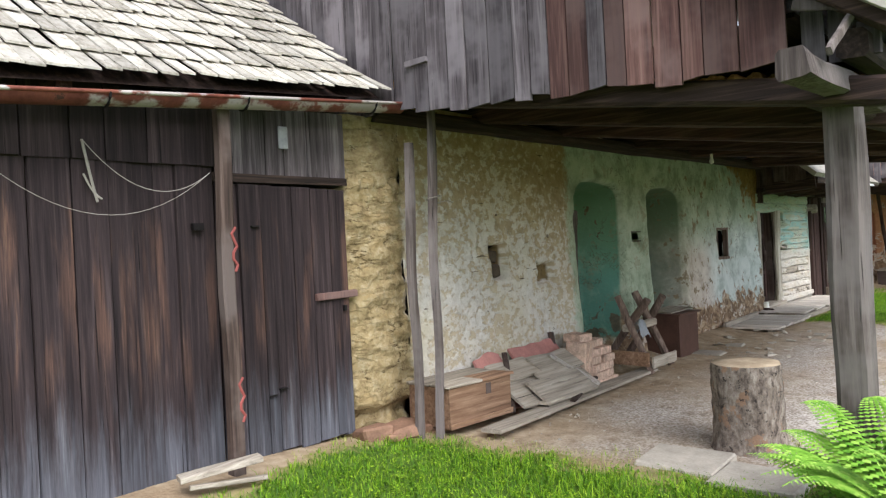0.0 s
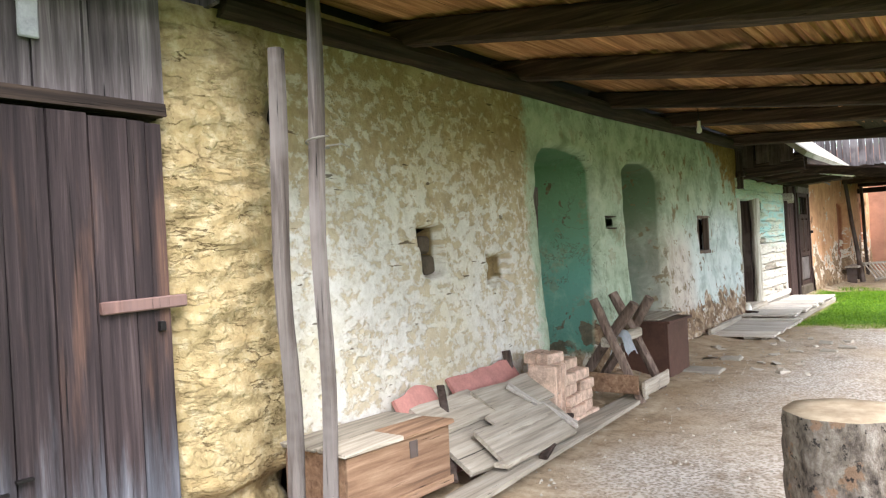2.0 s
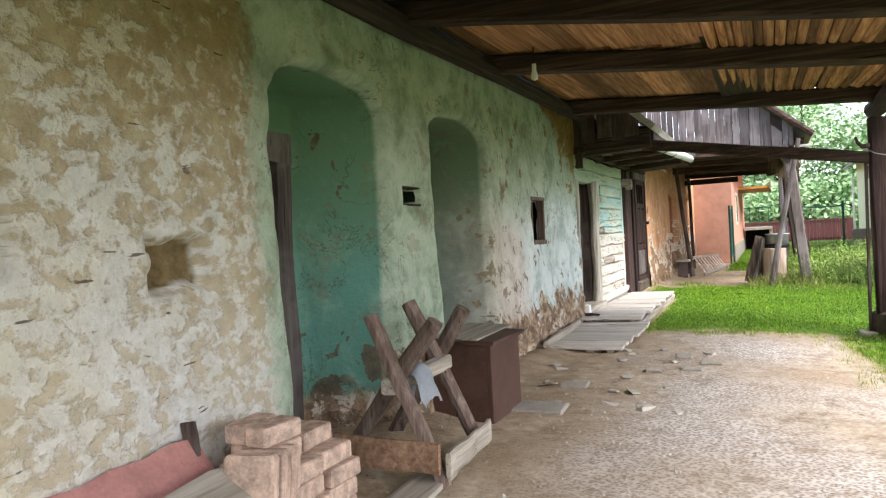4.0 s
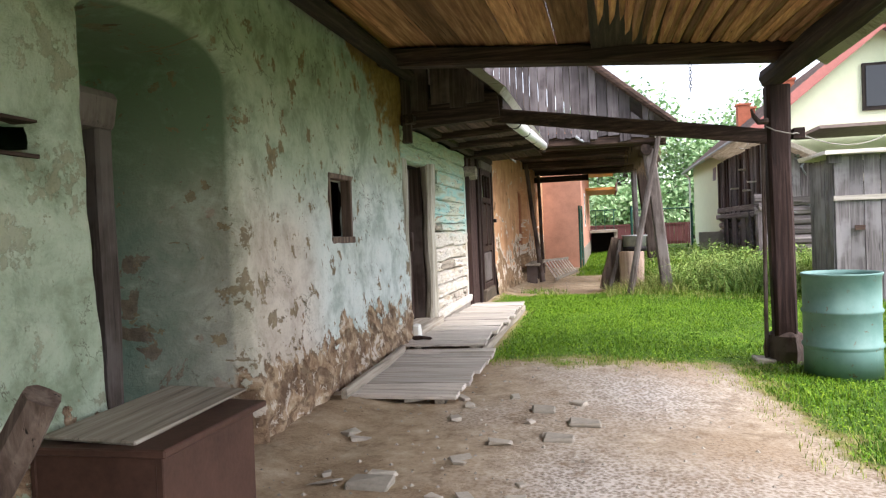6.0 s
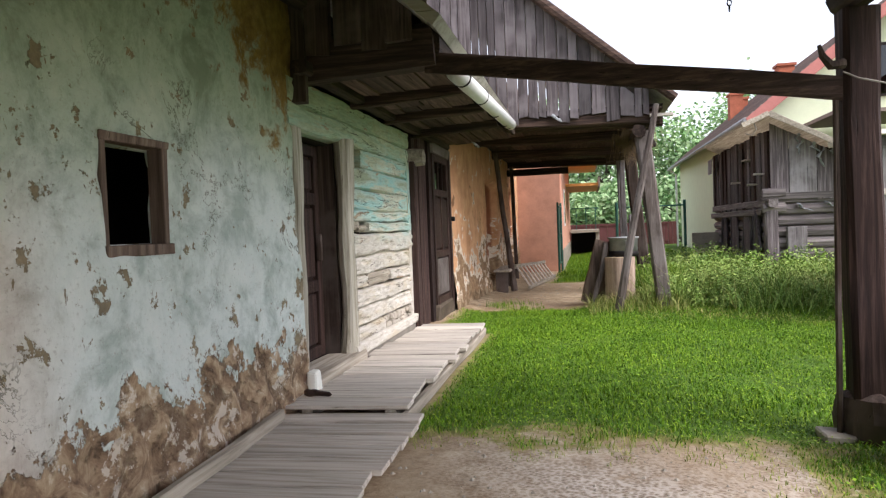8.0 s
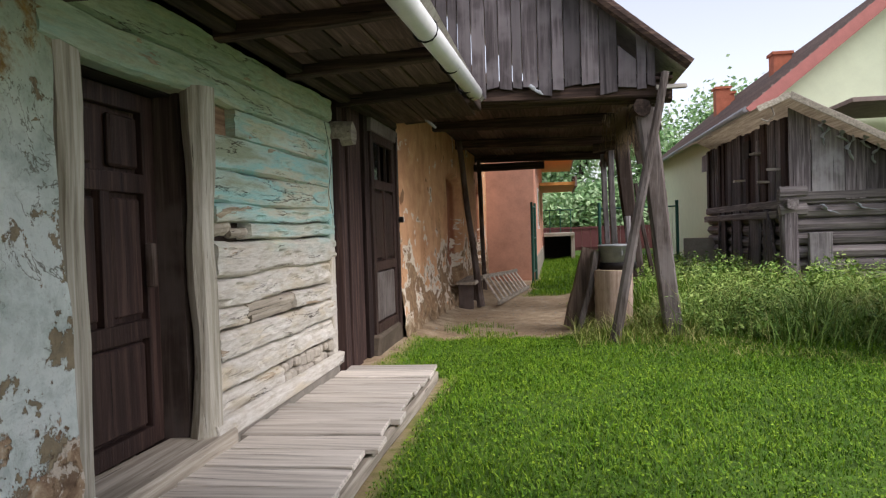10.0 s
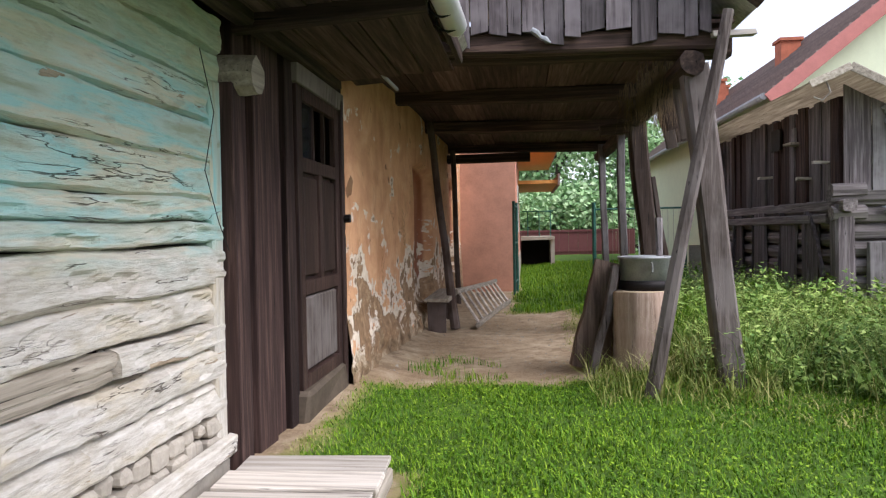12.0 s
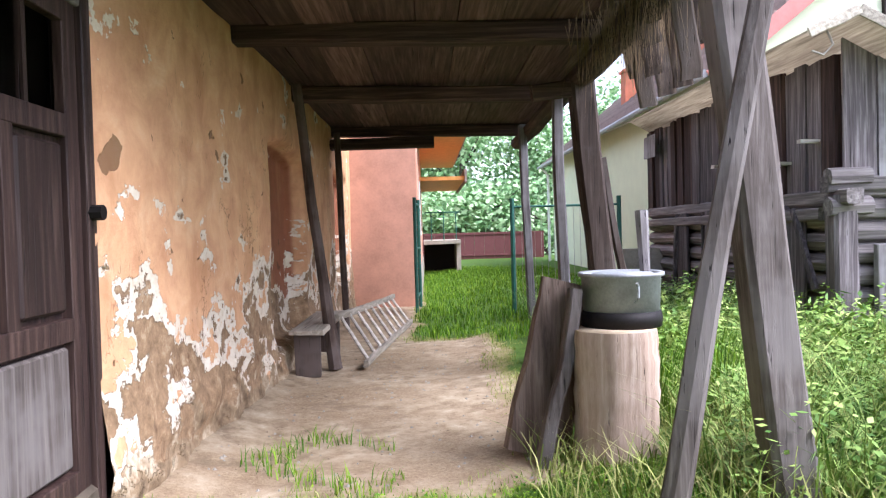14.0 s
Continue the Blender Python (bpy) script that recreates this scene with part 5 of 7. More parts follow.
pole = thing("leaning_pole", "dark pole propped against the orange wall", "pole", "wall poles")
part("shaft", tube(between((-4.66, 28.2, 0.0), (-4.72, 28.2, 2.85), 8, 0, 0.02), 0.05, 8, 0.2), DARK_V, pole)

ladder = thing("ladder", "weathered wooden ladder lying tilted on the ground", "ladder")
A0, A1, B0, B1 = Vector((-4.1, 24.9, 0.06)), Vector((-3.72, 28.4, 0.05)), Vector((-4.42, 25.2, 0.5)), Vector((-4.0, 28.7, 0.4))
beam("rail", A0, A1, 0.05, 0.07, GREY_Y, ladder)
beam("rail", B0, B1, 0.05, 0.07, GREY_Y, ladder)
for i in range(9):
    t = 0.05 + i * 0.112
    part("rung", tube([A0.lerp(A1, t), B0.lerp(B1, t)], 0.02, 7), GREY_X, ladder)
bench = thing("low_bench", "rough dark board bench against the orange wall", "bench")
part("seat", boxm((-4.78, 24.5, 0.42), (-4.45, 26.2, 0.47), 0.01, 0.006), GREY_Y, bench)
for y in (24.6, 26.0):
    part("leg", boxm((-4.75, y, 0.0), (-4.5, y + 0.08, 0.42), 0.01, 0.006), DARK_V, bench)

prop = thing("prop_pole", "split grey pole propping the loft corner", "pole")
part("shaft", tube(between((-2.5, 20.64, 0.0), (-1.86, 20.7, 3.02), 10, 0, 0.03), [0.06, 0.058, 0.055, 0.055, 0.05, 0.05, 0.05, 0.048, 0.045, 0.04], 7, 0.3), POST_V, prop)


def cut_log(name, label, at, r, h, side, wob=0.12):
    t = thing(name, label, "log", at=at)
    prof = [(r * 1.12, 0), (r * 1.06, h * 0.1)] + [(r * (1.0 + 0.02 * math.sin(i * 2.1)), h * (0.2 + 0.08 * i)) for i in range(10)] + [(r * 0.97, h)]
    part("trunk", lathe(prof, 40, at, wob), side, t, smooth=True)
    part("cut_face", lathe([(r * 0.965, h - 0.006), (r * 0.96, h + 0.002), (r * 0.5, h + 0.006), (0.001, h + 0.004)], 40, at, wob), END, t, "pale sawn face with cracks", smooth=True)
    return t


cut_log("chopping_block", "upright section of pine trunk with flaking bark", (-2.13, 5.68, height(-2.13, 5.68) - 0.02), 0.265, 0.7, BARK)
cut_log("log_stand", "upright peeled log carrying a zinc tub", (-2.4, 21.75, height(-2.4, 21.75) - 0.02), 0.23, 0.72, BARE_LOG)
zt = height(-2.4, 21.75) + 0.705
tub = thing("zinc_tub", "dented zinc wash tub with a dark base ring", "tub", at=(-2.33, 21.85, zt))
part("base_ring", lathe([(0, 0), (0.23, 0.0), (0.235, 0.05), (0.225, 0.09), (0, 0.09)], 28, (-2.33, 21.85, zt)), IRON, tub, smooth=True)
part("bowl", lathe([(0, 0.09), (0.22, 0.09), (0.225, 0.28), (0.245, 0.29), (0.245, 0.31), (0.215, 0.305), (0.2, 0.14), (0, 0.13)], 32, (-2.33, 21.85, zt), 0.03), ZINC, tub, smooth=True)
part("handle", tube([(-2.31, 21.59, zt + 0.26), (-2.3, 21.6, zt + 0.24), (-2.3, 21.6, zt + 0.18), (-2.31, 21.63, zt + 0.15)], 0.008, 6), ZINC, tub)
part("rag", lathe([(0.19, 0.27), (0.14, 0.31), (0.06, 0.315), (0.0, 0.32)], 14, (-2.33, 21.85, zt), 0.5), CLOTH, tub, "pale crumpled rag in the tub", smooth=True)
part("stick", tube([(-2.2, 21.8, zt + 0.3), (-2.2, 21.85, zt + 0.66)], [0.03, 0.04], 7), GREY_V, tub)

for i, (b0, t0, w) in enumerate((((-2.86, 21.9, 0.04), (-2.58, 21.95, 1.04), 0.34), ((-2.84, 21.68, 0.02), (-2.6, 21.8, 1.02), 0.07))):
    sl = thing("leaning_slab", "rotten grey plank leaning on the log", "plank", "leaning slabs")
    beam("plank", b0, t0, w, 0.06 if w > 0.1 else 0.11, BROWN_V if w > 0.1 else POST_V, sl, "", 0.03, 0.35)

# ---- boardwalk ----


def deck(name, label, y0, y1, xl, xr, z, tilt, gap, wide=0.19):
    d = thing(name, label, "boardwalk", "boardwalk")
    for f in (0.15, 0.85):
        x = xl + (xr - xl) * f
        beam("bearer", (x, y0 + 0.05, z - 0.06), (x, y1 - 0.05, z - 0.06 + tilt), 0.08, 0.08, GREY_Y, d)
    ys = edges(y0, y1, wide, 0.22)
    for a, b in zip(ys[:-1], ys[1:]):
        zz = z + tilt * (a - y0) / (y1 - y0)
        m = Matrix.Translation(((xl + xr) / 2, a, zz)) @ Euler((rng.uniform(-0.03, 0.03), rng.uniform(-0.012, 0.012), 0.045 + rng.uniform(-0.012, 0.012))).to_matrix().to_4x4()
        hw = (xr - xl) / 2
        part("plank", boxm((-hw + rng.uniform(-0.04, 0.04), 0.006, -0.015), (hw + rng.uniform(-0.035, 0.04), b - a - gap, 0.018), 0.004, 0.004, m), GREY_X, d)
    return d


deck("boardwalk_ramp", "grey weathered plank ramp along the house wall", 12.72, 14.72, -5.03, -4.02, 0.06, 0.03, 0.02, 0.21)
deck("boardwalk", "grey weathered plank walk in front of the log wall", 14.7, 18.85, -5.0, -4.14, 0.14, 0.0, 0.014, 0.28)
edge = thing("edge_board", "pale board along the wall foot", "board")
beam("board", (-4.86, 12.55, 0.12), (-4.94, 14.5, 0.14), 0.05, 0.08, GREY_Y, edge)
edge = thing("edge_board", "pale edge board along the plank walk", "board")
beam("board", (-4.16, 14.7, 0.06), (-4.18, 18.8, 0.06), 0.05, 0.09, GREY_Y, edge)

# ---- things along the mud wall ----
for b0, t0, r in (((-4.5, 4.37, 0.05), (-4.52, 4.39, 2.66), 0.05), ((-4.38, 4.5, 0.04), (-4.36, 4.53, 2.95), 0.046)):
    pl = thing("wall_pole", "grey peeled pole standing against the pier", "pole", "poles at the pier")
    part("shaft", tube(between(b0, t0, 12, 0, 0.022), [r * (1.05 - 0.03 * i) for i in range(12)], 9, 0.6), POST_V, pl)
    if r < 0.052:
        part("wire", tube([(-4.34 + 0.06 * math.cos(t), 4.5 + 0.06 * math.sin(t), 2.11 + 0.01 * t) for t in np.linspace(0, 9, 20)], 0.006, 5), WIRE, pl, "twist of pale wire")
        part("wire_end", tube([(-4.28, 4.5, 2.12), (-4.22, 4.56, 2.13), (-4.2, 4.6, 2.11)], 0.005, 5), WIRE, pl)

for x, y, s in ((-4.72, 4.0, 0.13), (-4.66, 4.28, 0.16), (-4.74, 4.5, 0.11), (-4.58, 4.12, 0.07), (-4.64, 4.62, 0.09)):
    st = thing("rubble_stone", "reddish broken clay stone at the pier foot", "stone", "pier rubble")
    m = Matrix.Translation((x, y, height(x, y) + s * 0.3)) @ Matrix.Rotation(rng.uniform(-0.5, 0.5), 4, "Z")
    part("stone", boxm((-s, -s * 1.1, -s * 0.5), (s, s * 1.1, s * 0.45), s * 0.2, s * 0.15, m), CLAYSTONE, st)

chest = thing("wooden_chest", "old brown wooden chest with a loose plank lid", "chest")
cz = 0.1
M = Matrix.Translation((-4.56, 4.99, cz)) @ Matrix.Rotation(radians(-3), 4, "Z")
part("front", boxm((0.24, -0.42, 0), (0.27, 0.42, 0.36), 0.004, 0.005, M), PINE_X, chest)
part("back", boxm((-0.27, -0.42, 0), (-0.24, 0.42, 0.36), 0.004, 0.005, M), PINE_X, chest)
for y in (-0.42, 0.39):
    part("end", boxm((-0.24, y, 0), (0.24, y + 0.03, 0.36), 0.003, 0.004, M), PINE_X, chest)
part("bottom", boxm((-0.24, -0.39, 0.0), (0.24, 0.39, 0.02), 0, 0, M), PINE_X, chest)
part("skirting", boxm((0.27, -0.43, 0), (0.285, 0.43, 0.05), 0.002, 0.004, M), PINE_X, chest)
part("lid", boxm((-0.28, -0.45, 0.362), (0.03, 0.44, 0.39), 0.006, 0.005, M), GREY_Y, chest, "dusty grey lid board")
part("lid", boxm((0.035, -0.44, 0.366), (0.29, 0.0, 0.392), 0.008, 0.005, M), GREY_Y, chest, "dusty grey lid board")
part("lid", boxm((0.03, 0.01, 0.362), (0.295, 0.45, 0.388), 0.008, 0.005, M), PINE_X, chest)
part("lock_plate", boxm((0.271, 0.06, 0.24), (0.278, 0.13, 0.34), 0.002, 0.002, M), DARK_V, chest)

plank = thing("long_plank", "long grey plank lying along the wall foot", "plank")
beam("board", (-4.02, 4.75, 0.09), (-4.3, 8.42, 0.04), 0.22, 0.04, GREY_Y, plank, "", 0.0, 0.08)


def leaning_board(label, base, top, w, mat, name="loose_board", th=0.03, group="loose boards"):
    t = thing(name, label, "board", group)
    beam("board", base, top, w, th, mat, t, "", 0.01, 0.15)


def tilt_board(label, y0, y1, low, high, mat, th=0.03, skew=0.03):
    """A board along the wall, its lower edge at low and its upper edge at high, both (x, z)."""
    t = thing("loose_board", label, "board", "loose boards")
    d = Vector((high[0] - low[0], 0, high[1] - low[1])).normalized()
    nrm = Vector((-d.z, 0, d.x)) * -th
    n = 7
    verts, faces = [], []
    for i in range(n):
        y = y0 + (y1 - y0) * i / (n - 1)
        for (px, pz), sg in ((low, 1), (high, -1)):
            e = skew * nz(y * 5, px * 9, pz * 9)
            q = Vector((px, y, pz)) + d * e + Vector((0, skew * nz(px * 20, pz * 20, i * 0.1), 0))
            verts += [tuple(q), tuple(q + nrm)]
    for i in range(n - 1):
        k = i * 4
        for a, b in ((0, 2), (2, 3), (3, 1), (1, 0)):
            faces.append((k + a, k + b, k + 4 + b, k + 4 + a))
    faces += [(0, 1, 3, 2), (4 * n - 4, 4 * n - 2, 4 * n - 1, 4 * n - 3)]
    part("board", (verts, faces), mat, t)


tilt_board("faded red board leaning against the wall", 5.46, 5.9, (-4.48, 0.06), (-4.84, 0.56), PINK, 0.03, 0.08)
tilt_board("faded red board leaning against the wall", 6.15, 7.05, (-4.66, 0.28), (-4.87, 0.56), PINK, 0.03, 0.05)
tilt_board("wide grey dusty board on the scrap heap", 5.52, 6.95, (-4.2, 0.1), (-4.58, 0.36), GREY_Y)
tilt_board("grey dusty board on the scrap heap", 5.75, 6.7, (-4.08, 0.1), (-4.34, 0.3), GREY_Y)
tilt_board("grey dusty board on the scrap heap", 5.55, 6.25, (-4.46, 0.33), (-4.74, 0.46), GREY_Y)
tilt_board("grey dusty board on the scrap heap", 6.2, 7.08, (-4.4, 0.3), (-4.66, 0.46), GREY_Y)
tilt_board("broken grey board end on the heap", 6.0, 6.6, (-4.24, 0.24), (-4.42, 0.34), GREY_Y, 0.02, 0.06)
leaning_board("dark narrow board leaning on the heap", (-4.3, 5.45, 0.08), (-4.74, 5.95, 0.56), 0.06, DARK_V)
leaning_board("grey batten lying on the heap", (-4.1, 5.7, 0.14), (-4.2, 6.9, 0.12), 0.1, GREY_Y)
leaning_board("dark grey batten lying on the heap", (-4.02, 6.1, 0.1), (-4.3, 7.05, 0.16), 0.06, DARK_Y)
leaning_board("short grey board lying across the heap", (-4.14, 6.85, 0.14), (-4.6, 6.6, 0.46), 0.18, GREY_X)
leaning_board("dark plank standing behind the bricks", (-4.78, 7.0, 0.1), (-4.86, 7.02, 0.66), 0.08, DARK_V)

# brick stack: solid bricks in uneven courses
stack = thing("brick_stack", "untidy stack of dusty old bricks", "bricks")
me_brick = None
for c in range(7):
    rows = 3 if c < 5 else 2
    for r in range(rows):
        for k in range(2 if c < 6 else 1):
            m = Matrix.Translation((-4.38 - 0.13 * r - 0.02 * c + rng.uniform(-0.02, 0.02) - (0.06 if c > 4 else 0), 7.26 + 0.255 * k + rng.uniform(-0.025, 0.025) - 0.004 * c, 0.055 + 0.088 * c))
            m = m @ Euler((0, 0, rng.uniform(-0.12, 0.12))).to_matrix().to_4x4()
            if me_brick is None:
                ob = part("brick", boxm((-0.06, -0.125, -0.043), (0.06, 0.125, 0.043), 0.004, 0.008), BRICK, stack)
                me_brick = ob.data
            else:
                ob = new("brick", me_brick)
                ob.parent = stack
            ob.matrix_basis = m
for y, t in ((6.98, 0.2), (7.06, 0.22), (7.13, 0.25)):
    ob = new("brick", me_brick)
    ob.parent = stack
    ob.matrix_basis = Matrix.Translation((-4.5, y, 0.3)) @ Euler((radians(80), 0, radians(8))).to_matrix().to_4x4() @ Matrix.Diagonal((2.0, 2.0, 0.7, 1))

saw = thing("sawhorse", "grey wooden sawhorse with crossed legs", "sawhorse")
for y, o in ((8.22, 0.0), (8.95, -0.13)):
    for k, (foot, head) in enumerate((((-4.17, 0.02), (-4.6, 0.99)), ((-4.93, 0.04), (-4.23, 0.94)))):
        p, q = Vector((foot[0] + o * (0.6 if k == 0 else 0.2), y + 0.09 * k, foot[1])), Vector((head[0] + o, y + 0.09 * k, head[1]))
        part("leg", tube(between(p, q, 8, 0, 0.015), [0.044, 0.046, 0.047, 0.048, 0.05, 0.052, 0.053, 0.05], 9, 0.35, seed=y + k), BROWN_V, saw)
beam("stretcher", (-4.5, 8.2, 0.58), (-4.5, 9.02, 0.58), 0.09, 0.09, GREY_Y, saw)
beam("brace", (-4.17, 8.15, 0.2), (-4.85, 8.15, 0.22), 0.03, 0.17, PINE_X, saw, "brown board nailed across the legs")
beam("brace", (-4.13, 8.18, 0.16), (-4.2, 9.0, 0.14), 0.03, 0.14, GREY_Y, saw, "pale board nailed along the feet")
cloth_v = []
for i in range(9):
    for j in range(9):
        u, v = (i - 4) / 4, (j - 4) / 4
        cloth_v.append((-4.42 + 0.1 * u + 0.03 * nz(u * 2, v * 2, 3), 8.44 + 0.11 * v + 0.03 * nz(u * 2, v * 2, 6), 0.68 - 0.2 * abs(u) ** 1.4 - 0.05 * v * v + 0.05 * nz(u * 3, v * 3, 1)))
cloth_f = [(i * 9 + j, i * 9 + j + 1, (i + 1) * 9 + j + 1, (i + 1) * 9 + j) for i in range(8) for j in range(8)]
part("rag", (cloth_v, cloth_f), CLOTH, saw, "grey rag hung over the crossing", smooth=True)

crate = thing("wooden_crate", "dark brown wooden box with a grey board on top", "crate")
for nm, a, b in (("front", (-4.43, 9.6, 0.0), (-4.4, 10.25, 0.6)), ("back", (-4.95, 9.6, 0.0), (-4.92, 10.25, 0.6)),
                 ("end", (-4.92, 9.6, 0.0), (-4.43, 9.63, 0.6)), ("end", (-4.92, 10.22, 0.0), (-4.43, 10.25, 0.6))):
    part(nm, boxm(a, b, 0.003, 0.004), CRATE, crate)
part("lid", boxm((-4.96, 9.55, 0.602), (-4.36, 10.3, 0.63), 0.006, 0.006), CRATE, crate)
part("loose_board", boxm((-4.9, 9.6, 0.632), (-4.5, 10.4, 0.656), 0.012, 0.006), GREY_Y, crate)
for x, y, s in ((-4.22, 10.15, 0.22), (-4.15, 11.0, 0.12), (-3.2, 11.9, 0.1), (-3.05, 12.25, 0.1), (-3.35, 12.6, 0.09)):
    st = thing("flat_stone", "flat pale stone lying on the ground", "stone", "flat stones")
    part("slab", boxm((x - s, y - s * 0.7, height(x, y) - 0.02), (x + s, y + s * 0.7, height(x, y) + 0.03), 0.02, 0.012), STONE, st)
for x, y, w, l in ((-2.38, 4.98, 0.32, 0.22), (-1.78, 4.86, 0.3, 0.26)):
    st = thing("paving_slab", "broken pale concrete paving slab in the grass", "slab", "paving slabs")
    part("slab", boxm((x - w, y - l, height(x, y) - 0.03), (x + w, y + l, height(x, y) + 0.05), 0.03, 0.012), CONCRETE, st)
scrap = thing("scrap_plank", "short broken plank by the barn wall", "plank")
beam("board", (-4.5, 2.1, 0.3), (-4.35, 2.62, 0.34), 0.14, 0.04, GREY_Y, scrap, "", 0.0, 0.2)
beam("batten", (-4.45, 2.15, 0.24), (-4.32, 2.64, 0.2), 0.04, 0.03, GREY_Y, scrap)
lamp = thing("bare_bulb", "dusty light bulb hanging from the loft beam", "lamp")
part("cord", tube([(-4.42, 11.17, 3.2), (-4.42, 11.17, 3.0)], 0.006, 5), RUBBER, lamp)
part("socket", lathe([(0, 0), (0.022, 0), (0.022, 0.06), (0, 0.06)], 10, (-4.42, 11.17, 2.95)), WHITE_PVC, lamp)
part("bulb", lathe([(0, -0.1), (0.03, -0.085), (0.036, -0.05), (0.02, 0.0)], 12, (-4.42, 11.17, 2.95)), WHITE_PVC, lamp, smooth=True)

drum = thing("oil_drum", "pale teal steel drum without a lid", "drum")
dz = -0.1
prof = [(0.0, 0.02), (0.3, 0.02), (0.31, 0.0), (0.31, 0.27)]
for zr in (0.3, 0.6):
    prof += [(0.31, zr - 0.025), (0.325, zr - 0.01), (0.325, zr + 0.01), (0.31, zr + 0.025)]
prof += [(0.31, 0.9), (0.32, 0.905), (0.32, 0.925), (0.3, 0.925), (0.295, 0.9), (0.295, 0.2), (0, 0.2)]
part("shell", lathe(prof, 48, (-0.87, 14.32, dz), 0.012), DRUM, drum, smooth=True)
part("rim", tube([(-0.87 + 0.315 * math.cos(t), 14.32 + 0.315 * math.sin(t), dz + 0.922) for t in np.linspace(0, 2 * math.pi, 33)], 0.012, 6), DRUM, drum, smooth=True)
tp = thing("thin_pole", "thin grey pole standing beside the post", "pole")
part("shaft", tube(between((-1.37, 14.95, -0.08), (-1.34, 14.98, 2.2), 6), 0.02, 7), DARK_V, tp)
st = thing("flat_stone", "pale flat stone at the foot of the post", "stone", "flat stones")
part("slab", boxm((-1.48, 14.85, -0.1), (-1.3, 15.05, -0.03), 0.02, 0.012), CONCRETE, st)

blk = thing("white_block", "small whitewashed block beside the doorstep", "stone")
part("block", boxm((-5.02, 15.12, 0.05), (-4.94, 15.24, 0.3), 0.01, 0.012), WALL_WHITE, blk)
stick = thing("driftwood_stick", "short dark stick lying on the planks", "stick")
part("shaft", tube(between((-4.98, 15.0, 0.175), (-4.75, 14.9, 0.18), 6, 0, 0.04), [0.02, 0.026, 0.022, 0.018, 0.016, 0.008], 7, 0.4), DARK_X, stick)
chain = thing("hanging_chain", "rusty chain end hanging from the last beam", "chain")
for i in range(9):
    z = 2.82 - 0.032 * i
    q = [Vector((-2.05 + (0.012 * math.cos(t) if i % 2 else 0), 14.5 + (0 if i % 2 else 0.012 * math.cos(t)), z + 0.02 * math.sin(t))) for t in np.linspace(0, 2 * math.pi, 9)]
    part("link", tube(q, 0.004, 4, cap=False), IRON, chain)
for i in range(26):
    x, y = rng.uniform(-4.6, -3.0), rng.uniform(10.2, 13.2)
    s = rng.uniform(0.03, 0.09)
    m = Matrix.Translation((x, y, height(x, y) + 0.008)) @ Euler((rng.uniform(-0.1, 0.1), rng.uniform(-0.1, 0.1), rng.random() * 6)).to_matrix().to_4x4()
    ch = thing("plaster_chip", "flat chip of fallen plaster on the earth", "rubble", "plaster chips")
    part("chip", boxm((-s, -s * 0.6, -0.01), (s, s * 0.6, 0.01), s * 0.25, 0.004, m), CONCRETE, ch)

# ---- small hut of logs and planks ----
hut = thing("log_hut", "old grey log and plank hut with a mossy roof", "hut")
hx, hy, hb = 0.55, 24.5, 30.2
# near-black block fills the hut, so gaps between timbers look unlit
part("room", boxm((hx + 0.1, hy + 0.1, 0.0), (3.4, hb, 2.6)), DIM, hut)
for z in np.arange(0.12, 1.6, 0.21):
    part("log", tube(between((hx, hy - 0.02, z), (hx, hb, z), 6, 0, 0.02), 0.11, 8, 0.2), HUT_Y, hut)
    part("log", tube(between((hx - 0.02, hy, z + 0.1), (3.4, hy, z + 0.1), 6, 0, 0.02), 0.11, 8, 0.2, seed=3), HUT_X, hut)
es = edges(hy, hb, 0.21, 0.35)
for a, b in zip(es[:-1], es[1:]):
    o = rng.uniform(-0.03, 0.03)
    part("board", boxm((hx - 0.09 + o, a + 0.006, 1.62 + rng.uniform(-0.08, 0.05)), (hx - 0.03 + o, b - 0.006, 2.98 + rng.uniform(-0.04, 0.03)), 0.012), PLANK_V if rng.random() < 0.5 else HUT_V, hut)
es = edges(hx - 0.05, 3.4, 0.36, 0.35)
for a, b in zip(es[:-1], es[1:]):
    o = rng.uniform(-0.02, 0.02)
    lo = 1.66 + rng.uniform(-0.06, 0.05)
    pr = [(a + 0.006, lo), (b - 0.006, lo + rng.uniform(-0.03, 0.03)), (b - 0.006, 3.15 - 0.54 * max(0.0, b - 0.39)), (a + 0.006, 3.15 - 0.54 * max(0.0, a - 0.39))]
    bm = bmesh.new()
    f = [bm.verts.new((x, hy - 0.12 + o, z)) for x, z in pr]
    r = [bm.verts.new((x, hy - 0.09 + o, z)) for x, z in pr]
    bm.faces.new(f)
    bm.faces.new(r[::-1])
    for i in range(4):
        bm.faces.new((f[i], r[i], r[(i + 1) % 4], f[(i + 1) % 4]))
    part("board", bm, HUT_V if rng.random() < 0.4 else GREY_V, hut)
beam("sill", (hx - 0.05, hy - 0.3, 1.6), (hx - 0.05, hb, 1.6), 0.16, 0.15, HUT_Y, hut)
beam("sill", (hx - 0.2, hy - 0.05, 1.72), (3.4, hy - 0.05, 1.72), 0.16, 0.15, HUT_X, hut)
beam("corner_post", (hx - 0.04, hy - 0.05, 0.0), (hx - 0.06, hy - 0.07, 1.62), 0.24, 0.2, HUT_V, hut)
for zz in (1.5, 1.78):
    part("log_end", tube(between((hx - 0.2, hy - 0.1, zz), (hx + 0.2, hy - 0.1, zz + 0.01), 4), 0.09, 8, 0.3, seed=zz), HUT_X, hut)
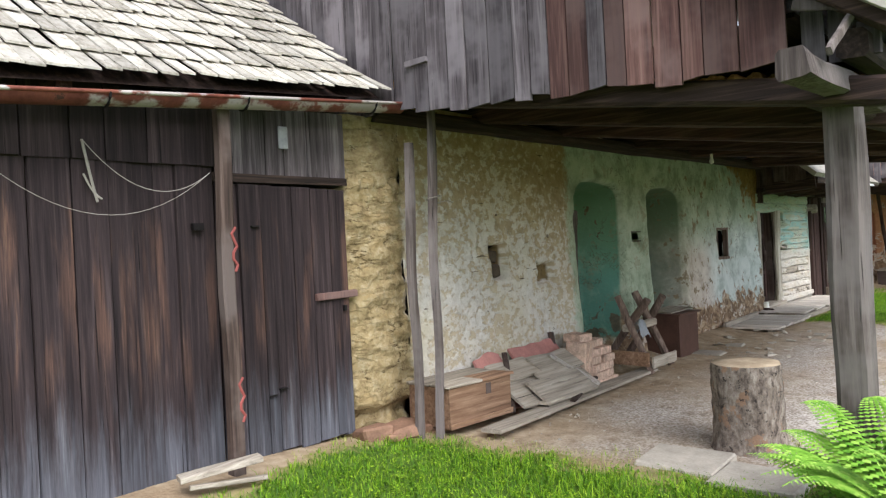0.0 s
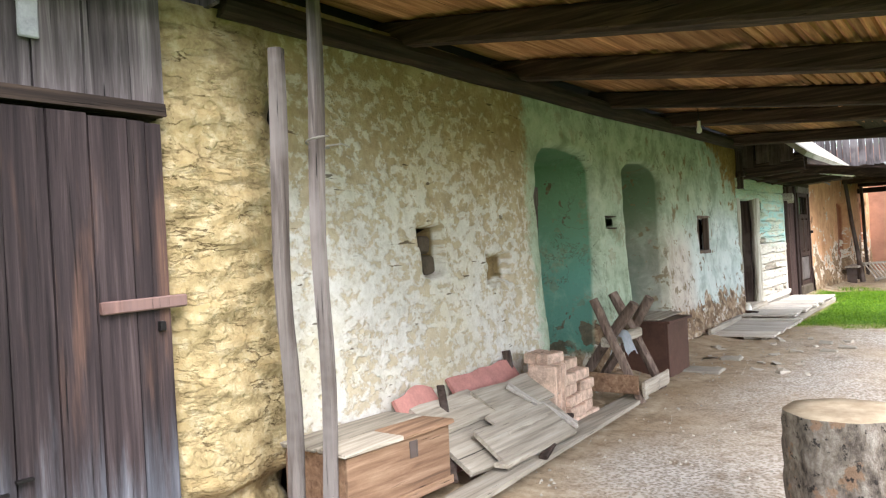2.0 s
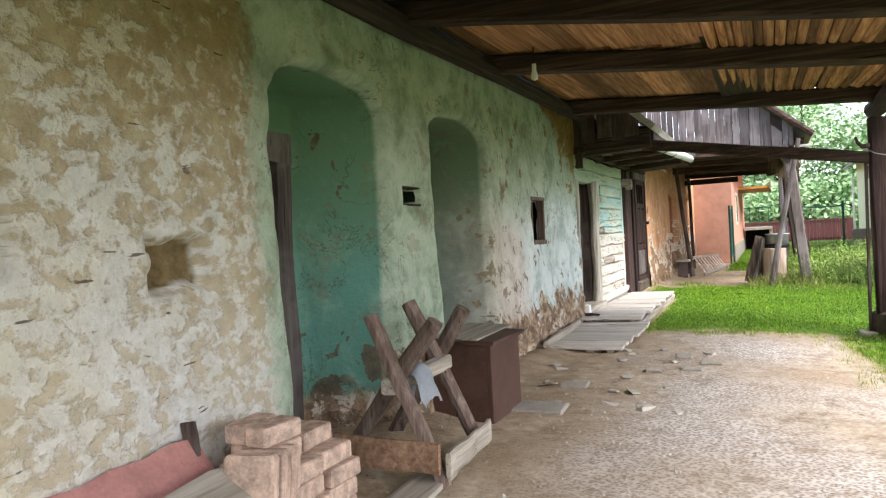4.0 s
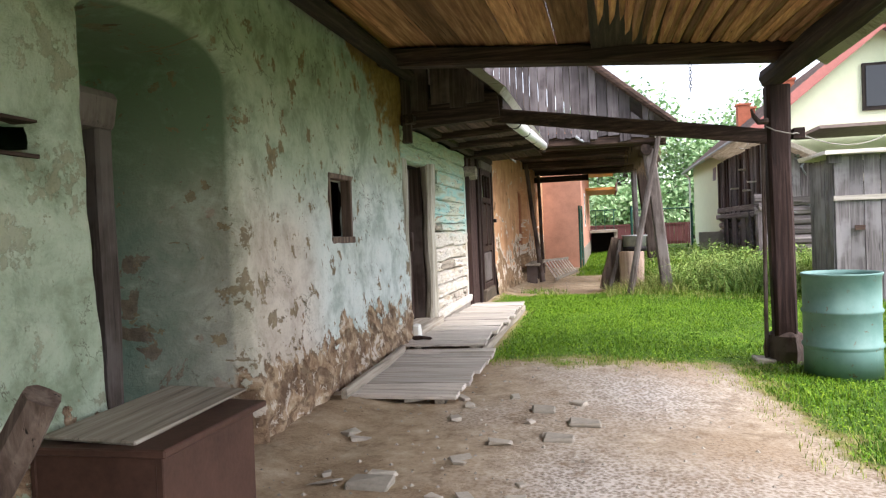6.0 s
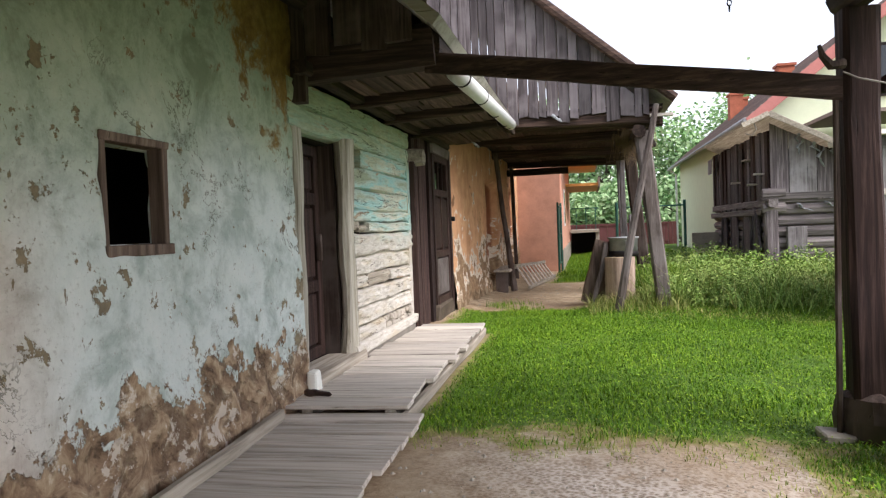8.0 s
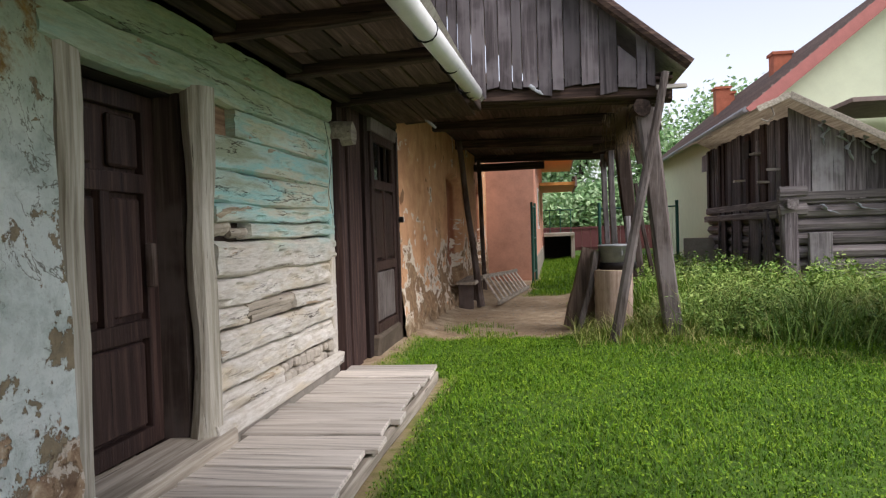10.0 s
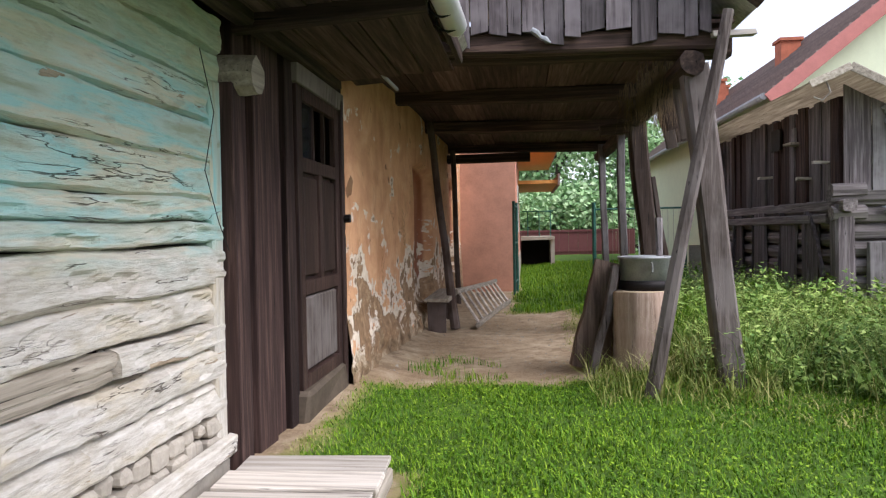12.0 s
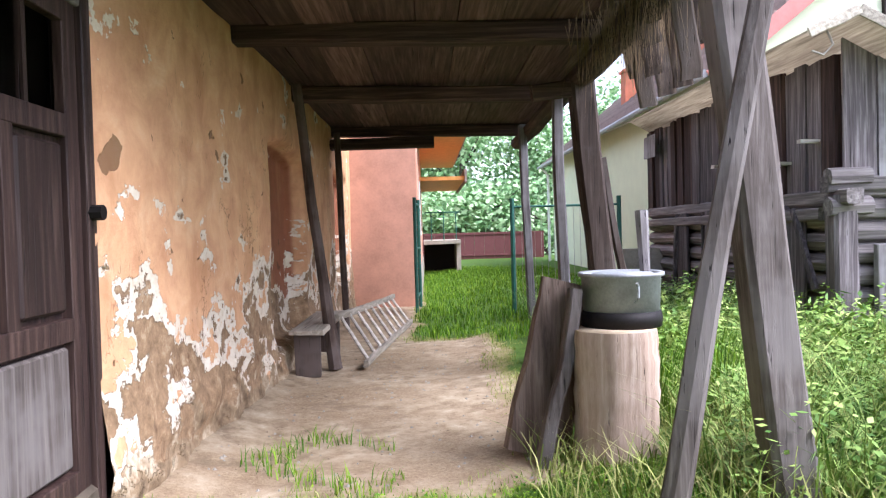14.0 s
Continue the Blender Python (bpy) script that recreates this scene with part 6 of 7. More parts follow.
for a in (24.95, 25.75, 27.0, 28.2):
    part("lower_board", boxm((hx - 0.15, a, 0.1), (hx - 0.12, a + rng.uniform(0.3, 0.55), 1.5 + rng.uniform(-0.1, 0.05)), 0.02), HUT_V, hut)
for yy in (25.2, 26.4, 27.6, 28.8):
    beam("stud", (hx - 0.12, yy, 0.1), (hx - 0.12, yy + rng.uniform(-0.3, 0.3), 1.55), 0.12, 0.06, HUT_V, hut)
for nm, q in (("roof_left", ((0.39, 23.95, 3.24), (0.39, 31.0, 3.31), (-0.06, 31.0, 3.12), (-0.06, 23.95, 3.05))), ("roof_right", ((0.39, 23.95, 3.24), (3.9, 23.95, 1.35), (3.9, 31.0, 1.42), (0.39, 31.0, 3.31)))):
    bm = bmesh.new()
    bm.faces.new([bm.verts.new(p) for p in q])
    bmesh.ops.solidify(bm, geom=bm.faces[:], thickness=0.045)
    part(nm, bm, GREY_Y, hut, "grey boarded roof slope")
beam("bargeboard", (0.39, 23.92, 3.21), (3.9, 23.92, 1.32), 0.03, 0.1, GREY_Y, hut)
beam("bargeboard", (0.39, 23.92, 3.21), (-0.06, 23.92, 3.02), 0.03, 0.09, GREY_Y, hut)
part("hook", tube([(0.16, 24.05, 3.08), (0.19, 24.0, 2.93), (0.1, 24.0, 2.84), (0.0, 24.0, 2.88)], 0.012, 5), WIRE, hut)
for i, (x, z, l, dx) in enumerate(((0.95, 2.86, 0.18, 0.03), (1.02, 2.76, 0.3, -0.03), (1.2, 2.7, 0.22, 0.16), (1.38, 2.62, 0.4, 0.02), (1.55, 2.6, 0.2, 0.1), (1.75, 2.46, 0.3, -0.04), (0.9, 1.58, 0.16, 0.3), (1.4, 1.6, 0.14, 0.35), (1.95, 1.6, 0.4, 0.04))):
    part("plastic_scrap", tube(between((x, hy - 0.16, z), (x + dx, hy - 0.17, z - l), 9, 0, 0.09), [0.03, 0.05, 0.035, 0.06, 0.03, 0.045, 0.02, 0.03, 0.004], 7, 0.8, 0.25, seed=i * 2.3), CLOTH, hut, "torn grey plastic sheeting", True)
# shelf, hatch flap, battens and stubs on the yard side
part("shelf", boxm((hx - 0.24, 25.62, 2.5), (hx - 0.06, 25.92, 2.53), 0.006), GREY_Y, hut)
part("shelf_back", boxm((hx - 0.13, 25.78, 2.53), (hx - 0.1, 25.9, 2.75), 0.006), GREY_V, hut)
# no hole is cut: a near-black panel paints the hatch's shade
part("hatch", boxm((hx - 0.14, 26.35, 2.5), (hx - 0.11, 26.7, 2.82), 0.01), DIM, hut, "dark panel for the shade of a hatch opening")
part("flap", boxm((hx - 0.3, 29.2, 2.5), (hx - 0.27, 29.75, 2.85), 0.02), GREY_V, hut, "slanting pale board flap")
beam("batten", (hx - 0.2, 24.62, 0.7), (hx - 0.18, 25.1, 1.5), 0.05, 0.07, HUT_V, hut)
for y, z in ((25.3, 1.98), (26.9, 2.1), (24.75, 2.15)):
    part("peg", boxm((hx - 0.26, y, z), (hx - 0.05, y + 0.1, z + 0.04), 0.01), GREY_X, hut)
beam("rail", (hx - 0.12, hy + 0.1, 1.44), (hx - 0.12, hb, 1.42), 0.12, 0.13, HUT_Y, hut)
part("stub_board", boxm((0.75, hy - 0.2, 0.1), (1.1, hy - 0.16, 1.15), 0.02, 0.006), GREY_V, hut)

privy = thing("plank_shed", "narrow grey plank shed with a flat roof", "shed")
es = edges(0.52, 1.75, 0.2, 0.2)
for a, b in zip(es[:-1], es[1:]):
    part("board", boxm((a + 0.005, 19.3, 0.0), (b - 0.005, 19.33, 2.22), 0.008), GREY_V, privy)
for y in np.arange(19.33, 20.5, 0.2):
    part("board", boxm((0.5, y, 0.0), (0.53, y + 0.19, 2.2), 0.008), GREY_V, privy)
part("batten", boxm((0.5, 19.26, 1.55), (1.75, 19.3, 1.62), 0.006), GREY_X, privy)
part("lintel", boxm((0.44, 19.24, 2.12), (0.62, 19.36, 2.24), 0.01), GREY_V, privy)
part("latch", boxm((0.78, 19.25, 1.1), (0.92, 19.28, 1.17), 0.004), DARK_X, privy)
part("roof", boxm((0.36, 19.1, 2.24), (2.0, 20.7, 2.31), 0.02), GREY_X, privy)
part("wall", boxm((1.72, 19.33, 0.0), (1.75, 20.5, 2.2)), GREY_V, privy)

# ---- green house behind ----
ghouse = thing("green_house", "pale green rendered house with red trim and tiled roof", "house")
bm = bmesh.new()
pr = ((1.6, -0.2), (7.7, -0.2), (7.7, 4.1), (4.65, 6.48), (1.6, 4.1))
f = [bm.verts.new((x, 29.5 + (1.6 if x < 0 else 0.0), z)) for x, z in pr]
r = [bm.verts.new((x, 46.0, z)) for x, z in pr]
bm.faces.new(f)
bm.faces.new(r[::-1])
for i in range(5):
    bm.faces.new((f[i], r[i], r[(i + 1) % 5], f[(i + 1) % 5]))
bmesh.ops.recalc_face_normals(bm, faces=bm.faces)
part("wall", bm, WALL_GREEN, ghouse)
for sgn in (-1, 1):
    x0 = 4.65 + sgn * 3.5
    bm = bmesh.new()
    bm.faces.new([bm.verts.new(p) for p in ((4.65, 29.1, 6.66), (4.65, 46.4, 6.66), (x0, 46.4, 3.85), (x0, 29.1, 3.85))])
    bmesh.ops.solidify(bm, geom=bm.faces[:], thickness=0.14)
    part("roof", bm, TILE, ghouse, "grey-brown tiled roof slope")
    beam("bargeboard", (4.65, 29.05, 6.52), (x0, 29.05, 3.71), 0.05, 0.26, TRIM_RED, ghouse, "brick-red bargeboard", 0.0, 0.0)
for i in range(18):
    t = (i + 0.5) / 18
    part("tile_course", boxm((4.65 - 3.5 * t - 0.03, 29.08, 6.68 - 2.81 * t - 0.04), (4.65 - 3.5 * t + 0.02, 46.4, 6.68 - 2.81 * t + 0.03)), TILE, ghouse)
part("gutter", tube([(1.1, 29.2, 3.8), (1.1, 46.4, 3.8)], 0.07, 8), ZINC, ghouse)
part("downpipe", tube([(1.4, 45.9, 0.0), (1.4, 45.9, 3.5), (1.12, 45.9, 3.78)], 0.05, 8), WHITE_PVC, ghouse)
wf = part("window", boxm((4.2, 29.42, 4.2), (5.1, 29.5, 5.5)), DIM, ghouse, "upper window with dark frame")
part("pane", boxm((4.28, 29.4, 4.3), (5.02, 29.415, 5.42)), glass, wf)
for x, y in ((3.4, 34.5), (2.9, 39.5), (3.3, 40.6)):
    ch = part("chimney", boxm((x - 0.24, y - 0.24, 5.0), (x + 0.24, y + 0.24, 6.05)), CHIMNEY, ghouse, "red brick chimney")
    part("cap", boxm((x - 0.29, y - 0.29, 6.05), (x + 0.29, y + 0.29, 6.13)), CHIMNEY, ch)
part("lean_to_roof", boxm((2.4, 26.9, 3.5), (8.0, 29.4, 3.58), 0, 0, Matrix.Translation((0, 0, 0))), TILE, ghouse)

# ---- orange house at the end of the passage ----
oh = thing("orange_house", "terracotta house with pink side and pine eaves", "house")
part("front_wall", boxm((-9.5, 31.0, -0.1), (-3.62, 31.2, 4.4)), ORANGE_WALL, oh)
part("side_wall", boxm((-3.8, 31.2, 0.6), (-3.6, 43.0, 4.4)), PINK_WALL, oh)
part("plinth", boxm((-3.82, 31.2, -0.1), (-3.57, 43.0, 0.6)), STONE, oh, "blue-grey plinth")
part("soffit", boxm((-4.0, 31.6, 3.72), (-2.42, 44.0, 3.8), 0, 0), SOFFIT, oh, "pine-boarded eave soffit")
bm = bmesh.new()
bm.faces.new([bm.verts.new(p) for p in ((-2.35, 31.5, 3.82), (-2.35, 44.0, 3.82), (-6.5, 44.0, 6.6), (-6.5, 31.5, 6.6))])
bmesh.ops.solidify(bm, geom=bm.faces[:], thickness=0.12)
part("roof", bm, TILE, oh)
part("porch_roof", boxm((-3.6, 36.5, 2.72), (-2.4, 41.5, 2.82), 0.0, 0.0), SOFFIT, oh, "lower pine porch roof")
part("porch_fascia", boxm((-2.42, 36.4, 2.66), (-2.36, 41.6, 3.0)), TILE, oh)
wf = part("window", boxm((-3.62, 33.5, 1.3), (-3.57, 34.5, 2.5)), WHITE_PVC, oh)
part("pane", boxm((-3.575, 33.6, 1.4), (-3.565, 34.4, 2.4)), glass, wf)
ter = thing("terrace", "concrete terrace over a dark cellar opening", "terrace")
part("slab", boxm((-3.56, 40.6, 0.98), (-2.36, 43.5, 1.1), 0.01), CONCRETE, ter)
part("wall", boxm((-2.5, 40.8, -0.1), (-2.36, 43.5, 0.98)), CONCRETE, ter)
# dark back panel paints the shade inside the cellar opening
part("back_wall", boxm((-3.56, 42.5, -0.1), (-2.5, 42.6, 0.98)), DIM, ter)
for x in (-3.3, -2.9, -2.5):
    part("post", tube([(x, 40.8, 1.1), (x, 40.8, 2.0)], 0.02, 6), GREEN_STEEL, ter)
part("rail", tube([(-3.5, 40.8, 2.0), (-2.4, 40.8, 2.0), (-2.4, 43.4, 2.0)], 0.025, 6), GREEN_STEEL, ter)
leaf = thing("folded_gate_leaf", "green steel gate leaf folded against the wall", "gate")
for y, dx in ((29.5, 0.0), (30.4, 0.05)):
    part("upright", tube([(-3.64 + dx, y, 0.05), (-3.64 + dx, y, 1.95)], 0.03, 7), GREEN_STEEL, leaf)
for z in (0.3, 1.1, 1.85):
    part("rail", tube([(-3.64, 29.5, z), (-3.59, 30.4, z)], 0.02, 6), GREEN_STEEL, leaf)
part("mesh", boxm((-3.63, 29.55, 0.3), (-3.62, 30.35, 1.85)), GREEN_STEEL, leaf)
fence = thing("wire_fence", "green steel posts with wire mesh beside the passage", "fence")
for x in (-2.14, -0.5):
    part("post", tube([(x, 28.6, 0.0), (x, 28.6, 1.85)], 0.035, 8), GREEN_STEEL, fence)
part("rail", tube([(-2.14, 28.6, 1.72), (-0.5, 28.6, 1.72)], 0.02, 6), GREEN_STEEL, fence)
for i in range(16):
    x = -2.1 + i * 0.1
    part("strand", tube([(x, 28.6, 0.1), (x, 28.6, 1.7)], 0.003, 4), WIRE, fence)
part("panel", boxm((-0.2, 29.6, 0.0), (0.5, 29.66, 1.0)), STONE, fence, "grey plank infill")
far_gate = thing("sheet_fence", "maroon sheet metal fence and gate across the yard end", "fence")
for x in np.arange(-4.0, 1.5, 0.45):
    part("sheet", boxm((x, 50.0, -0.1), (x + 0.44, 50.03, 1.3), 0.004), FENCE_RED, far_gate)
for z in (0.25, 1.2):
    part("rail", boxm((-4.0, 49.95, z), (1.5, 50.0, z + 0.06)), FENCE_RED, far_gate)

# ---- trees beyond ----


def tree(name, label, at, h, spread, n, seed):
    r = random.Random(seed)
    t = thing(name, label, "tree", "far trees", at=at)
    part("trunk", tube(between(at, (at[0] + 0.3, at[1], h * 0.75), 8, 0, 0.4), [0.28, 0.25, 0.22, 0.19, 0.15, 0.11, 0.07, 0.03], 8, 0.2), DARK_V, t)
    hubs = []
    for i in range(16):
        a, z = r.random() * 6.28, h * r.uniform(0.25, 0.9)
        q = spread * r.uniform(0.5, 1.0) * (1.1 - 0.55 * abs(z / h - 0.5))
        e = (at[0] + math.cos(a) * q, at[1] + math.sin(a) * q, z + q * 0.3)
        part("limb", tube(between((at[0] + 0.2, at[1], z * 0.8), e, 5, 0, 0.2), [0.09, 0.07, 0.05, 0.03, 0.015], 6), DARK_V, t)
        hubs.append(e)
        hubs.append((at[0] + math.cos(a) * q * 0.5, at[1] + math.sin(a) * q * 0.5, z))
    verts, faces = [], []
    for i in range(n):
        c = hubs[r.randrange(len(hubs))]
        s = spread * 0.24
        p = Vector((c[0] + r.gauss(0, s), c[1] + r.gauss(0, s), c[2] + r.gauss(0, s * 0.7)))
        u = Vector((r.gauss(0, 1), r.gauss(0, 1), r.gauss(0, 0.6))).normalized() * r.uniform(0.1, 0.2)
        v = u.cross(Vector((r.gauss(0, 1), r.gauss(0, 1), r.gauss(0, 1)))).normalized() * 0.1
        k = len(verts)
        verts += [tuple(p - u), tuple(p + v), tuple(p + u), tuple(p - v)]
        faces.append((k, k + 1, k + 2, k + 3))
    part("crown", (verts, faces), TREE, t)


tree("birch_tree", "tall airy green tree behind the fence", (-1.6, 58.0, 0), 10.5, 3.6, 6500, 3)
tree("walnut_tree", "broad green tree behind the fence", (-5.5, 60.0, 0), 7.0, 4.0, 7000, 5)
tree("walnut_tree", "broad green tree behind the fence", (3.0, 62.0, 0), 6.5, 4.0, 7000, 9)
tree("walnut_tree", "broad green tree behind the houses", (4.5, 56.0, 0), 8.5, 3.2, 6000, 11)
tree("walnut_tree", "broad green tree behind the houses", (12.0, 60.0, 0), 9.0, 4.0, 9000, 13)

for x, y, h, sp, sd in ((-3.4, 53.5, 3.0, 2.6, 21), (-0.4, 54.0, 3.4, 2.6, 23), (2.4, 53.6, 2.8, 2.4, 25)):
    tree("shrub", "leafy green shrub behind the sheet fence", (x, y, 0), h, sp, 5000, sd)

# ---- fern beside the block ----
fern = thing("fern", "bright green fern clump growing beside the block", "fern", at=(-0.75, 4.1, height(-0.75, 4.1)))
fr = random.Random(4)
for i in range(30):
    a = 2 * math.pi * i / 30 + fr.uniform(-0.2, 0.2)
    L, rise = fr.uniform(0.8, 1.1), fr.uniform(0.65, 1.2)
    verts, faces = [], []
    prev = None
    for k in range(34):
        t = k / 33
        d = L * t * (0.75 + 0.25 * (1 - rise))
        p = Vector((-0.75 + math.cos(a) * d, 4.1 + math.sin(a) * d, height(-0.75, 4.1) + rise * (1.55 * t - 0.95 * t * t)))
        side = Vector((-math.sin(a), math.cos(a), 0))
        fwd = Vector((math.cos(a), math.sin(a), 0.2))
        if prev is not None:
            b = len(verts)
            w = side * 0.004
            verts += [tuple(prev - w), tuple(prev + w), tuple(p + w), tuple(p - w)]
            faces.append((b, b + 1, b + 2, b + 3))
        if k > 3:
            ll = 0.15 * math.sin(math.pi * min(1.0, 0.18 + 0.82 * t)) + 0.01
            for sg in (-1, 1):
                tip = p + side * sg * ll + fwd * ll * 0.35 - Vector((0, 0, ll * 0.25))
                for q in range(5):
                    c = p.lerp(tip, (q + 0.5) / 5)
                    s2 = (tip - p).normalized() * ll * 0.13
                    f2 = fwd * ll * 0.17 * (1.25 - q * 0.18)
                    b = len(verts)
                    verts += [tuple(c - s2), tuple(c + f2), tuple(c + s2), tuple(c - f2)]
                    faces.append((b, b + 1, b + 2, b + 3))
        prev = p
    part("frond", (verts, faces), FERN, fern)


# ---- grass and weeds ----
def blades(name, label, n, area, hlo, hhi, width, material, keep, seed, lean=0.45):
    r = np.random.RandomState(seed)
    x0, x1, y0, y1 = area
    verts, faces = [], []
    xs, ys = r.uniform(x0, x1, n), r.uniform(y0, y1, n)
    hs, ang, ln = r.uniform(hlo, hhi, n), r.uniform(0, 6.283, n), r.uniform(0.1, lean, n)
    for i in range(n):
        x, y = float(xs[i]), float(ys[i])
        if not keep(x, y, r):
            continue
        z, h = height(x, y) - 0.005, float(hs[i]) * (1.0 + 0.8 * nz(x * 1.3, y * 1.3, 8))
        ca, sa = math.cos(ang[i]), math.sin(ang[i])
        w, l = width * (0.7 + 0.6 * ln[i]), float(ln[i]) * h
        k = len(verts)
        verts += [(x - sa * w, y + ca * w, z), (x + sa * w, y - ca * w, z), (x + ca * l * 0.4 + sa * w * 0.7, y + sa * l * 0.4 - ca * w * 0.7, z + h * 0.6),
                  (x + ca * l * 0.4 - sa * w * 0.7, y + sa * l * 0.4 + ca * w * 0.7, z + h * 0.6), (x + ca * l * 1.3, y + sa * l * 1.3, z + h)]
        faces += [(k, k + 1, k + 2, k + 3), (k + 3, k + 2, k + 4)]
    return tagged(part(name, (verts, faces), material), label, "grass", "", "stuff")


def on_lawn(x, y, r):
    return bare(x, y) < r.uniform(0.1, 0.7) and not (x < -4.1 and y < 18.9 and y > 12.3)


def weedy(x, y, r):
    e = min(x + 2.15 + 0.3 * nz(x * 2, y * 2), y - 20.4 - 0.5 * nz(x * 1.3, y) + 0.5 * max(0, x + 1.2), 29.3 - y)
    return e > r.uniform(0.0, 0.5) and not (x > 0.35 and y > 24.2)


blades("lawn_grass", "short bright green lawn grass", 120000, (-4.85, 0.6, 14.0, 21.8), 0.02, 0.05, 0.0035, LAWN, on_lawn, 1, 1.1)
blades("lawn_grass", "short bright green lawn grass", 50000, (-2.6, 0.8, 8.0, 14.4), 0.02, 0.05, 0.0035, LAWN, on_lawn, 2, 1.1)
blades("lawn_grass", "short bright green lawn grass", 60000, (-4.9, 0.6, 1.2, 5.6), 0.025, 0.06, 0.0035, LAWN, on_lawn, 3, 1.1)
blades("lawn_grass", "bright green grass strip behind the passage", 30000, (-3.8, 0.5, 26.0, 42.0), 0.05, 0.12, 0.007, LAWN, on_lawn, 4)
blades("lawn_grass", "short bright green lawn grass", 30000, (0.6, 6.0, 12.0, 24.0), 0.05, 0.12, 0.008, LAWN, on_lawn, 5)
edge_keep = lambda x, y, r: 0.12 < bare(x, y) < 0.95 and r.uniform() < 0.75 and not (x < -4.05 and 12.3 < y < 19.2)
blades("edge_grass", "sparse half-dry grass at the lawn edge", 110000, (-4.9, -0.8, 3.0, 27.0), 0.015, 0.05, 0.003, DRYGRASS, edge_keep, 6, 0.9)
blades("weeds", "tall overgrown weeds and grass", 16000, (-2.3, 2.6, 20.2, 29.0), 0.08, 0.5, 0.0045, WEED, weedy, 7, 1.4)
blades("dry_grass", "arching half-dry grass among the weeds", 5000, (-2.0, 2.6, 20.4, 26.0), 0.15, 0.62, 0.0028, DRYGRASS, weedy, 17, 1.5)
blades("thatch", "flattened dry grass before the weeds", 9000, (-2.2, 2.4, 19.4, 21.4), 0.015, 0.07, 0.004, DRYGRASS, lambda x, y, r: abs(y - 20.35 + 0.5 * max(0, x + 1.2) - 0.5 * nz(x * 1.3, y)) < r.uniform(0.1, 0.5), 18, 1.6)
blades("dry_stalks", "dry grass stalks round the posts", 2600, (-2.9, -1.5, 20.4, 22.4), 0.05, 0.3, 0.004, DRYGRASS, lambda x, y, r: r.uniform() < 0.6, 8, 1.3)
blades("wall_grass", "tufts of grass in the trodden earth", 900, (-4.6, -3.6, 21.3, 22.6), 0.04, 0.12, 0.004, LAWN, lambda x, y, r: nz(x * 2.2, y * 2.2, 5) > 0.15, 9, 0.8)

def grass_mounds(name, label, material, spots, seed):
    """Arching tufts, their blades leaning out from the middle."""
    r = random.Random(seed)
    verts, faces = [], []
    for cx, cy, rad, tall, n in spots:
        for i in range(n):
            a, d = r.random() * 6.283, rad * math.sqrt(r.random()) * 0.6
            ca, sa = math.cos(a), math.sin(a)
            x, y = cx + ca * d, cy + sa * d
            z, h, out, w = height(x, y) - 0.01, tall * r.uniform(0.55, 1.05), rad * r.uniform(0.3, 1.1), r.uniform(0.0025, 0.005)
            k = len(verts)
            for t in (0.0, 0.45, 0.8):
                q, zz, ww = out * t * t, z + h * (1.5 * t - 0.55 * t * t), w * (1.0 - 0.5 * t)
                verts += [(x + ca * q - sa * ww, y + sa * q + ca * ww, zz), (x + ca * q + sa * ww, y + sa * q - ca * ww, zz)]
            verts.append((x + ca * out * 1.25, y + sa * out * 1.25, z + h * 0.82))
            faces += [(k, k + 1, k + 3, k + 2), (k + 2, k + 3, k + 5, k + 4), (k + 4, k + 5, k + 6)]
    return tagged(part(name, (verts, faces), material), label, "grass", "", "stuff")


mr = random.Random(41)
mounds = []
while len(mounds) < 46:
    x, y = mr.uniform(-1.7, 2.3), mr.uniform(20.3, 24.6)
    if y > 20.7 - 0.5 * max(0, x + 1.2) + 0.2 and not (x > 0.3 and y > 24.1):
        mounds.append((x, y, mr.uniform(0.2, 0.45), mr.uniform(0.3, 0.62), 210))
grass_mounds("grass_tufts", "light green arching grass tufts among the weeds", WEED, mounds[:30], 5)
grass_mounds("grass_tufts", "half-dry arching grass tufts among the weeds", DRYGRASS, mounds[30:], 6)
grass_mounds("grass_tufts", "tall fresh grass behind the log stand", LAWN, [(-2.0 + 0.14 * i, 22.3 + 0.5 * (i % 3), 0.25, 0.6, 150) for i in range(6)], 8)

lv, lf = [], []
lr = random.Random(12)
for i in range(48000):
    x, y = lr.uniform(-2.1, 2.5), lr.uniform(20.6, 29.0)
    if not weedy(x, y, np.random) or nz(x * 1.4, y * 1.4, 17) < -0.05:
        continue
    p = Vector((x, y, height(x, y) + lr.uniform(0.04, 0.25 + 0.45 * (0.5 + nz(x * 1.1, y * 1.1, 8)))))
    u = Vector((lr.gauss(0, 1), lr.gauss(0, 1), lr.gauss(0, 0.4))).normalized() * lr.uniform(0.014, 0.034)
    v = u.cross(Vector((lr.gauss(0, 0.4), lr.gauss(0, 0.4), 1))).normalized() * u.length * 0.55
    k = len(lv)
    lv += [tuple(p - u), tuple(p + v), tuple(p + u), tuple(p - v)]
    lf.append((k, k + 1, k + 2, k + 3))
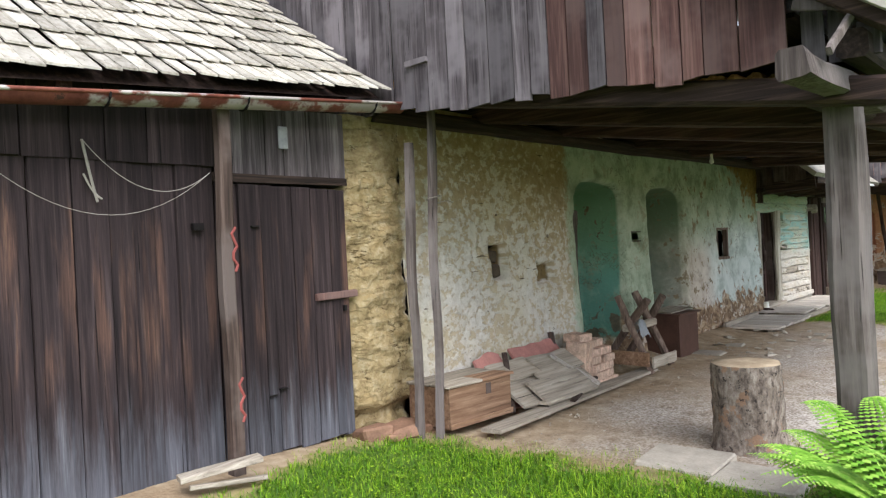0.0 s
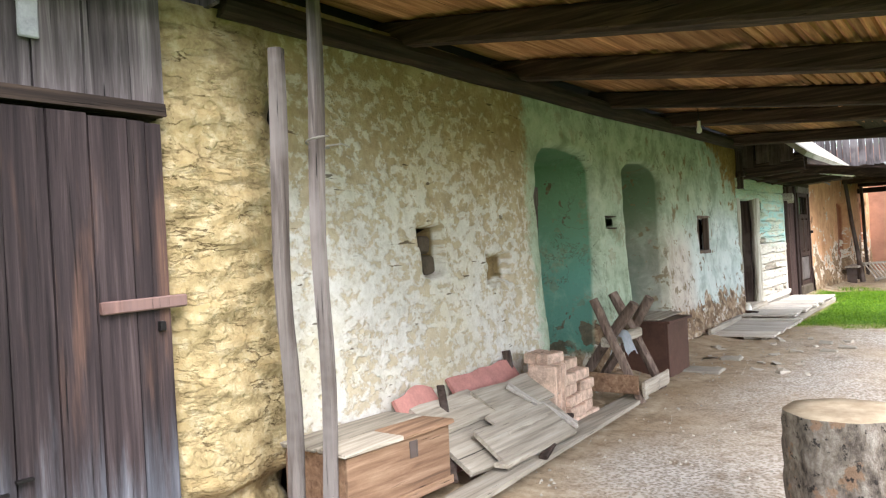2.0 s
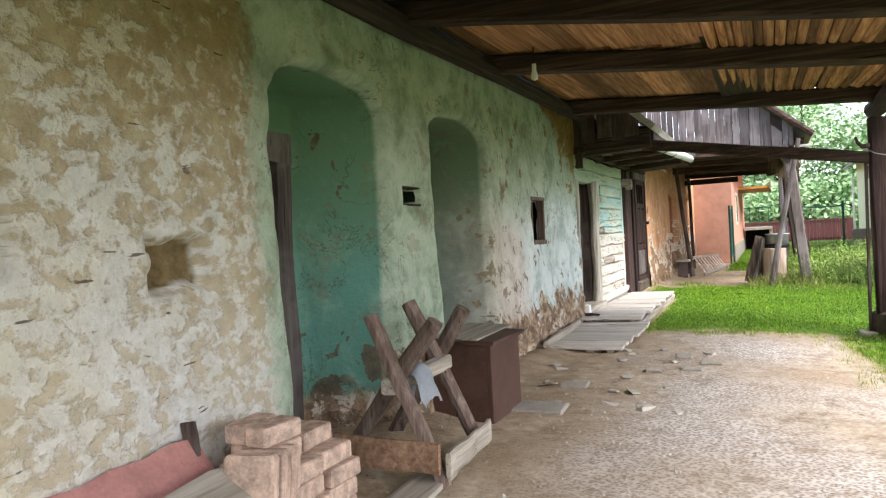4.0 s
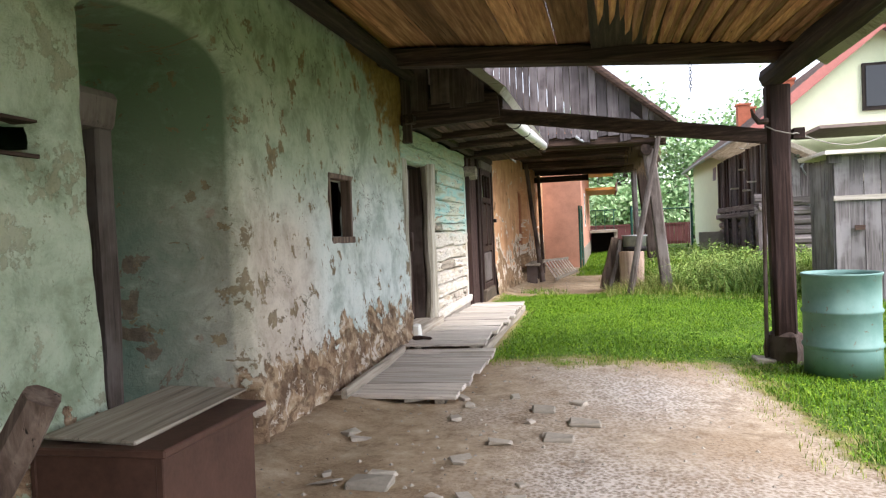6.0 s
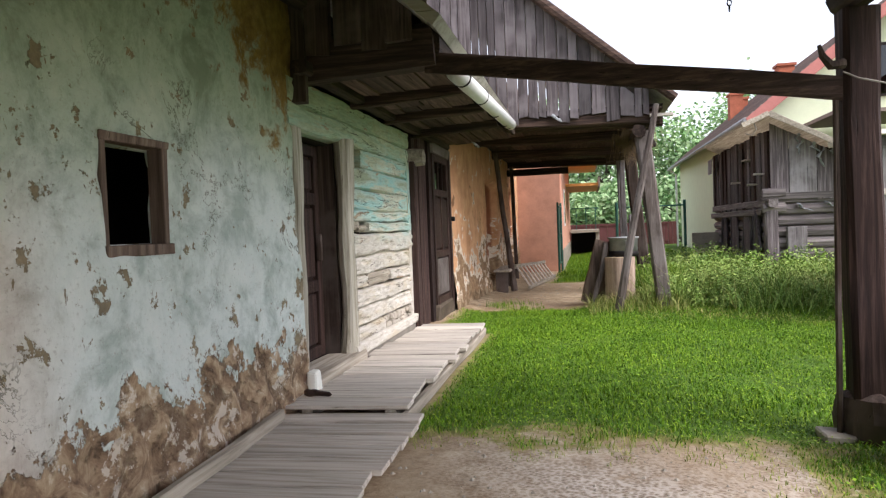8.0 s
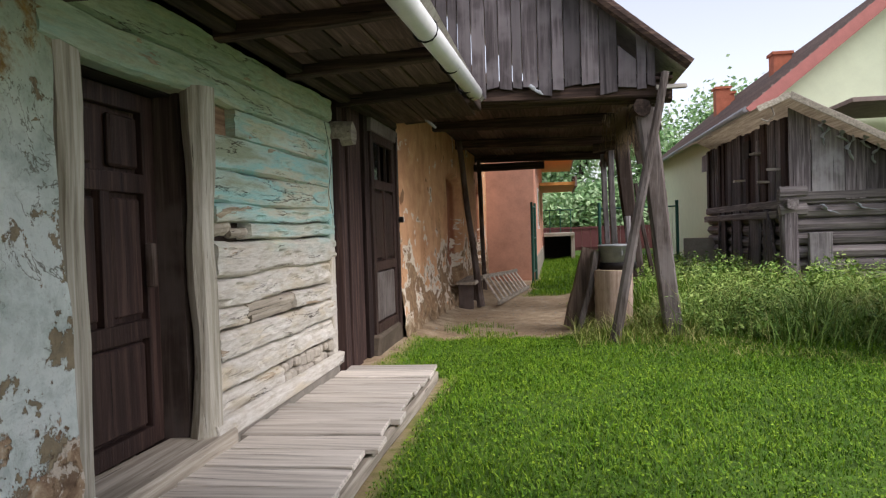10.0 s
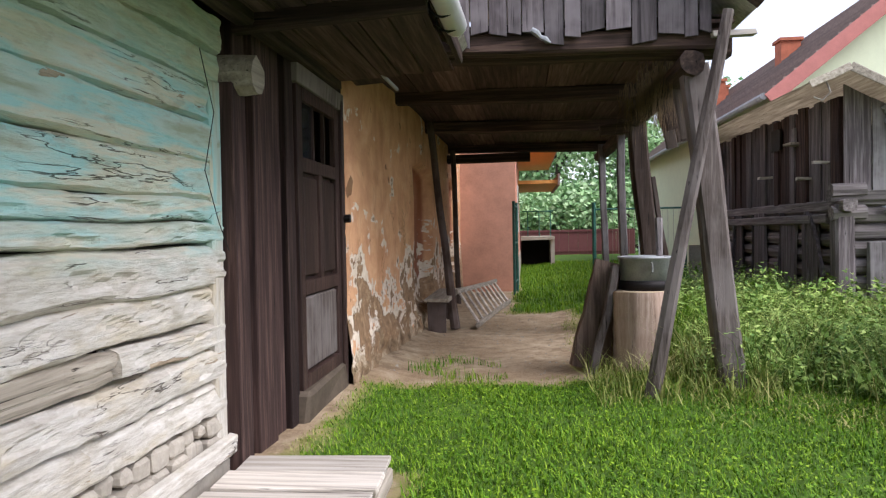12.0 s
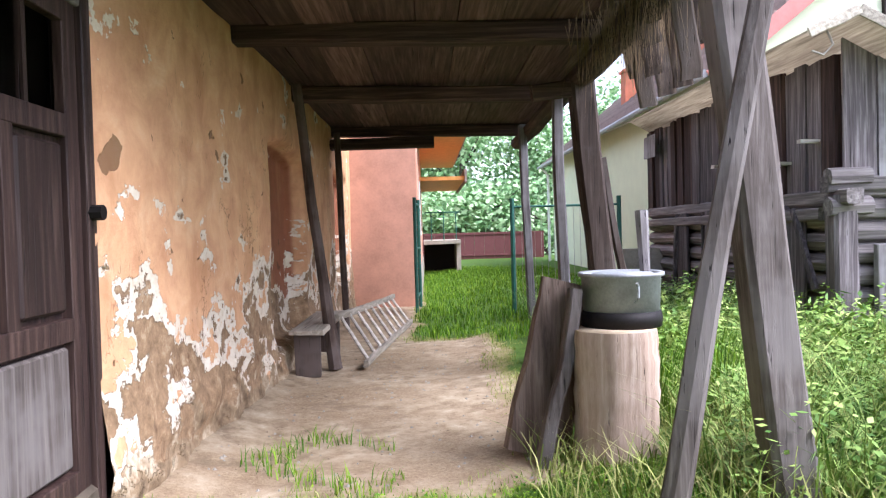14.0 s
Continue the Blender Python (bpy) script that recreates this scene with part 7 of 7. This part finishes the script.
for i in range(620):
    # bushy heads of nettle and ground elder, higher towards the hut
    x, y = lr.uniform(-2.0, 2.4), lr.uniform(20.6, 26.5)
    if not weedy(x, y, np.random):
        continue
    back = sstep(20.6, 23.2, y + 0.3 * x)
    r0, h0 = lr.uniform(0.1, 0.3), lr.uniform(0.12, 0.3) + back * lr.uniform(0.1, 0.55)
    size = lr.choice((0.6, 0.8, 1.0, 1.5))
    for j in range(130):
        d = Vector((lr.gauss(0, 1), lr.gauss(0, 1), abs(lr.gauss(0, 1)))).normalized() * lr.uniform(0.6, 1.05)
        p = Vector((x + d.x * r0, y + d.y * r0, height(x, y) + 0.03 + d.z * h0))
        u = Vector((d.x + lr.gauss(0, 0.6), d.y + lr.gauss(0, 0.6), lr.gauss(-0.1, 0.4))).normalized() * lr.uniform(0.016, 0.036) * size
        v = u.cross(Vector((lr.gauss(0, 0.4), lr.gauss(0, 0.4), 1))).normalized() * u.length * lr.choice((0.3, 0.5, 0.6))
        k = len(lv)
        lv += [tuple(p - u), tuple(p + v), tuple(p + u), tuple(p - v)]
        lf.append((k, k + 1, k + 2, k + 3))
tagged(part("weed_leaves", (lv, lf), WEED), "broad nettle leaves among the tall weeds", "weeds", "", "stuff")

kv, kf = [], []
kr = np.random.RandomState(31)
for i in range(46000):
    x, y = kr.uniform(-4.3, 0.4), kr.uniform(8.5, 21.8) if i % 3 else kr.uniform(1.5, 5.4)
    if not on_lawn(x, y, kr):
        continue
    s, z, a = kr.uniform(0.006, 0.013), height(x, y) + kr.uniform(0.015, 0.045), kr.uniform(0, 6.28)
    k = len(kv)
    for j in range(4):
        kv.append((x + s * math.cos(a + j * 1.57), y + s * math.sin(a + j * 1.57), z + kr.uniform(-0.006, 0.006)))
    kf.append((k, k + 1, k + 2, k + 3))
tagged(part("clover", (kv, kf), LAWN), "small clover leaves in the lawn", "clover", "", "stuff")

# stone crumbs and chips on the trodden ground
cv, cf = [], []
for i in range(1500):
    x, y = lr.uniform(-4.8, -2.0), lr.uniform(4.8, 14.5) if i % 4 else lr.uniform(21.5, 26.5)
    if bare(x, y) < 0.8:
        continue
    s, z, a = lr.uniform(0.006, 0.022), height(x, y), lr.random() * 6
    k = len(cv)
    for j in range(4):
        cv.append((x + s * math.cos(a + j * 1.57) * lr.uniform(0.7, 1.3), y + s * math.sin(a + j * 1.57) * lr.uniform(0.7, 1.3), z - 0.004))
    cv.append((x, y, z + s * 0.7))
    cf += [(k, k + 1, k + 4), (k + 1, k + 2, k + 4), (k + 2, k + 3, k + 4), (k + 3, k, k + 4)]
tagged(part("gravel_crumbs", (cv, cf), STONE), "loose grit and stone crumbs on the earth", "gravel", "", "stuff")
